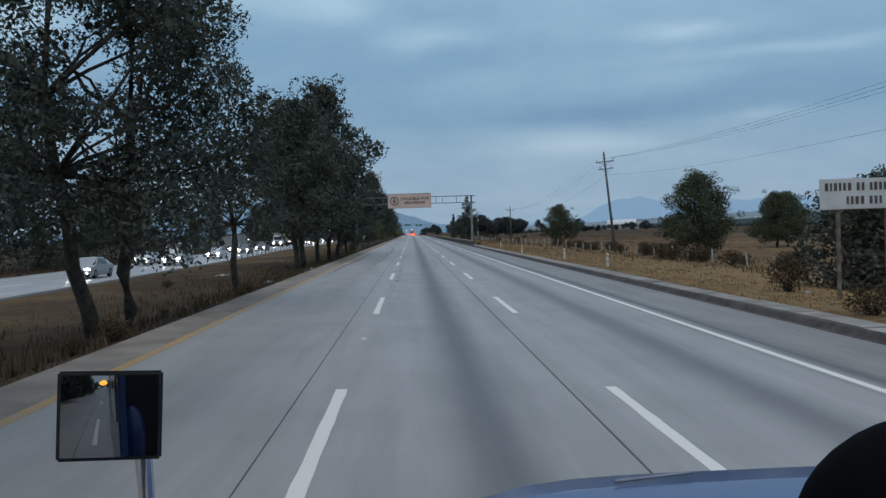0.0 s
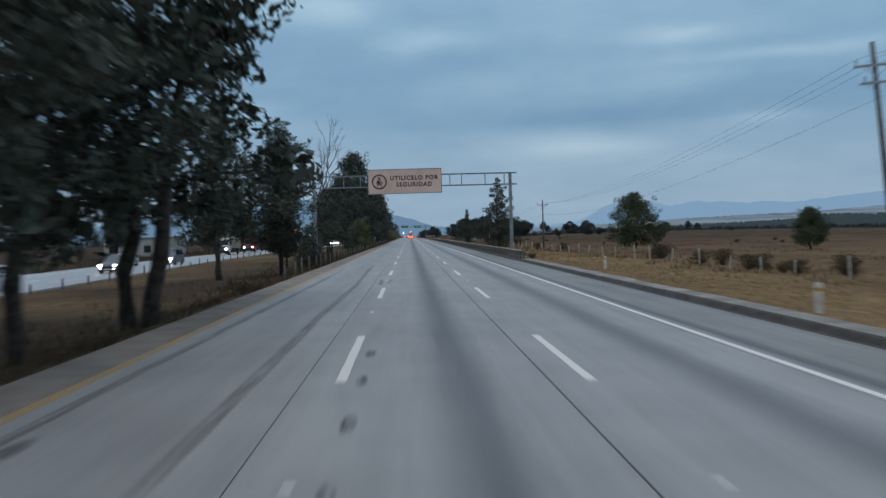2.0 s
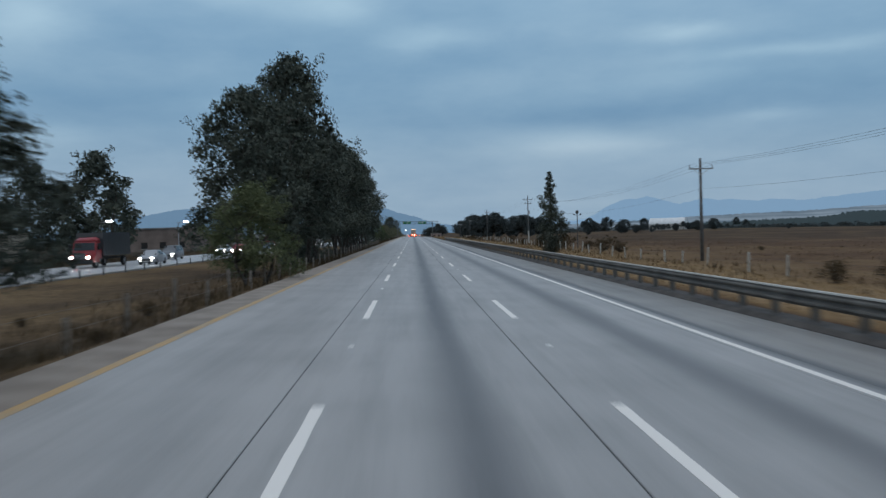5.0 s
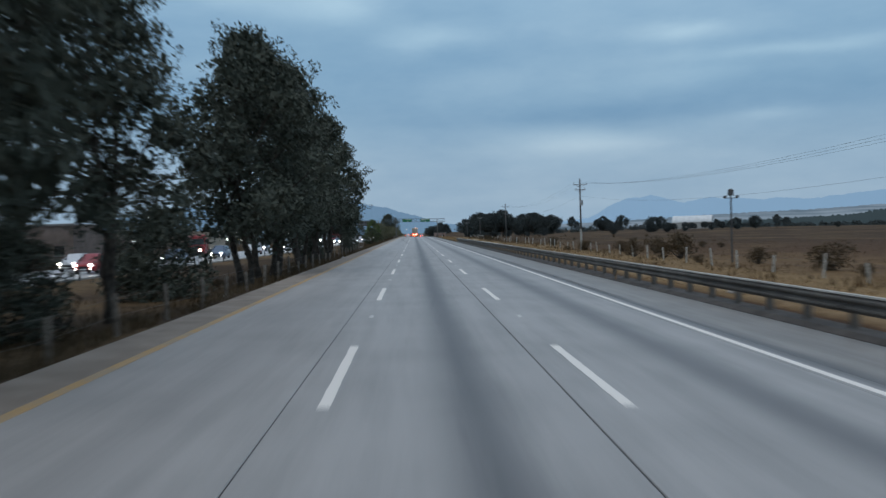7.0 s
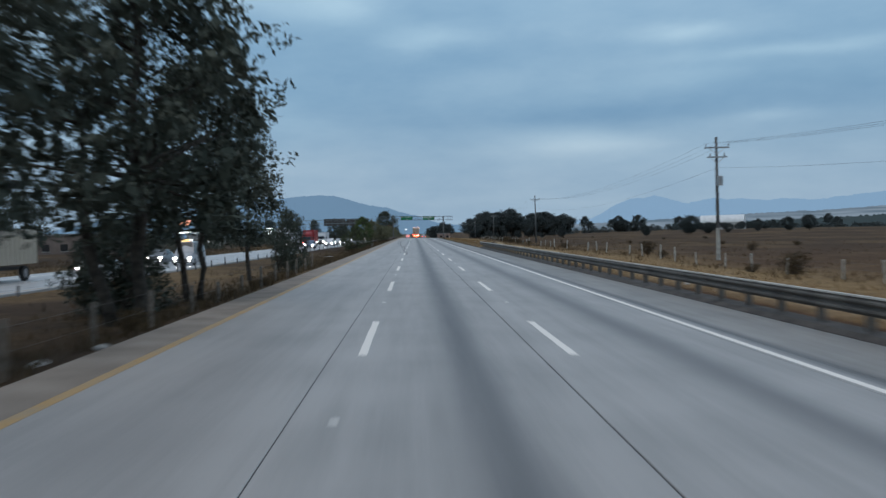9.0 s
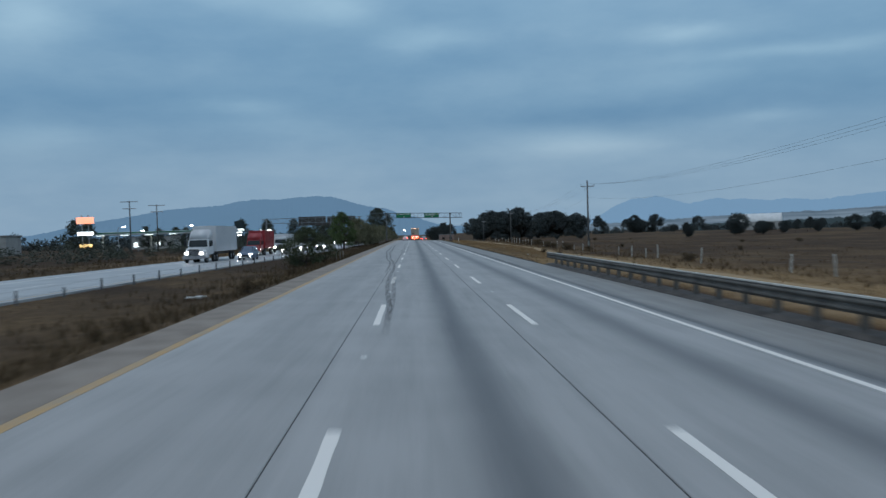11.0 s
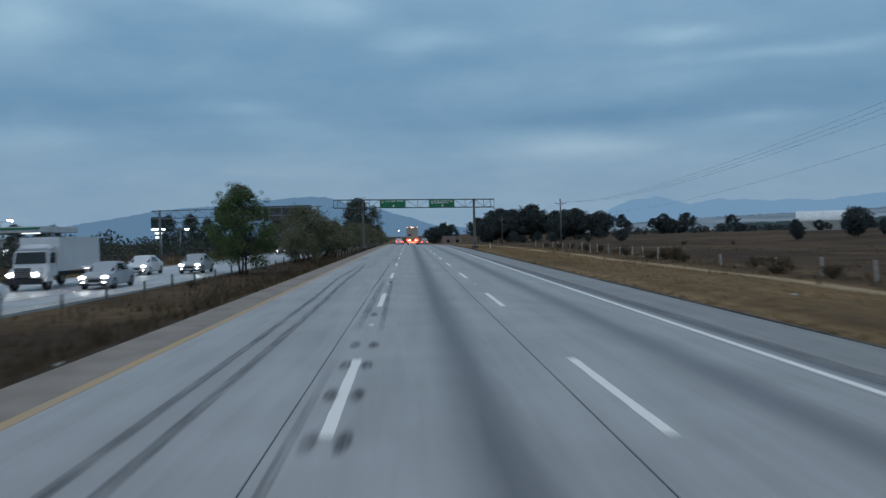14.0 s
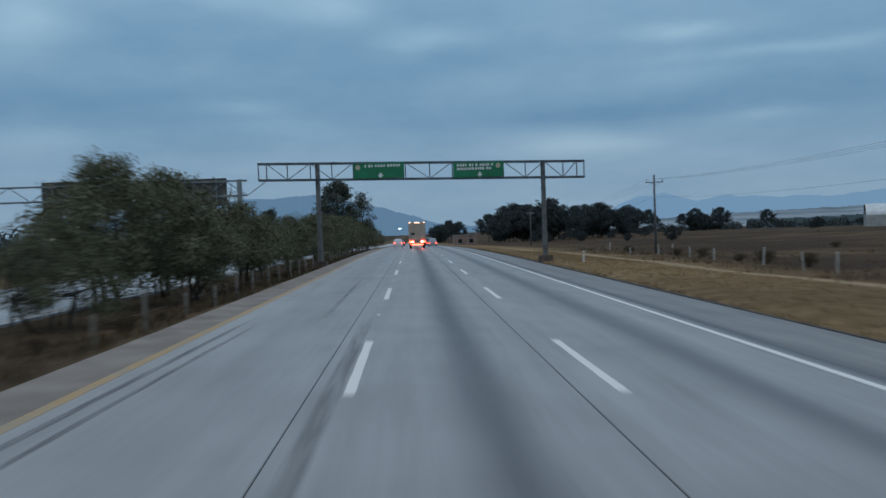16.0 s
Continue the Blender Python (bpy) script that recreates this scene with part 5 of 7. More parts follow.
# ---- power line ----
def pole_meshes():
    out = {}
    bm = bmesh.new()
    tube(bm, (0, 0, -0.6), (0, 0, 10.6), 0.17, 0.10, 12)
    out["pole"] = mesh_of("pole", bm, POLE_CONC, True)
    bm = bmesh.new()
    box(bm, -1.05, 1.05, -0.05, 0.05, -0.06, 0.06, 0.01)
    out["crossarm"] = mesh_of("crossarm", bm, GALV)
    bm = bmesh.new()
    for a in (-0.7, 0.7):
        tube(bm, (a, 0, 0), (0, 0.02, -0.55), 0.022, n=5)
    out["brace"] = mesh_of("brace", bm, GALV)
    bm = bmesh.new()
    for k in range(4):
        tube(bm, (0, 0, 0.05 * k), (0, 0, 0.05 * k + 0.03), 0.055 - 0.006 * k, 0.04, 8)
    tube(bm, (0, 0, -0.06), (0, 0, 0.24), 0.018, n=6)
    out["insulator"] = mesh_of("insulator", bm, mottled("insulator_glaze", (0.10, 0.06, 0.04), (0.18, 0.12, 0.09), 6, 0.25, 0))
    bm = bmesh.new()
    tube(bm, (0, 0, 0), (0, 0, 0.75), 0.24, 0.24, 14)
    tube(bm, (0, 0, 0.75), (0, 0, 0.82), 0.24, 0.12, 14)
    out["transformer"] = mesh_of("transformer", bm, GALV)
    return out


PM = pole_meshes()
POLES = []


def utility_pole(x, y, top, lean=0.0, arms=(0.55,), extra=False):
    z = ground_z(x, y)
    s = (top - z) / 10.6
    p = thing("utility_pole", "tall grey concrete utility pole with steel crossarms", "utility pole", (x, y, z), 0, "utility poles")
    p.matrix_basis = pose(x, y, z, 0, lean, 0)

    def add(nm, at, sc=(1, 1, 1)):
        o = new(nm, PM[nm])
        o.parent = p
        o.location, o.scale = at, sc
        return o

    add("pole", (0, 0, 0), (1, 1, s))
    h = top - z
    for i, d in enumerate(arms):
        w = 1.0 if i == 0 else 0.8
        add("crossarm", (0, -0.16, h - d), (w, 1, 1))
        add("brace", (0, -0.16, h - d), (w, 1, 1))
        for k in (-0.95, 0.0, 0.95) if i == 0 else (-0.75, 0.75):
            add("insulator", (k * (w if i else 1), -0.16, h - d + 0.1))
    if 260 < y < 340:
        bm = bmesh.new()
        tube(bm, (0, 0, -0.2), (0, 0, 2.7), 0.172, 0.160, 12)
        part("painted_base", bm, PALE_POST, p, "whitewashed lower part")
    if extra:
        add("transformer", (0.1, -0.42, h - 4.1))
    m = pose(x, y, z, 0, lean, 0)
    POLES.append([m @ Vector((k, -0.16, h - arms[0] + 0.34)) for k in (-0.95, 0.0, 0.95)] + [m @ Vector((0, -0.16, h - 2.6))])


for x, y, top, lean, arms, extra in ((20.0, -22, 10.2, 0, (1.0,), False), (21.9, 91.6, 10.35, -5.0, (1.1, 1.9), False), (24.0, 205.5, 7.65, 0, (0.9,), False), (24.7, 315.5, 9.35, 0, (0.9, 1.7), True),
                                     (25.8, 426.8, 9.3, 0, (0.9,), False), (27.6, 540.7, 7.9, 0, (0.9,), False), (29.5, 655, 7.0, 0, (0.9,), False)):
    utility_pole(x, y, top, lean, arms, extra)


def power_wires():
    w = thing("power_line", "thin dark sagging power wires between the poles", "power line")
    mat = mottled("wire_black", (0.03, 0.03, 0.03), (0.06, 0.06, 0.06), 2, 0.6, 0)
    for a, b in zip(POLES, POLES[1:]):
        for p, q in zip(a, b):
            bm = bmesh.new()
            pts = []
            for i in range(15):
                f = i / 14
                v = p.lerp(q, f)
                v.z -= 4 * 1.7 * f * (1 - f)
                pts.append(v)
            sweep(bm, pts, [0.0065] * 15, 4)
            part("wire", bm, mat, w)


power_wires()


def camera_mast(x, y, h):
    z = ground_z(x, y)
    p = thing("mast", "slim dark steel mast with a small drum and arms", "mast", (x, y, z))
    dark = mottled("mast_dark", (0.05, 0.05, 0.05), (0.1, 0.1, 0.1), 4, 0.6, 0)
    bm = bmesh.new()
    tube(bm, (0, 0, -0.3), (0, 0, h), 0.07, 0.055, 10)
    part("pole", bm, dark, p)
    bm = bmesh.new()
    tube(bm, (0, 0, h - 0.12), (0, 0, h + 0.28), 0.2, 0.2, 14)
    tube(bm, (0, 0, h + 0.28), (0, 0, h + 0.36), 0.2, 0.08, 14)
    part("drum", bm, dark, p, "dark round drum")
    bm = bmesh.new()
    tube(bm, (-0.5, 0, h - 0.3), (0.5, 0, h - 0.3), 0.03, n=6)
    for e in (-0.45, 0.45):
        box(bm, e - 0.09, e + 0.09, -0.16, 0.1, h - 0.28, h - 0.12, 0.02)
    part("arm", bm, dark, p)


camera_mast(22.3, 250, 5.0)
for x, y, h in ((-54.4, 460.7, 9.9), (-53.2, 473.4, 9.7)):
    z = ground_z(x, y)
    p = thing("utility_pole", "slim grey pole with a wide crossarm", "utility pole", (x, y, z), 0, "far poles")
    for nm, at, sc in (("pole", (0, 0, 0), (1, 1, h / 10.6)), ("crossarm", (0, -0.16, h - 0.2), (1.6, 1, 1.2)), ("crossarm", (0, -0.16, h - 1.5), (1.2, 1, 1.2))):
        o = new(nm, PM[nm])
        o.parent = p
        o.location, o.scale = at, sc

# ---- vehicles ----
def paint(name, c, rough=0.35):
    m = mottled(name, tuple(v * 0.85 for v in c), c, 1.2, rough, 0, 30)
    m.node_tree.nodes["Principled BSDF"].inputs["Coat Weight"].default_value = 0.4
    return m


GLASS_DARK = mottled("tinted_glass", (0.012, 0.014, 0.016), (0.02, 0.022, 0.025), 2, 0.08, 0)
TYRE = mottled("tyre_rubber", (0.012, 0.012, 0.012), (0.03, 0.03, 0.03), 6, 0.9, 0.3, 60)
RIM = mottled("wheel_rim", (0.25, 0.25, 0.26), (0.42, 0.42, 0.43), 6, 0.4, 0, 40, 0.7)
BLACK_TRIM = mottled("black_trim", (0.015, 0.015, 0.016), (0.035, 0.035, 0.037), 4, 0.6, 0.1)
HEAD = glowing("headlamp_lit", (1.0, 0.97, 0.92), 30.0)
HEAD_DIM = glowing("headlamp_low", (1.0, 0.95, 0.86), 7.0)
TAIL = glowing("tail_lamp_lit", (1.0, 0.045, 0.02), 20.0, (0.5, 0.02, 0.02))
AMBER = glowing("amber_lamp_lit", (1.0, 0.42, 0.06), 4.0, (0.6, 0.3, 0.05))
BRAKE = glowing("brake_lamp_lit", (1.0, 0.30, 0.22), 36.0)
MARK = glowing("marker_lamp_lit", (1.0, 0.55, 0.35), 6.0)
P_WHITE = paint("white_paint_car", (0.72, 0.73, 0.74))
P_SILVER = paint("silver_paint_car", (0.40, 0.41, 0.43))
P_GREY = paint("grey_paint_car", (0.13, 0.14, 0.15))
P_BLUE = paint("steel_blue_car", (0.07, 0.12, 0.20))
P_RED = paint("red_paint", (0.36, 0.030, 0.035), 0.5)
P_DARK = paint("dark_paint", (0.04, 0.045, 0.05))
P_BEIGE = paint("beige_paint", (0.42, 0.37, 0.29), 0.6)


def wheel_meshes(r, w):
    bm = bmesh.new()
    prof = [(-w / 2, r * 0.62), (-w / 2, r * 0.92), (-w / 2 + 0.03, r), (w / 2 - 0.03, r), (w / 2, r * 0.92), (w / 2, r * 0.62)]
    n = 20
    rows = [[bm.verts.new((x, rr * math.cos(6.28318 * i / n), rr * math.sin(6.28318 * i / n))) for x, rr in prof] for i in range(n)]
    for i in range(n):
        a, b = rows[i], rows[(i + 1) % n]
        for k in range(len(prof) - 1):
            bm.faces.new((a[k], a[k + 1], b[k + 1], b[k]))
    tyre = mesh_of("tyre", bm, TYRE, True)
    bm = bmesh.new()
    tube(bm, (-w * 0.36, 0, 0), (w * 0.36, 0, 0), r * 0.63, r * 0.63, 18)
    tube(bm, (-w * 0.45, 0, 0), (w * 0.45, 0, 0), r * 0.2, r * 0.2, 10)
    return tyre, mesh_of("rim", bm, RIM)


CAR_WHEEL = wheel_meshes(0.32, 0.21)
TRUCK_WHEEL = wheel_meshes(0.5, 0.30)


def add_wheel(parent, at, kind):
    w = new("wheel", None)
    w.parent = parent
    w.location = at
    for nm, me in zip(("tyre", "rim"), kind):
        o = new(nm, me)
        o.parent = w
    return w


def hexa(bm, f, b, z0, z1, y0, y1, ft=None, bt=None):
    """A block with its own half width and end planes top and bottom: f, b half widths at bottom and top."""
    ft = y0 if ft is None else ft
    bt = y1 if bt is None else bt
    v = [bm.verts.new(p) for p in ((-f, y0, z0), (f, y0, z0), (f, y1, z0), (-f, y1, z0), (-b, ft, z1), (b, ft, z1), (b, bt, z1), (-b, bt, z1))]
    return [bm.faces.new([v[i] for i in q]) for q in ((3, 2, 1, 0), (4, 5, 6, 7), (0, 1, 5, 4), (1, 2, 6, 5), (2, 3, 7, 6), (3, 0, 4, 7))]


def loft(bm, stations):
    """Car body: stations (y, z_low, half_low, z_belt, half_belt, z_top, half_top) from nose to tail."""
    rows = []
    for y, zl, hl, zb, hb, zt, ht in stations:
        rows.append([bm.verts.new(p) for p in ((-hl * 0.9, y, zl), (-hl, y, zl + 0.1), (-hb, y, zb), (-ht, y, zt), (0, y, zt + 0.02), (ht, y, zt), (hb, y, zb), (hl, y, zl + 0.1), (hl * 0.9, y, zl))])
    for a, b in zip(rows, rows[1:]):
        for k in range(9):
            bm.faces.new((a[(k + 1) % 9], a[k], b[k], b[(k + 1) % 9]))
    bm.faces.new(rows[0])
    bm.faces.new(rows[-1][::-1])


def lamp(parent, name, x, y, z, w, h, mat, depth=0.05):
    bm = bmesh.new()
    n = 12
    ring = [bm.verts.new((x + w / 2 * math.cos(6.2832 * i / n), y, z + h / 2 * math.sin(6.2832 * i / n))) for i in range(n)]
    back = [bm.verts.new((x + w / 2 * math.cos(6.2832 * i / n), y + depth, z + h / 2 * math.sin(6.2832 * i / n))) for i in range(n)]
    mid = bm.verts.new((x, y - math.copysign(0.02, depth), z))
    for i in range(n):
        j = (i + 1) % n
        bm.faces.new((ring[i], ring[j], back[j], back[i]))
        bm.faces.new((ring[j], ring[i], mid))
    bm.faces.new(back)
    return part(name, bm, mat, parent)


def car(label, at, mat, style="saloon", rz=0.0, lit=HEAD, away=False):
    """A car that faces -y (away: its tail does)."""
    x, y, z = at
    c = thing("car", label, "car", at, rz + (180 if away else 0), "traffic")
    van = style in ("van", "suv")
    H = {"saloon": 1.44, "suv": 1.70, "van": 2.15, "hatch": 1.50}[style]
    Lh = {"saloon": 2.2, "suv": 2.25, "van": 2.45, "hatch": 1.95}[style]
    W = {"saloon": 0.87, "suv": 0.92, "van": 0.95, "hatch": 0.85}[style]
    hood = 0.92 if not van else 1.05
    hood += 0.12 if style == "van" else 0
    y0 = -Lh
    yw = -Lh + (1.15 if style != "van" else 0.75)
    yr = yw + (0.72 if style != "van" else 0.6)
    yb = Lh - (0.75 if style == "saloon" else 0.25)
    yt = Lh - (0.35 if style == "saloon" else 0.1)
    bm = bmesh.new()
    deck = hood + 0.06 if style == "saloon" else hood + 0.15
    loft(bm, [(y0, 0.34, W * 0.80, 0.58, W * 0.84, 0.66, W * 0.74), (y0 + 0.12, 0.22, W * 0.93, 0.62, W * 0.96, 0.78, W * 0.86), (y0 + 0.5, 0.20, W, 0.70, W, hood - 0.08, W * 0.90),
              (yw, 0.20, W, 0.80, W, hood, W * 0.88), (yr, 0.20, W, 0.86, W, H, W * 0.70), ((yr + yb) / 2 - 0.1, 0.20, W, 0.88, W, H + 0.02, W * 0.72), (yb - 0.55 if style == "saloon" else yb, 0.20, W, 0.90, W, H - 0.05, W * 0.70),
              (yt, 0.22, W * 0.98, 0.90, W * 0.98, deck if style == "saloon" else H - 0.35, W * 0.80), (Lh, 0.32, W * 0.88, 0.82, W * 0.92, deck - 0.06 if style == "saloon" else H - 0.75, W * 0.82)])
    body = part("body", bm, mat, c, smooth=True)
    body.data.set_sharp_from_angle(angle=radians(38))
    bm = bmesh.new()
    box(bm, -W * 0.86, W * 0.86, y0 - 0.015, y0 + 0.10, 0.23, 0.36, 0.02)
    part("lower_bumper", bm, BLACK_TRIM, c)
    # glass
    bm = bmesh.new()
    quad(bm, [(-W * 0.80, yw + 0.06, hood + 0.03), (W * 0.80, yw + 0.06, hood + 0.03), (W * 0.66, yr - 0.04, H - 0.05), (-W * 0.66, yr - 0.04, H - 0.05)], 0.02, (0, -0.6, 0.6))
    part("windscreen", bm, GLASS_DARK, c)
    for s in (-1, 1):
        ym = (yr + yb) / 2
        for nm, ya, yb2 in (("side_window", yr - 0.25, ym - 0.05), ("side_window", ym + 0.03, yb - 0.6 if style == "saloon" else yb - 0.2)):
            bm = bmesh.new()
            quad(bm, [(s * W * 0.945, ya - (0.25 if ya < ym - 0.2 else 0), 0.98 if not van else 1.08), (s * W * 0.945, yb2, 0.98 if not van else 1.08), (s * W * 0.765, yb2 - 0.05, H - 0.10), (s * W * 0.765, ya + 0.25, H - 0.10)], 0.012, (s, 0, 0.35))
            part(nm, bm, GLASS_DARK, c)
        bm = bmesh.new()
        box(bm, s * W * 1.04 - 0.07, s * W * 1.04 + 0.07, yw + 0.28, yw + 0.42, 0.95, 1.08, 0.02)
        part("door_mirror", bm, mat, c)
        lamp(c, "headlamp", s * W * 0.70, y0 - 0.01, 0.68, 0.34, 0.17, lit)
        lamp(c, "fog_lamp", s * W * 0.66, y0 - 0.02, 0.40, 0.15, 0.09, HEAD_DIM)
        lamp(c, "tail_lamp", s * W * 0.78, Lh + 0.012, 0.80, 0.22, 0.16, TAIL if away else mottled_red, -0.05)
        for yy in (y0 + 0.82, Lh - 0.85):
            add_wheel(c, (s * (W - 0.09), yy, 0.32), CAR_WHEEL)
    bm = bmesh.new()
    box(bm, -W * 0.42, W * 0.42, y0 - 0.02, y0 + 0.05, 0.40, 0.58, 0.02)
    part("grille", bm, BLACK_TRIM, c)
    bm = bmesh.new()
    box(bm, -0.24, 0.24, y0 - 0.035, y0 - 0.015, 0.32, 0.40)
    part("number_plate", bm, SIGN_WHITE, c)
    bm = bmesh.new()
    quad(bm, [(-W * 0.64, yb - (0.45 if style == "saloon" else 0.06), H - 0.10), (W * 0.64, yb - (0.45 if style == "saloon" else 0.06), H - 0.10), (W * 0.70, yt + (-0.05 if style == "saloon" else 0.02), deck + 0.04 if style == "saloon" else H - 0.5), (-W * 0.70, yt + (-0.05 if style == "saloon" else 0.02), deck + 0.04 if style == "saloon" else H - 0.5)], 0.02, (0, 0.6, 0.6))
    part("rear_window", bm, GLASS_DARK, c)
    return c


mottled_red = mottled("tail_lamp_unlit", (0.12, 0.01, 0.01), (0.22, 0.02, 0.02), 4, 0.3, 0)


def lorry(label, at, cab, cargo, length, kind="semi", rz=0.0):
    """A lorry that faces -y: bonneted tractor with a trailer, or a rigid box lorry."""
    t = thing("lorry", label, "lorry", at, rz, "traffic")
    semi = kind == "semi"
    yn = 0.0
    yc0 = 1.7 if semi else 1.0
    yc1 = yc0 + (2.3 if semi else 1.5)
    top = 2.9 if not semi else 3.55
    bm = bmesh.new()
    hexa(bm, 0.95, 0.86, 0.75, 1.45 if not semi else 1.62, yn, yc0 + 0.1, yn + 0.12, yc0 + 0.1)
    bmesh.ops.bevel(bm, geom=list(bm.edges), offset=0.10, segments=3, affect="EDGES")
    part("bonnet", bm, cab, t, smooth=True)
    bm = bmesh.new()
    hexa(bm, 1.15, 1.08, 0.85, 2.5, yc0, yc1, yc0 + 0.35, yc1)
    bmesh.ops.bevel(bm, geom=list(bm.edges), offset=0.07, segments=2, affect="EDGES")
    part("cab", bm, cab, t)
    bm = bmesh.new()
    hexa(bm, 1.10, 0.95, 2.46, top, yc0 + 0.4, yc1, yc0 + (1.25 if semi else 1.0), yc1)
    bmesh.ops.bevel(bm, geom=list(bm.edges), offset=0.12, segments=3, affect="EDGES")
    part("roof_fairing", bm, cab, t, smooth=True)
    bm = bmesh.new()
    quad(bm, [(-0.98, yc0 + 0.16, 1.68), (0.98, yc0 + 0.16, 1.68), (0.93, yc0 + 0.33, 2.40), (-0.93, yc0 + 0.33, 2.40)], 0.02)
    part("windscreen", bm, GLASS_DARK, t)
    for s in (-1, 1):
        bm = bmesh.new()
        quad(bm, [(s * 1.13, yc0 + 0.40, 1.68), (s * 1.13, yc0 + 1.15, 1.68), (s * 1.10, yc0 + 1.15, 2.35), (s * 1.10, yc0 + 0.62, 2.35)], 0.015, (s, 0, 0))
        part("side_window", bm, GLASS_DARK, t)
        lamp(t, "headlamp", s * 0.78, yn - 0.03, 1.02, 0.36, 0.24, HEAD)
        lamp(t, "fog_lamp", s * 0.72, yn - 0.06, 0.62, 0.22, 0.14, HEAD_DIM)
        bm = bmesh.new()
        box(bm, s * 1.42 - 0.10, s * 1.42 + 0.10, yc0 + 0.25, yc0 + 0.35, 1.75, 2.35, 0.03)
        tube(bm, (s * 1.05, yc0 + 0.35, 2.2), (s * 1.40, yc0 + 0.30, 2.2), 0.02, n=6)
        part("mirror", bm, BLACK_TRIM, t)
        bm = bmesh.new()
        hexa(bm, 0.17, 0.17, 0.55, 1.15, yn + 0.45, yn + 1.75, yn + 0.7, yn + 1.5)
        bmesh.ops.translate(bm, vec=(s * 1.02, 0, 0), verts=bm.verts)
        part("mudguard", bm, cab, t)
        add_wheel(t, (s * 1.02, yn + 1.05, 0.5), TRUCK_WHEEL)
    bm = bmesh.new()
    box(bm, -0.55, 0.55, yn - 0.05, yn + 0.06, 0.82, 1.45, 0.04)
    g = part("grille", bm, BLACK_TRIM, t)
    for k in range(5):
        bm = bmesh.new()
        box(bm, -0.5, 0.5, yn - 0.075, yn - 0.04, 0.88 + 0.115 * k, 0.92 + 0.115 * k)
        part("bar", bm, RIM, g)
    bm = bmesh.new()
    box(bm, -1.18, 1.18, yn - 0.12, yn + 0.22, 0.42, 0.78, 0.05)
    part("bumper", bm, RIM if semi else BLACK_TRIM, t)
    for k in (-0.6, -0.3, 0, 0.3, 0.6) if semi else ():
        lamp(t, "roof_lamp", k, yc0 + (0.62 if semi else 0.5), 2.60, 0.12, 0.06, AMBER)
    bm = bmesh.new()
    yb0 = yc1 + (0.7 if semi else 0.1)
    yend = yb0 + length
    for s in (-0.45, 0.45):
        box(bm, s - 0.06, s + 0.06, yn + 0.5, yend - 0.2, 0.75, 0.95, 0.01)
    part("chassis", bm, BLACK_TRIM, t)
    bm = bmesh.new()
    box(bm, -1.27, 1.27, yb0, yend, 1.10, 3.95 if semi else 3.35, 0.03)
    b = part("cargo_box", bm, cargo, t)
    bm = bmesh.new()
    box(bm, -0.012, 0.012, -0.02, 0.02, 1.12, 3.92 if semi else 3.32)
    rib = mesh_of("rib", bm, cargo)
    n = int(length / 0.6)
    for i in range(n + 1):
        for s in (-1, 1):
            o = new("rib", rib)
            o.parent = b
            o.location = (s * 1.285, yb0 + 0.05 + (length - 0.1) * i / n, 0)
    axles = [yc1 + 0.3, yc1 + 1.55, yend - 2.4, yend - 1.15] if semi else [yend - 1.4]
    for yy in axles:
        for s in (-1, 1):
            add_wheel(t, (s * 1.0, yy, 0.5), TRUCK_WHEEL)
    return t


def lane(y, n):
    """The place of a vehicle on the other carriageway: lane 0 beside the median, 1 the outer one."""
    return (opp_edge(y) - (2.9, 6.9)[n], y, OPP_Z + fall(y) + 0.001)


car("silver saloon car with lit headlamps on the road", lane(59, 0), P_SILVER, "saloon")
car("white passenger van with lit headlamps on the road", lane(82.5, 0), P_WHITE, "van")
car("white saloon car with lit headlamps on the road", lane(86, 1), P_WHITE, "saloon", lit=HEAD_DIM)
car("white saloon car with lit headlamps on the road", lane(102, 0), P_WHITE, "saloon")
car("dark hatchback with lit headlamps on the road", lane(126, 0), P_GREY, "hatch")
car("white saloon car with lit headlamps on the road", lane(143, 1), P_SILVER, "saloon")
car("dark grey estate car with lit headlamps on the road", lane(146.5, 0), P_GREY, "suv")
lorry("white rigid lorry with lit headlamps on the road", lane(192, 1), P_WHITE, P_BEIGE, 7.0, "rigid")
lorry("dark lorry with lit headlamps on the road", lane(214, 1), P_RED, P_DARK, 7.5, "rigid")
car("silver saloon car with lit headlamps on the road", lane(222, 0), P_SILVER, "saloon")
car("dark estate car with lit headlamps on the road", lane(240, 1), P_GREY, "suv")
car("red hatchback with lit headlamps on the road", lane(256, 0), P_RED, "hatch")
car("white saloon car with lit headlamps on the road", lane(262, 1), P_WHITE, "saloon")
car("dark blue saloon car with lit headlamps on the road", lane(274, 0), P_BLUE, "saloon")
car("grey-blue hatchback with lit headlamps on the road", lane(289, 0), P_BLUE, "hatch")
lorry("red lorry with a beige box body on the road", lane(292, 1), P_RED, P_BEIGE, 8.5, "rigid")
car("white saloon car with lit headlamps on the road", lane(305, 0), P_WHITE, "saloon")
car("silver van with lit headlamps on the road", lane(325, 0), P_SILVER, "van")
car("dark saloon car with lit headlamps on the road", lane(329, 1), P_GREY, "saloon")
lorry("white bonneted tractor with a long white trailer on the road", lane(389.5, 1), P_WHITE, P_WHITE, 10.5, "semi")
car("steel blue hatchback with lit headlamps on the road", lane(396.5, 0), P_BLUE, "hatch")
lorry("red bonneted tractor with a red container on the road", lane(414.5, 1), P_RED, P_RED, 8.6, "semi").scale = (0.88, 0.88, 0.88)
car("white saloon car with lit headlamps on the road", lane(420, 0), P_WHITE, "saloon")
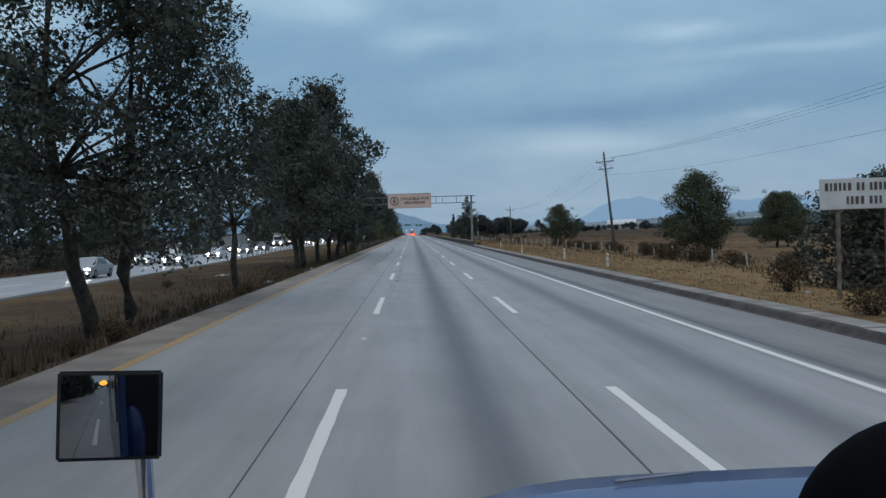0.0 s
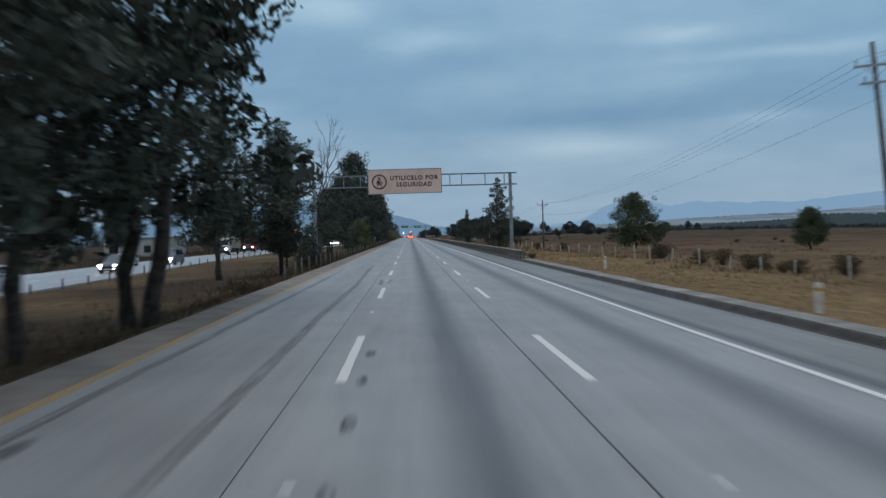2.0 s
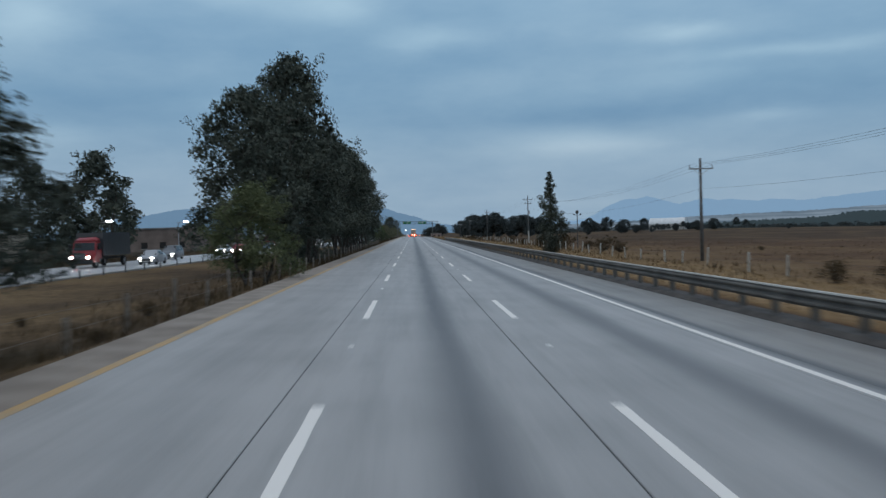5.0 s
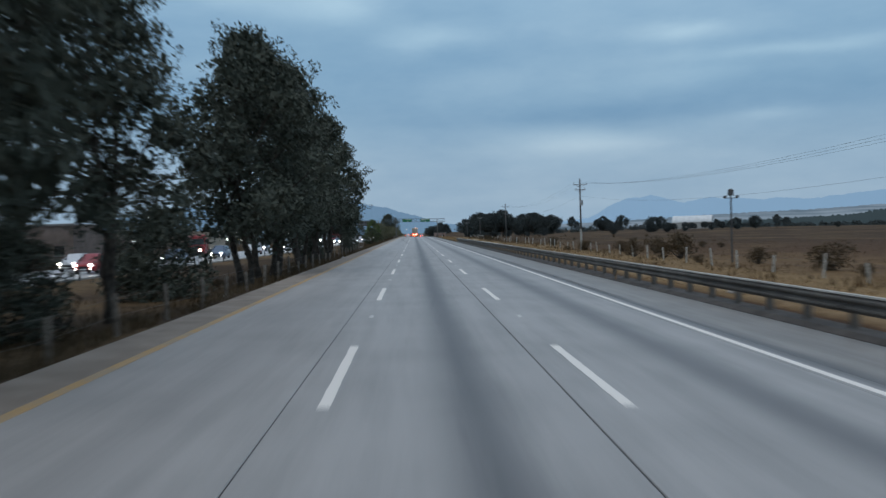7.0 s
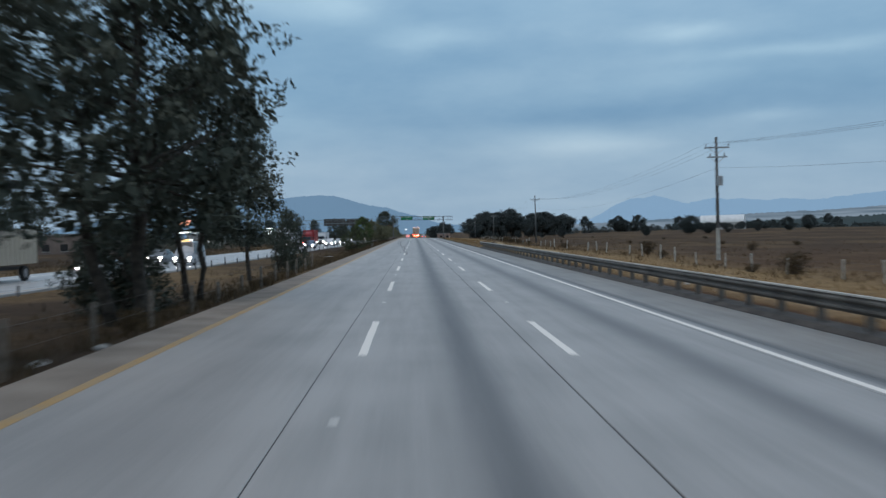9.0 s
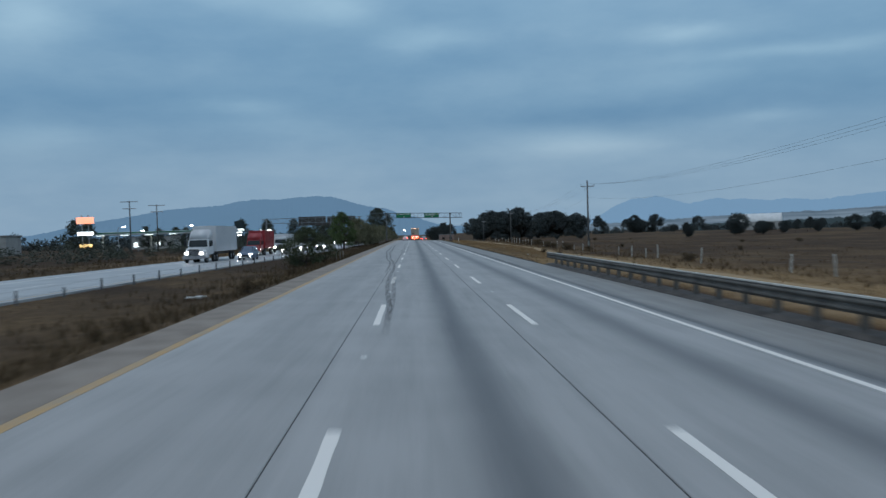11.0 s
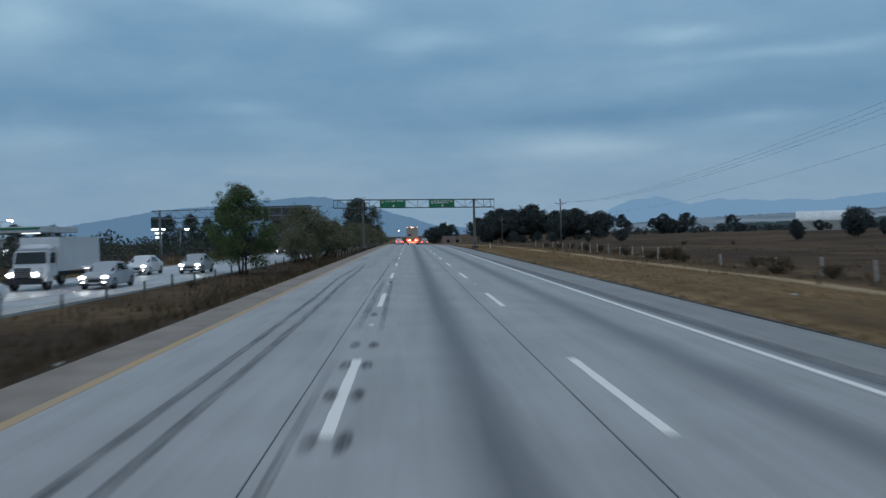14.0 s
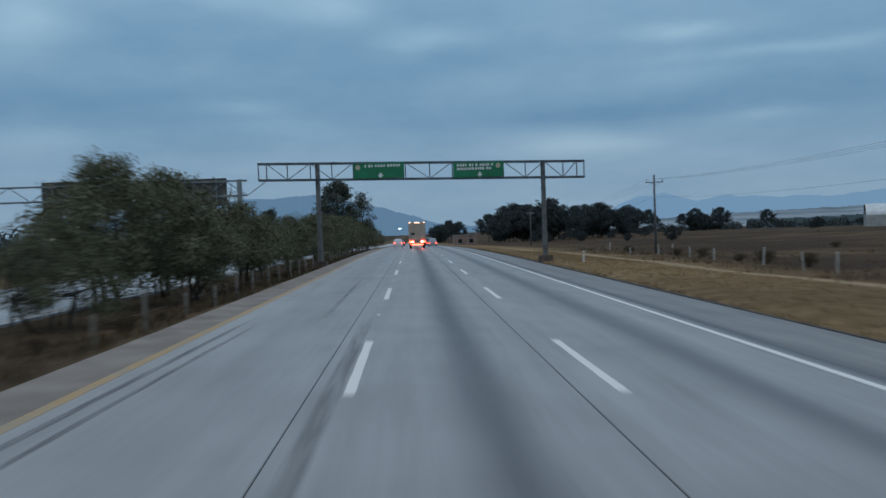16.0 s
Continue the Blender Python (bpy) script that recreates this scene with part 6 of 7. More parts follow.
lorry("white rigid box lorry with lit headlamps on the road", lane(433, 1), P_WHITE, P_WHITE, 6.8, "rigid").scale = (0.88, 0.88, 0.88)
car("silver saloon car with lit headlamps on the road", lane(434.5, 0), P_SILVER, "saloon")
car("silver saloon car with lit headlamps on the road", lane(452, 0), P_SILVER, "saloon")
car("pale saloon car with lit headlamps on the road", lane(452, 1), P_WHITE, "saloon")
for i, (y, l, m) in enumerate(((505, 0, P_WHITE), (516, 1, P_GREY), (528, 0, P_SILVER), (541, 0, P_WHITE), (548, 1, P_BLUE), (562, 0, P_GREY), (580, 0, P_WHITE), (600, 1, P_SILVER))):
    car("car in the distant queue with lit headlamps", lane(y, l), m, "saloon")


def lit_lorry(x, y):
    """The box lorry ahead in the same lane: its tail, with red lamps."""
    z = road_z(x, y)
    t = thing("lorry", "pale box lorry ahead with glowing red tail lamps", "lorry", (x, y, z))
    bm = bmesh.new()
    box(bm, -1.25, 1.25, 0.0, 9.5, 1.15, 3.9, 0.04)
    b = part("cargo_box", bm, P_BEIGE, t)
    for x0, x1 in ((-1.19, -0.04), (0.04, 1.19)):
        bm = bmesh.new()
        box(bm, x0, x1, -0.05, 0.0, 1.25, 3.75, 0.015)
        d = part("rear_door", bm, P_BEIGE, b, "ribbed pale rear door")
        for k in (0.3, 0.75):
            bm = bmesh.new()
            xx = x0 + k * (x1 - x0)
            tube(bm, (xx, -0.08, 1.3), (xx, -0.08, 3.7), 0.025, n=6)
            part("lock_rod", bm, RIM, d)
    bm = bmesh.new()
    box(bm, -0.95, -0.35, -0.07, -0.045, 2.0, 2.35)
    part("placard", bm, BLACK_TRIM, b, "dark placard on the rear door")
    for k in (-1.05, -0.25, 0.0, 0.25, 1.05):
        lamp(t, "marker_lamp", k, -0.06, 3.82, 0.18, 0.13, MARK)
    bm = bmesh.new()
    box(bm, -1.22, 1.22, -0.15, 0.05, 0.55, 0.78, 0.03)
    part("bumper", bm, BLACK_TRIM, t)
    for s in (-1, 1):
        lamp(t, "tail_lamp", s * 0.84, -0.17, 1.02, 0.74, 0.32, TAIL)
        lamp(t, "brake_lamp", s * 0.66, -0.19, 1.03, 0.22, 0.18, BRAKE)
        for yy in (1.1, 2.35, 7.2):
            add_wheel(t, (s * 1.0, yy, 0.5), TRUCK_WHEEL)
    lamp(t, "tail_lamp", 0.0, -0.18, 0.62, 2.0, 0.2, TAIL)
    bm = bmesh.new()
    hexa(bm, 1.15, 1.05, 0.8, 3.2, 9.7, 12.0, 9.7, 11.6)
    part("cab", bm, P_WHITE, t)
    for s in (-1, 1):
        add_wheel(t, (s * 1.0, 11.0, 0.5), TRUCK_WHEEL)


lit_lorry(-0.15, 566)
car("white hatchback ahead with glowing tail lamps", (-3.5, 598, road_z(-3.5, 598)), P_WHITE, "hatch", away=True)
car("silver car ahead with glowing tail lamps", (3.4, 622, road_z(3.4, 622)), P_SILVER, "suv", away=True)
car("dark car ahead with glowing tail lamps", (-3.5, 640, road_z(-3.5, 640)), P_GREY, "saloon", away=True)
car("dark van ahead with glowing tail lamps", (3.5, 660, road_z(3.5, 660)), P_GREY, "van", away=True)


# ---- the lorry that carries the camera: bonnet, hood mirror and dashboard at its start ----
def own_lorry():
    t = thing("lorry", "blue bonneted lorry front with a chrome hood mirror", "lorry", (-0.83, 0, 0))
    blue = paint("blue_bonnet_paint", (0.055, 0.10, 0.26), 0.3)
    bm = bmesh.new()
    # bonnet, arched across and falling to the nose
    rows = []
    for i in range(13):
        y = 0.75 + 1.5 * i / 12
        row = []
        for k in range(17):
            u = -1 + 2 * k / 16
            x = 0.92 + u * (1.04 - 0.04 * i / 12)
            z = 1.405 - 0.20 * abs(u) ** 5.0 - 0.03 * (i / 12) ** 2
            row.append(bm.verts.new((x, y, z)))
        rows.append(row)
    for a, b in zip(rows, rows[1:]):
        for k in range(16):
            bm.faces.new((a[k], a[k + 1], b[k + 1], b[k]))
    r = bmesh.ops.extrude_face_region(bm, geom=list(bm.faces))
    for v in r["geom"]:
        if isinstance(v, bmesh.types.BMVert):
            v.co.z = 0.75
    part("bonnet", bm, blue, t, "glossy blue bonnet", smooth=True)
    bm = bmesh.new()
    tube(bm, (0.52, 2.16, 1.385), (0.74, 2.20, 1.388), 0.005, 0.005, 8)
    part("trim_strip", bm, RIM, t, "thin chrome strip")
    for s in (-1, 1):
        bm = bmesh.new()
        hexa(bm, 0.2, 0.16, 0.5, 1.12, 0.9, 2.3, 1.1, 2.1)
        bmesh.ops.translate(bm, vec=(0.92 + s * 0.95, 0, 0), verts=bm.verts)
        part("mudguard", bm, blue, t)
        add_wheel(t, (0.92 + s * 0.95, 1.6, 0.5), TRUCK_WHEEL)
    bm = bmesh.new()
    box(bm, -0.2, 2.05, 2.2, 2.5, 0.4, 0.8, 0.05)
    part("bumper", bm, RIM, t)
    # cab side that the mirror shows
    bm = bmesh.new()
    box(bm, -0.50, -0.44, -2.6, 0.45, 0.7, 2.15, 0.02)
    part("door", bm, blue, t, "blue cab door")
    bm = bmesh.new()
    box(bm, -0.43, 2.25, -2.6, -0.55, 0.7, 2.75, 0.08)
    part("cab", bm, BLACK_TRIM, t, "dark cab interior behind the seats")
    bm = bmesh.new()
    quad(bm, [(-0.502, -0.75, 1.5), (-0.502, 0.3, 1.5), (-0.502, 0.2, 2.08), (-0.502, -0.75, 2.08)], 0.006, (1, 0, 0))
    part("side_window", bm, GLASS_DARK, t)
    lamp(t, "side_marker", -0.60, -0.4, 1.83, 0.09, 0.05, AMBER, -0.06)
    bm = bmesh.new()
    bmesh.ops.create_uvsphere(bm, u_segments=24, v_segments=16, radius=1.0)
    for v in bm.verts:
        v.co = Vector((-0.30 + 0.14 * v.co.x, -0.35 + 0.18 * v.co.y, 1.20 + 0.36 * v.co.z))
    part("cab_corner", bm, blue, t, "rounded blue cab corner", smooth=True)
    # dashboard hump
    bm = bmesh.new()
    bmesh.ops.create_uvsphere(bm, u_segments=32, v_segments=20, radius=1.0)
    for v in bm.verts:
        v.co = Vector((0.412 + 0.120 * v.co.x, 0.62 + 0.10 * v.co.y, 1.795 + 0.115 * v.co.z))
    pod = mottled("black_plastic", (0.003, 0.003, 0.004), (0.006, 0.006, 0.007), 5, 0.9, 0.1)
    pod.node_tree.nodes["Principled BSDF"].inputs["Specular IOR Level"].default_value = 0.06
    part("dashboard_pod", bm, pod, t, "matt black dashboard pod", smooth=True)
    # hood mirror on its stalk
    mir = new("hood_mirror")
    mir.parent = t
    chrome = mottled("chrome", (0.55, 0.56, 0.57), (0.7, 0.7, 0.71), 4, 0.12, 0, 30, 1.0)
    m = pose(-0.586, 1.60, 1.734, -1.5, 3.3, 10.5) @ Matrix.Scale(0.97, 4)
    bm = bmesh.new()
    hexa(bm, 0.100, 0.064, -0.0, 0.055, -0.090, 0.090, -0.05, 0.05)
    bmesh.ops.bevel(bm, geom=list(bm.edges), offset=0.006, segments=2, affect="EDGES")
    bmesh.ops.transform(bm, matrix=m @ Matrix.Rotation(radians(-90), 4, "X"), verts=bm.verts)
    part("housing", bm, chrome, mir, "chrome mirror housing")
    bm = bmesh.new()
    box(bm, -0.098, 0.098, -0.012, -0.003, -0.088, 0.088, 0.004, m)
    part("gasket", bm, BLACK_TRIM, mir, "black rubber rim")
    bm = bmesh.new()
    nx = 12
    g = []
    for i in range(nx + 1):
        g.append([bm.verts.new(m @ Vector((-0.09 + 0.18 * i / nx, -0.0125 - 0.004 * (1 - (2 * i / nx - 1) ** 2) - 0.003 * (1 - (2 * j / nx - 1) ** 2), -0.08 + 0.16 * j / nx))) for j in range(nx + 1)])
    for i in range(nx):
        for j in range(nx):
            bm.faces.new((g[i][j], g[i + 1][j], g[i + 1][j + 1], g[i][j + 1]))
    mirror = mottled("mirror_glass", (0.26, 0.27, 0.28), (0.29, 0.30, 0.31), 3, 0.015, 0, 30, 1.0)
    part("mirror_glass", bm, mirror, mir, "convex mirror glass", smooth=True)
    bm = bmesh.new()
    sweep(bm, [(-0.538, 1.63, 1.66), (-0.535, 1.64, 1.5), (-0.52, 1.66, 1.3), (-0.46, 1.68, 1.10), (-0.28, 1.68, 1.02)], [0.016, 0.016, 0.017, 0.017, 0.018], 10)
    part("stalk", bm, chrome, mir, "chrome stalk")


own_lorry()

# ---- buildings and lit signs beyond the other carriageway, barns in the fields ----
WALL_PALE = mottled("pale_render", (0.36, 0.34, 0.31), (0.52, 0.50, 0.46), 0.5, 0.9, 0.1, 12)
WALL_BRICK = mottled("brick_render", (0.16, 0.12, 0.10), (0.26, 0.20, 0.17), 0.6, 0.9, 0.2, 12)
WALL_ROSE = mottled("rose_render", (0.20, 0.14, 0.12), (0.32, 0.23, 0.20), 0.6, 0.9, 0.2, 12)
ROOF_GREY = mottled("roof_screed", (0.16, 0.155, 0.15), (0.30, 0.29, 0.28), 0.5, 0.9, 0.2, 12)
WALL_PALE = mottled("pale_render", (0.33, 0.32, 0.30), (0.46, 0.45, 0.42), 0.6, 0.9, 0.2, 12)
ROOF_WHITE = mottled("white_sheet_roof", (0.66, 0.67, 0.66), (0.82, 0.83, 0.82), 0.4, 0.5, 0.05, 8)
CANOPY = mottled("canopy_fascia", (0.55, 0.58, 0.58), (0.7, 0.72, 0.72), 0.6, 0.5, 0, 12)
LIT_WHITE = glowing("lit_panel_white", (0.92, 1.0, 0.98), 3.0)
LIT_ORANGE = glowing("lit_sign_orange", (1.0, 0.30, 0.10), 1.3)
LIT_YELLOW = glowing("lit_sign_yellow", (1.0, 0.60, 0.12), 1.3)
FLOOD = glowing("flood_lamp", (0.95, 1.0, 1.0), 14.0)


def barn(x, y, w, l, h, rz, wf):
    """Walls up to the share wf of the height h, an arched roof above."""
    z = ground_z(x, y) - 0.3
    b = thing("barn", "white arched sheet-metal barn in the dry field", "barn", (x, y, z), rz)
    bm = bmesh.new()
    n = 18
    for yy0, yy1 in ((-l / 2, l / 2),):
        outer = [[bm.verts.new((-w / 2 * math.cos(math.pi * i / n) * s, yy, h * wf + (h * (1 - wf) * math.sin(math.pi * i / n)) * s)) for i in range(n + 1)] for yy, s in ((yy0, 1), (yy1, 1), (yy1, 0.97), (yy0, 0.97))]
        for a, c in ((0, 1), (1, 2), (2, 3), (3, 0)):
            for i in range(n):
                bm.faces.new((outer[a][i], outer[a][i + 1], outer[c][i + 1], outer[c][i]))
    part("roof", bm, ROOF_WHITE, b, "white curved roof")
    bm = bmesh.new()
    for s in (-1, 1):
        box(bm, s * w / 2 - 0.12, s * w / 2 + 0.12, -l / 2, l / 2, 0, h * wf + 0.1)
    for e in (-1, 1):
        box(bm, -w / 2 + 0.13, w / 2 - 0.13, e * (l / 2 - 0.35) - 0.12, e * (l / 2 - 0.35) + 0.12, 0, h * wf)
    part("wall", bm, WALL_PALE, b, "pale grey rendered wall")
    bm = bmesh.new()
    vs = [bm.verts.new((-w / 2 * math.cos(math.pi * i / n) * 0.975, -l / 2 + 0.06, h * wf + h * (1 - wf) * 0.975 * math.sin(math.pi * i / n))) for i in range(n + 1)]
    vs += [bm.verts.new((w / 2 * 0.975, -l / 2 + 0.06, h * wf - 1.0)), bm.verts.new((-w / 2 * 0.975, -l / 2 + 0.06, h * wf - 1.0))]
    bm.faces.new(vs)
    r = bmesh.ops.extrude_face_region(bm, geom=list(bm.faces))
    bmesh.ops.translate(bm, vec=(0, 0.2, 0), verts=[v for v in r["geom"] if isinstance(v, bmesh.types.BMVert)])
    part("gable", bm, ROOF_WHITE, b)


barn(200, 776, 17, 27, 9.6, 64, 0.50)


def house(x, y, w, l, h, mat, rz=0.0, label="low flat-roofed roadside building", lit=False):
    z = ground_z(x, y) - 0.2
    b = thing("building", label, "building", (x, y, z), rz, "roadside buildings")
    bm = bmesh.new()
    box(bm, -w / 2, w / 2, -l / 2, l / 2, 0, h)
    part("wall", bm, mat, b)
    bm = bmesh.new()
    box(bm, -w / 2 - 0.2, w / 2 + 0.2, -l / 2 - 0.2, l / 2 + 0.2, h + 0.003, h + 0.25)
    part("roof", bm, ROOF_GREY, b, "flat roof slab")
    n = max(2, int(w / 3))
    for i in range(n):
        xx = -w / 2 + w * (i + 0.5) / n
        bm = bmesh.new()
        box(bm, xx - 0.6, xx + 0.6, -l / 2 - 0.05, -l / 2 + 0.05, 0.9, 2.1, 0.02)
        wd = part("window", bm, GLASS_DARK if not (lit and i % 2 == 0) else LIT_WHITE, b)
        bm = bmesh.new()
        box(bm, xx - 0.7, xx + 0.7, -l / 2 - 0.12, -l / 2, 0.78, 0.88, 0.01)
        part("sill", bm, KERB, wd)


house(-88, 470, 14, 9, 4.0, WALL_PALE, 8, "low pale roadside building", True)
house(-74, 540, 12, 8, 3.6, WALL_PALE, 4, "low pale roadside building", True)
house(-48, 204, 12, 8, 3.3, WALL_PALE, 0, "low pale roadside building")
house(-50, 300, 14, 10, 4.6, WALL_BRICK, 0, "plain brown roadside warehouse")
house(-56, 330, 14, 9, 4.0, WALL_BRICK, 6)
house(-60, 395, 12, 8, 3.6, WALL_BRICK, 6)
house(15.5, 702, 7, 6, 3.2, WALL_ROSE, 2, "low rose-coloured house far along the road")


def canopy(x0, x1, y):
    z = ground_z((x0 + x1) / 2, y)
    c = thing("filling_station", "white filling station canopy with lit underside", "filling station", (0, y, z))
    bm = bmesh.new()
    box(bm, x0, x1, 0, 10, 3.65, 4.3, 0.05)
    part("canopy_roof", bm, CANOPY, c)
    bm = bmesh.new()
    box(bm, x0 - 0.05, x1 + 0.05, -0.08, 0.0, 4.0, 4.2)
    part("fascia_band", bm, SIGN_GREEN, c, "green fascia band")
    for i in range(6):
        xx = x0 + 2 + (x1 - x0 - 4) * i / 5
        bm = bmesh.new()
        box(bm, xx - 0.7, xx + 0.7, 2, 3.2, 3.59, 3.645)
        part("ceiling_lamp", bm, LIT_WHITE, c, "lit ceiling panel")
        if i % 2 == 0:
            bm = bmesh.new()
            tube(bm, (xx, 4, -0.2), (xx, 4, 3.66), 0.2, n=10)
            part("column", bm, WALL_PALE, c)
    for i in range(3):
        xx = x0 + 5 + i * 8
        bm = bmesh.new()
        box(bm, xx - 0.4, xx + 0.4, 3.6, 4.4, 0, 1.6, 0.06)
        part("fuel_pump", bm, P_WHITE, c)


canopy(-68, -39, 474)


SIGN_DARK = mottled("dark_sign_face", (0.012, 0.022, 0.024), (0.024, 0.042, 0.044), 1.2, 0.5, 0, 30)


def pylon(x, y, h, panels, label):
    z = ground_z(x, y)
    p = thing("pylon_sign", label, "sign", (x, y, z))
    bm = bmesh.new()
    for s in (-0.5, 0.5):
        tube(bm, (s, 0, -0.3), (s, 0, h), 0.09, n=8)
    part("post", bm, GANTRY_GREY, p)
    for z0, z1, w, mat, nm in panels:
        bm = bmesh.new()
        box(bm, -w / 2, w / 2, -0.2, 0.2, z0, z1, 0.05)
        part("sign_panel", bm, mat, p, nm)


pylon(-58.9, 581, 8.4, ((5.9, 8.4, 3.2, SIGN_DARK, "dark green unlit panel"), (5.35, 5.75, 3.0, LIT_WHITE, "lit white panel"), (4.45, 4.85, 1.6, LIT_WHITE, "lit white price panel"), (3.5, 3.9, 1.4, LIT_WHITE, "lit white price panel")), "tall filling station pylon with green and lit white panels")
pylon(-52, 433, 6.6, ((5.3, 6.3, 2.6, LIT_ORANGE, "lit orange panel"), (3.5, 4.0, 2.4, LIT_WHITE, "lit white panel"), (1.6, 2.1, 1.9, LIT_YELLOW, "lit yellow panel")), "roadside pylon with glowing orange and yellow panels")


def flood_mast(x, y, h, arm=1.2, tag="slim lamp post with a bright white lamp"):
    z = ground_z(x, y)
    p = thing("lamp_post", tag, "lamp post", (x, y, z), 0, "lamp posts")
    bm = bmesh.new()
    tube(bm, (0, 0, -0.3), (0, 0, h), 0.09, 0.06, 8)
    tube(bm, (0, 0, h), (arm, 0, h + 0.15), 0.05, n=6)
    part("pole", bm, GALV, p)
    bm = bmesh.new()
    box(bm, arm - 0.36, arm + 0.36, -0.2, 0.1, h + 0.04, h + 0.24, 0.06)
    part("lamp_head", bm, FLOOD, p, "glowing lamp head")


for x, y, h in ((-53.3, 495.6, 5.4), (-60, 470, 5.0), (-66, 500, 4.6), (-72, 520, 4.6), (-44, 545, 4.5), (-50, 566, 5.0), (-85, 455, 4.4), (-6.9, 780, 6.5), (-40, 310, 5.5), (-36, 262, 5.0), (-38, 236, 4.6)):
    flood_mast(x, y, h)

# ---- tyre marks and stains on the concrete ----
def rubber(name, strength):
    """Thin worn rubber: patchy, so that the concrete shows through."""
    m, nt, N, L, b = nodes(name)
    co = N("ShaderNodeTexCoord")
    mp = N("ShaderNodeMapping"); mp.inputs["Scale"].default_value = (6.0, 0.35, 1.0); L(co.outputs["Object"], mp.inputs[0])
    n = N("ShaderNodeTexNoise"); n.inputs["Scale"].default_value = 2.0; n.inputs["Detail"].default_value = 6; L(mp.outputs[0], n.inputs["Vector"])
    att = N("ShaderNodeAttribute"); att.attribute_name = "fade"
    f = N("ShaderNodeMapRange"); f.inputs["From Min"].default_value = 0.30; f.inputs["From Max"].default_value = 0.72; f.inputs["To Min"].default_value = strength; f.inputs["To Max"].default_value = strength * 0.15
    L(n.outputs["Fac"], f.inputs["Value"])
    mu = N("ShaderNodeMath"); mu.operation = "MULTIPLY"; L(f.outputs[0], mu.inputs[0]); L(att.outputs["Fac"], mu.inputs[1])
    b.inputs["Base Color"].default_value = (0.045, 0.045, 0.047, 1)
    b.inputs["Roughness"].default_value = 0.6
    L(mu.outputs[0], b.inputs["Alpha"])
    return m


RUBBER = rubber("tyre_rubber_mark", 0.46)
RUBBER_FAINT = rubber("faint_rubber_mark", 0.34)
SCUFF = rubber("scuffed_rubber", 0.66)
SKID_LABEL = "dark rubber skid mark on the concrete"


def skid(path, width, mat):
    """A strip of rubber through the x, y points, fading at its sides and ends."""
    bm = bmesh.new()
    fade = bm.verts.layers.float.new("fade")
    rows = []
    y0, y1 = path[0][1], path[-1][1]
    n = max(6, int((y1 - y0) / 2))
    for i in range(n + 1):
        y = y0 + (y1 - y0) * i / n
        x = lerp(y, [(b, a) for a, b in path])
        size = y1 - y0
        end = min(1.0, (y - y0) / min(4.0, size * 0.15), (y1 - y) / min(8.0, size * 0.25))
        row = []
        for u, a in ((-0.5, 0.0), (-0.32, 1.0), (0.32, 1.0), (0.5, 0.0)):
            xx = x + u * width
            v = bm.verts.new((xx, y, road_z(xx, y) + 0.006))
            v[fade] = a * end
            row.append(v)
        rows.append(row)
    for a, b in zip(rows, rows[1:]):
        for k in range(3):
            bm.faces.new((a[k], a[k + 1], b[k + 1], b[k]))
    o = new("skid_mark", mesh_of("skid_mark", bm, mat))
    o.parent = road
    tagged(o, SKID_LABEL)


skid([(-2.40, 344), (-2.43, 352), (-2.47, 356), (-2.58, 360), (-3.05, 367.5), (-3.24, 374), (-3.48, 382), (-3.66, 386), (-3.80, 392), (-3.90, 406), (-4.0, 415), (-4.14, 420), (-4.26, 427), (-4.20, 431), (-4.12, 437), (-3.98, 444)], 0.18, RUBBER)
skid([(-1.55, 318), (-1.63, 325), (-1.80, 328.7), (-2.03, 335.3), (-2.09, 343), (-2.08, 351), (-2.14, 353.7), (-2.26, 356.4), (-2.40, 361), (-2.73, 366.7), (-2.86, 371), (-3.07, 379), (-3.26, 384), (-3.33, 388), (-3.44, 402), (-3.55, 412), (-3.70, 420), (-3.78, 426), (-3.74, 430), (-3.79, 434), (-3.86, 440), (-3.90, 446)], 0.20, RUBBER)
skid([(-2.2, 355), (-2.16, 359.5), (-2.12, 365), (-2.13, 372), (-2.12, 383), (-2.10, 388), (-2.16, 401)], 0.14, RUBBER)
skid([(-1.58, 321), (-1.60, 327), (-1.66, 331), (-1.78, 336), (-1.92, 346)], 0.18, RUBBER_FAINT)
skid([(-1.56, 404), (-1.58, 407), (-1.61, 412), (-1.66, 418), (-1.74, 426)], 0.17, RUBBER_FAINT)
skid([(-2.33, 417), (-2.28, 424), (-2.27, 432), (-2.26, 440), (-2.30, 446)], 0.11, RUBBER_FAINT)
skid([(-2.08, 404), (-2.05, 412), (-2.06, 426)], 0.24, RUBBER_FAINT)
skid([(-3.09, 465), (-3.21, 484)], 0.14, RUBBER_FAINT)
skid([(-2.02, 445), (-2.01, 454), (-2.03, 466)], 0.3, RUBBER_FAINT)
skid([(-1.97, 87.2), (-2.01, 89), (-2.05, 92)], 0.20, RUBBER)
skid([(-1.68, 88.8), (-1.66, 91.4)], 0.14, RUBBER)
skid([(5.55, 350), (5.7, 372), (5.75, 420), (5.7, 455)], 0.34, RUBBER_FAINT)
skid([(-4.95, 40), (-4.85, 60), (-4.7, 85), (-4.6, 105)], 0.24, RUBBER_FAINT)
skid([(-2.95, 58), (-3.05, 74), (-2.95, 88), (-3.1, 97), (-3.2, 112)], 0.26, RUBBER_FAINT)
skid([(5.6, 215), (5.65, 236), (5.6, 262)], 0.26, RUBBER_FAINT)
skid([(-4.98, 447), (-4.88, 456), (-4.76, 466)], 0.15, RUBBER)
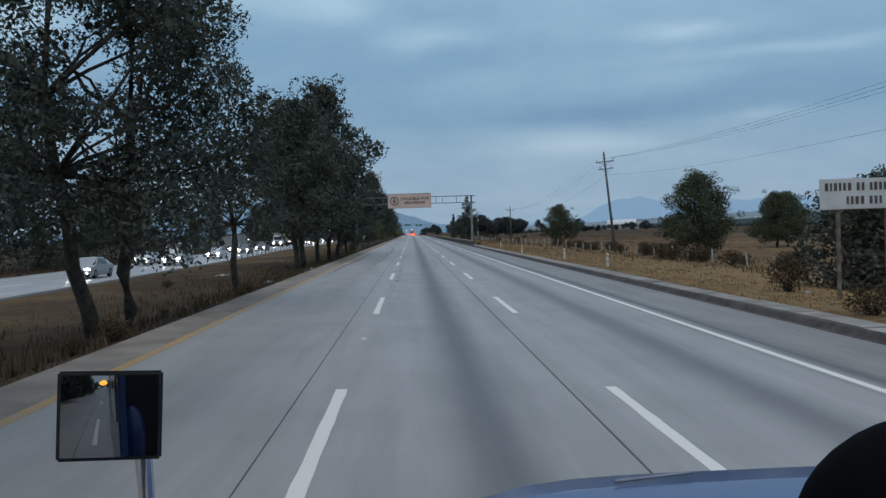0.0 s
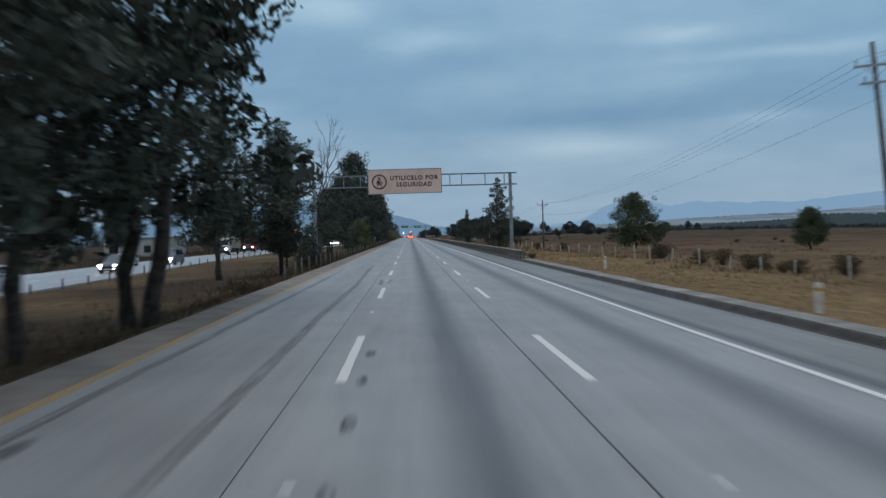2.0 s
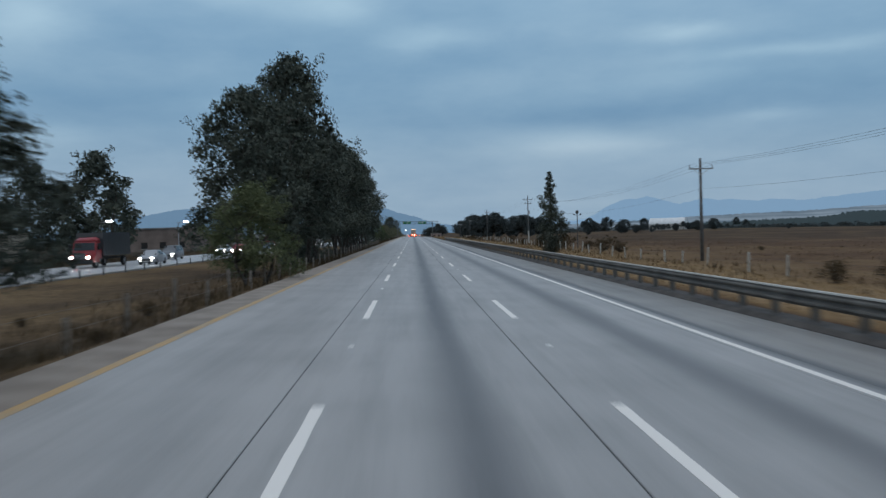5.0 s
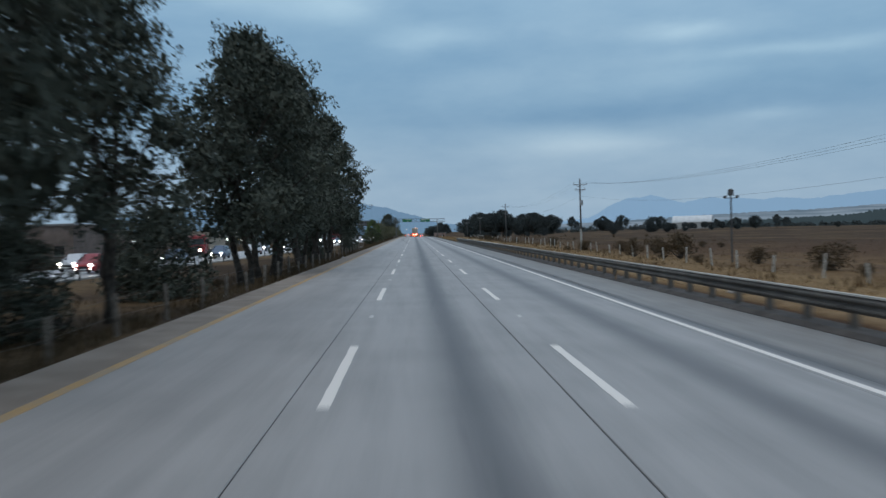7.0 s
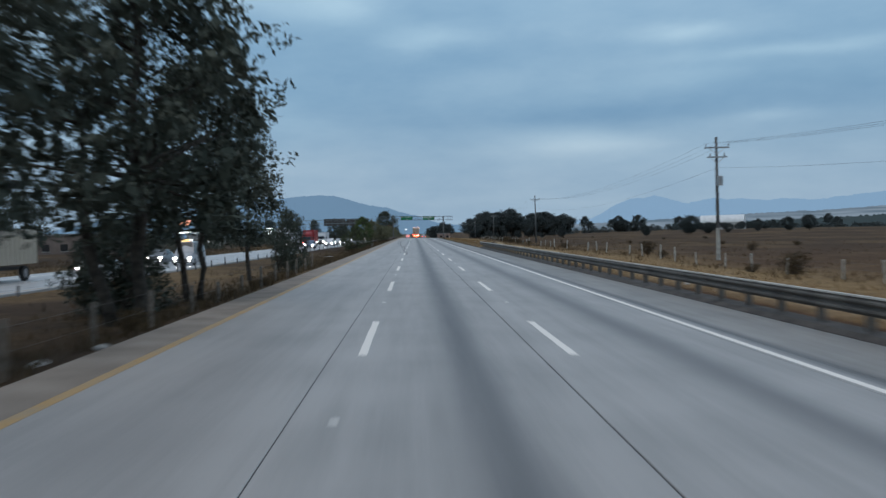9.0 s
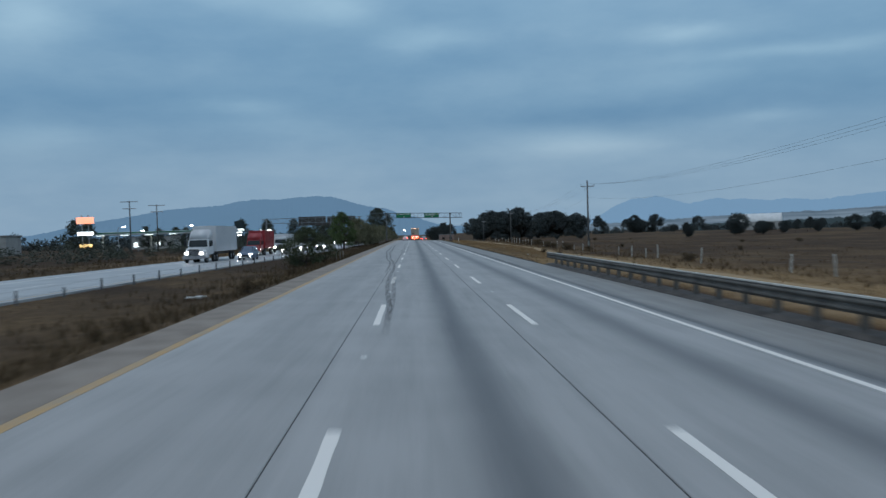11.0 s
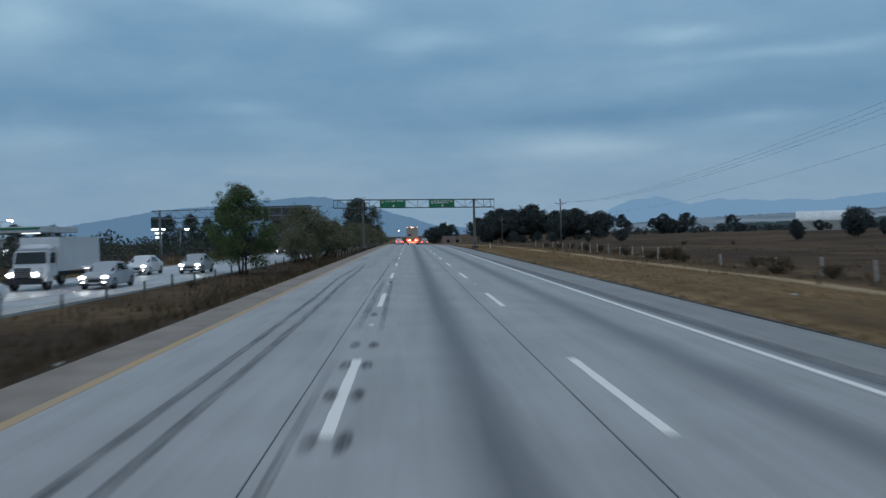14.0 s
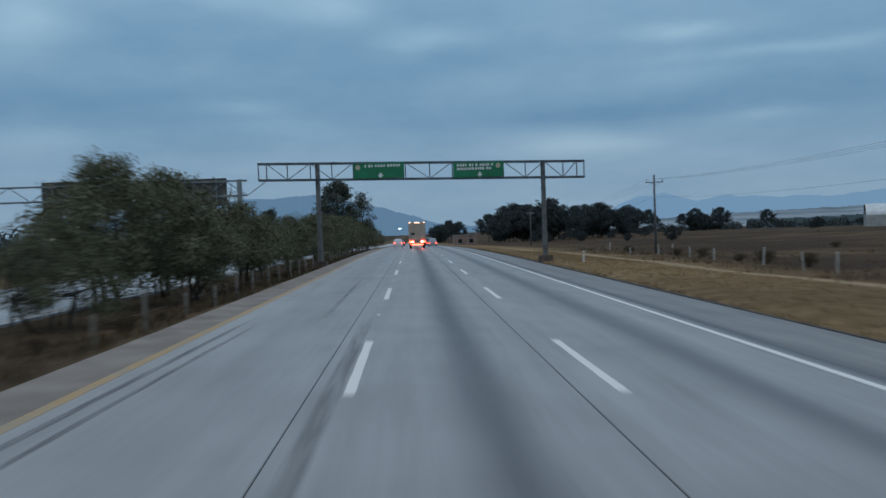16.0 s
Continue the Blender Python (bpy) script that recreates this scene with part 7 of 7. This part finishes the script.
skid([(-4.62, 450), (-4.55, 457), (-4.46, 464)], 0.12, RUBBER)


def patch_marks():
    """Rows of short tyre scuffs left by a hopping axle."""
    rng = random.Random(6)
    places = []
    for k in range(14):
        places.append((-1.48, 34.4 + 2.6 * k, 0.17))
    places.append((-1.85, 408.2, 0.20))
    places.append((-1.73, 422.6, 0.17))
    for k in range(7):
        places.append((-3.21, 44.4 + 2.43 * k, 0.24))
        places.append((-5.18 + 0.1 * k, 47.0 + 2.5 * k, 0.26))
    for k in range(1, 8):
        for x in (-1.95, -1.61):
            places.append((x, 385.8 + 2.38 * k, 0.19))
    for x, y, w in places:
        bm = bmesh.new()
        fade = bm.verts.layers.float.new("fade")
        c = bm.verts.new((x, y, road_z(x, y) + 0.007))
        c[fade] = 1.0
        n = 12
        ring = []
        for r, f in ((0.62, 0.9), (1.0, 0.0)):
            rr = []
            for i in range(n):
                a = 6.28318 * i / n
                q = r * rng.uniform(0.88, 1.1)
                xx, yy = x + math.cos(a) * w * q * 0.6, y + math.sin(a) * 0.55 * q
                v = bm.verts.new((xx, yy, road_z(xx, yy) + 0.007))
                v[fade] = f
                rr.append(v)
            ring.append(rr)
        for i in range(n):
            j = (i + 1) % n
            bm.faces.new((c, ring[0][i], ring[0][j]))
            bm.faces.new((ring[0][i], ring[1][i], ring[1][j], ring[0][j]))
        o = new("tyre_scuff", mesh_of("tyre_scuff", bm, SCUFF))
        o.parent = road


patch_marks()


# ---- grass, weeds and shrubs ----
def tufts(name, label, mat, n, xs, ys, h, spread, blades, seed, wide=0.02):
    """Many small tufts of dry blades, as one sheet of stuff."""
    rng = random.Random(seed)
    verts, faces = [], []
    for _ in range(n):
        y = rng.uniform(*ys)
        x = xs(rng, y)
        z = ground_z(x, y) - 0.02
        s = rng.uniform(0.5, 1.4)
        for _ in range(blades):
            a = rng.uniform(0, 6.28318)
            lean = rng.uniform(0.1, 0.9)
            bx, by = x + rng.gauss(0, spread * 0.5), y + rng.gauss(0, spread * 0.5)
            hh = h * s * rng.uniform(0.6, 1.2)
            w = wide * s
            dx, dy = math.cos(a), math.sin(a)
            k = len(verts)
            verts += [(bx - dy * w, by + dx * w, z), (bx + dy * w, by - dx * w, z), (bx + dx * hh * lean * 0.6, by + dy * hh * lean * 0.6, z + hh)]
            faces.append((k, k + 1, k + 2))
    me = bpy.data.meshes.new(name)
    me.from_pydata(verts, [], faces)
    me.materials.append(mat)
    tagged(new(name, me), label, "grass", kind="stuff")


def off_track(x, y):
    """Keep the grass off the trodden track."""
    return x - 2.4 if y > 330 and abs(x - lerp(y, TRACK)) < 0.8 else x


tufts("grass_verge", "short dry straw-coloured grass on the verge", STRAW, 34000, lambda r, y: off_track(8.7 + abs(r.gauss(0, 5.5)), y), (0, 530), 0.075, 0.4, 4, 1, 0.022)
tufts("grass_edge", "brown grass and dirt hanging over the shoulder edge", FIELD_WEED, 3600, lambda r, y: 7.52 + abs(r.gauss(0, 0.32)), (358, 560), 0.09, 0.35, 4, 8, 0.022)
tufts("grass_field", "taller brown dry grass along the field fence", FIELD_WEED, 2600, lambda r, y: FIELD_X(y) + r.gauss(0, 3.0), (0, 560), 0.28, 0.5, 5, 2, 0.03)
tufts("grass_stubble", "brown stubble and weeds in the dry field", FIELD_WEED, 2500, lambda r, y: 28 + abs(r.gauss(0, 32)), (20, 640), 0.2, 0.9, 6, 3, 0.04)
tufts("grass_median", "dry brown weeds on the median", WEED, 14000, lambda r, y: max(opp_edge(y) + 0.4, -6.75 - abs(r.gauss(0, 3.2))), (0, 560), 0.26, 0.35, 4, 4, 0.02)
tufts("grass_bank", "dry grass beyond the opposite carriageway", WEED, 6000, lambda r, y: opp_edge(y) - OPP_W - 0.4 - abs(r.gauss(0, 6)), (20, 560), 0.35, 0.5, 4, 5, 0.03)


def dry_shrub(seed):
    rng = random.Random(seed)
    wood, leaves = bmesh.new(), bmesh.new()
    cent = []
    for i in range(20):
        a, r = i * 2.4, rng.uniform(0.15, 0.85)
        p = (math.cos(a) * r, math.sin(a) * r, rng.uniform(0.18, 1.0) * (1.1 - 0.4 * r))
        sweep(wood, limb_path(rng, (0, 0, -0.1), p, 0.06), [0.03, 0.025, 0.02, 0.015, 0.008], 4)
        cent.append((*p, rng.uniform(0.26, 0.44)))
    leaf_cloud(leaves, rng, cent, 560, 0.12, 0.35)
    return mesh_of("stem", wood, BARK), mesh_of("foliage", leaves, WEED)


SHRUBS = [dry_shrub(s) for s in (1, 2, 3)]
rng = random.Random(77)
spots = [(22.8, 263, 1.75), (22.9, 237, 1.6), (22.6, 228, 1.25), (23.4, 248, 1.1), (24.5, 276, 1.4), (9.4, 18, 0.8), (11.2, 26, 0.9), (21, 64, 1.0), (20.6, 70, 1.2), (21.5, 78, 0.9), (22.0, 128, 1.2), (8.9, 119, 0.5), (9.6, 352, 0.35), (11.5, 372, 0.35), (12.4, 386, 0.4), (-7.4, 33, 0.45), (-7.3, 31, 0.35)]
spots += [(FIELD_X(y) + rng.uniform(-1.5, 3), y, rng.uniform(0.5, 1.2)) for y in [rng.uniform(5, 520) for _ in range(30)]]
spots += [(FIELD_X(y) + rng.uniform(-0.4, 2.2), y, rng.uniform(0.55, 1.15)) for y in [rng.uniform(45, 118) for _ in range(16)] + [rng.uniform(455, 560) for _ in range(14)]]
spots += [(rng.uniform(30, 90), rng.uniform(60, 560), rng.uniform(0.4, 0.9)) for _ in range(18)]
spots += [(max(opp_edge(y) + 1.0, -7.2 - abs(rng.gauss(0, 2.5))), y, rng.uniform(0.25, 0.6)) for y in [rng.uniform(5, 540) for _ in range(50)]]
for i, (x, y, s) in enumerate(spots):
    b = thing("shrub", "low dry brown shrub in the grass", "shrub", (x, y, ground_z(x, y)), 37 * i % 360, "dry shrubs")
    b.scale = (s, s, s * rng.uniform(0.8, 1.15))
    for nm, me in zip(("stem", "foliage"), SHRUBS[i % 3]):
        new(nm, me).parent = b


# ---- stones and litter ----
def stones():
    rng = random.Random(12)
    kinds = []
    for s in range(3):
        bm = bmesh.new()
        bmesh.ops.create_icosphere(bm, subdivisions=2, radius=0.5)
        for v in bm.verts:
            v.co *= 1 + 0.35 * noise.noise(v.co * 2.2 + Vector((s * 5, 0, 0)))
            v.co.z *= 0.6
        kinds.append(mesh_of("stone", bm, KERB, True))
    for i in range(26):
        y = rng.uniform(20, 530)
        left = i % 2 == 0
        x = rng.uniform(-9.5, -6.8) if left else rng.uniform(8.9, 16)
        s = rng.uniform(0.12, 0.34)
        o = new("stone", kinds[i % 3])
        o.matrix_basis = pose(x, y, ground_z(x, y) + 0.1 * s, 0, 0, rng.uniform(0, 360))
        o.scale = (s * 1.4, s, s)
        tagged(o, "pale stone lying in the dry grass", "stone", "verge stones")


stones()


def litter(x, y, w, l, rz, seed):
    """A torn, crumpled pale sheet lying in the weeds."""
    rng = random.Random(seed)
    bm = bmesh.new()
    n = 7
    grid = [[bm.verts.new((w * (i / n - 0.5) + rng.uniform(-0.05, 0.05), l * (j / n - 0.5) + rng.uniform(-0.05, 0.05), 0.05 + rng.uniform(0, 0.10))) for j in range(n + 1)] for i in range(n + 1)]
    for i in range(n):
        for j in range(n):
            if (i in (0, n - 1) or j in (0, n - 1)) and rng.random() < 0.4:
                continue
            bm.faces.new((grid[i][j], grid[i + 1][j], grid[i + 1][j + 1], grid[i][j + 1]))
    bmesh.ops.delete(bm, geom=[v for v in bm.verts if not v.link_faces], context="VERTS")
    bmesh.ops.solidify(bm, geom=list(bm.faces), thickness=0.012)
    o = new("litter", mesh_of("litter", bm, LITTER))
    o.matrix_basis = pose(x, y, ground_z(x, y) + 0.04, 0, 0, rz)
    tagged(o, "torn pale plastic sheet lying on the median", "litter", "median litter")


LITTER = mottled("pale_plastic", (0.42, 0.42, 0.40), (0.66, 0.66, 0.63), 3, 0.6, 0.2, 30)
litter(-10.2, 337.5, 0.8, 0.7, 20, 4)
litter(-13.8, 56.7, 0.9, 0.5, 55, 9)
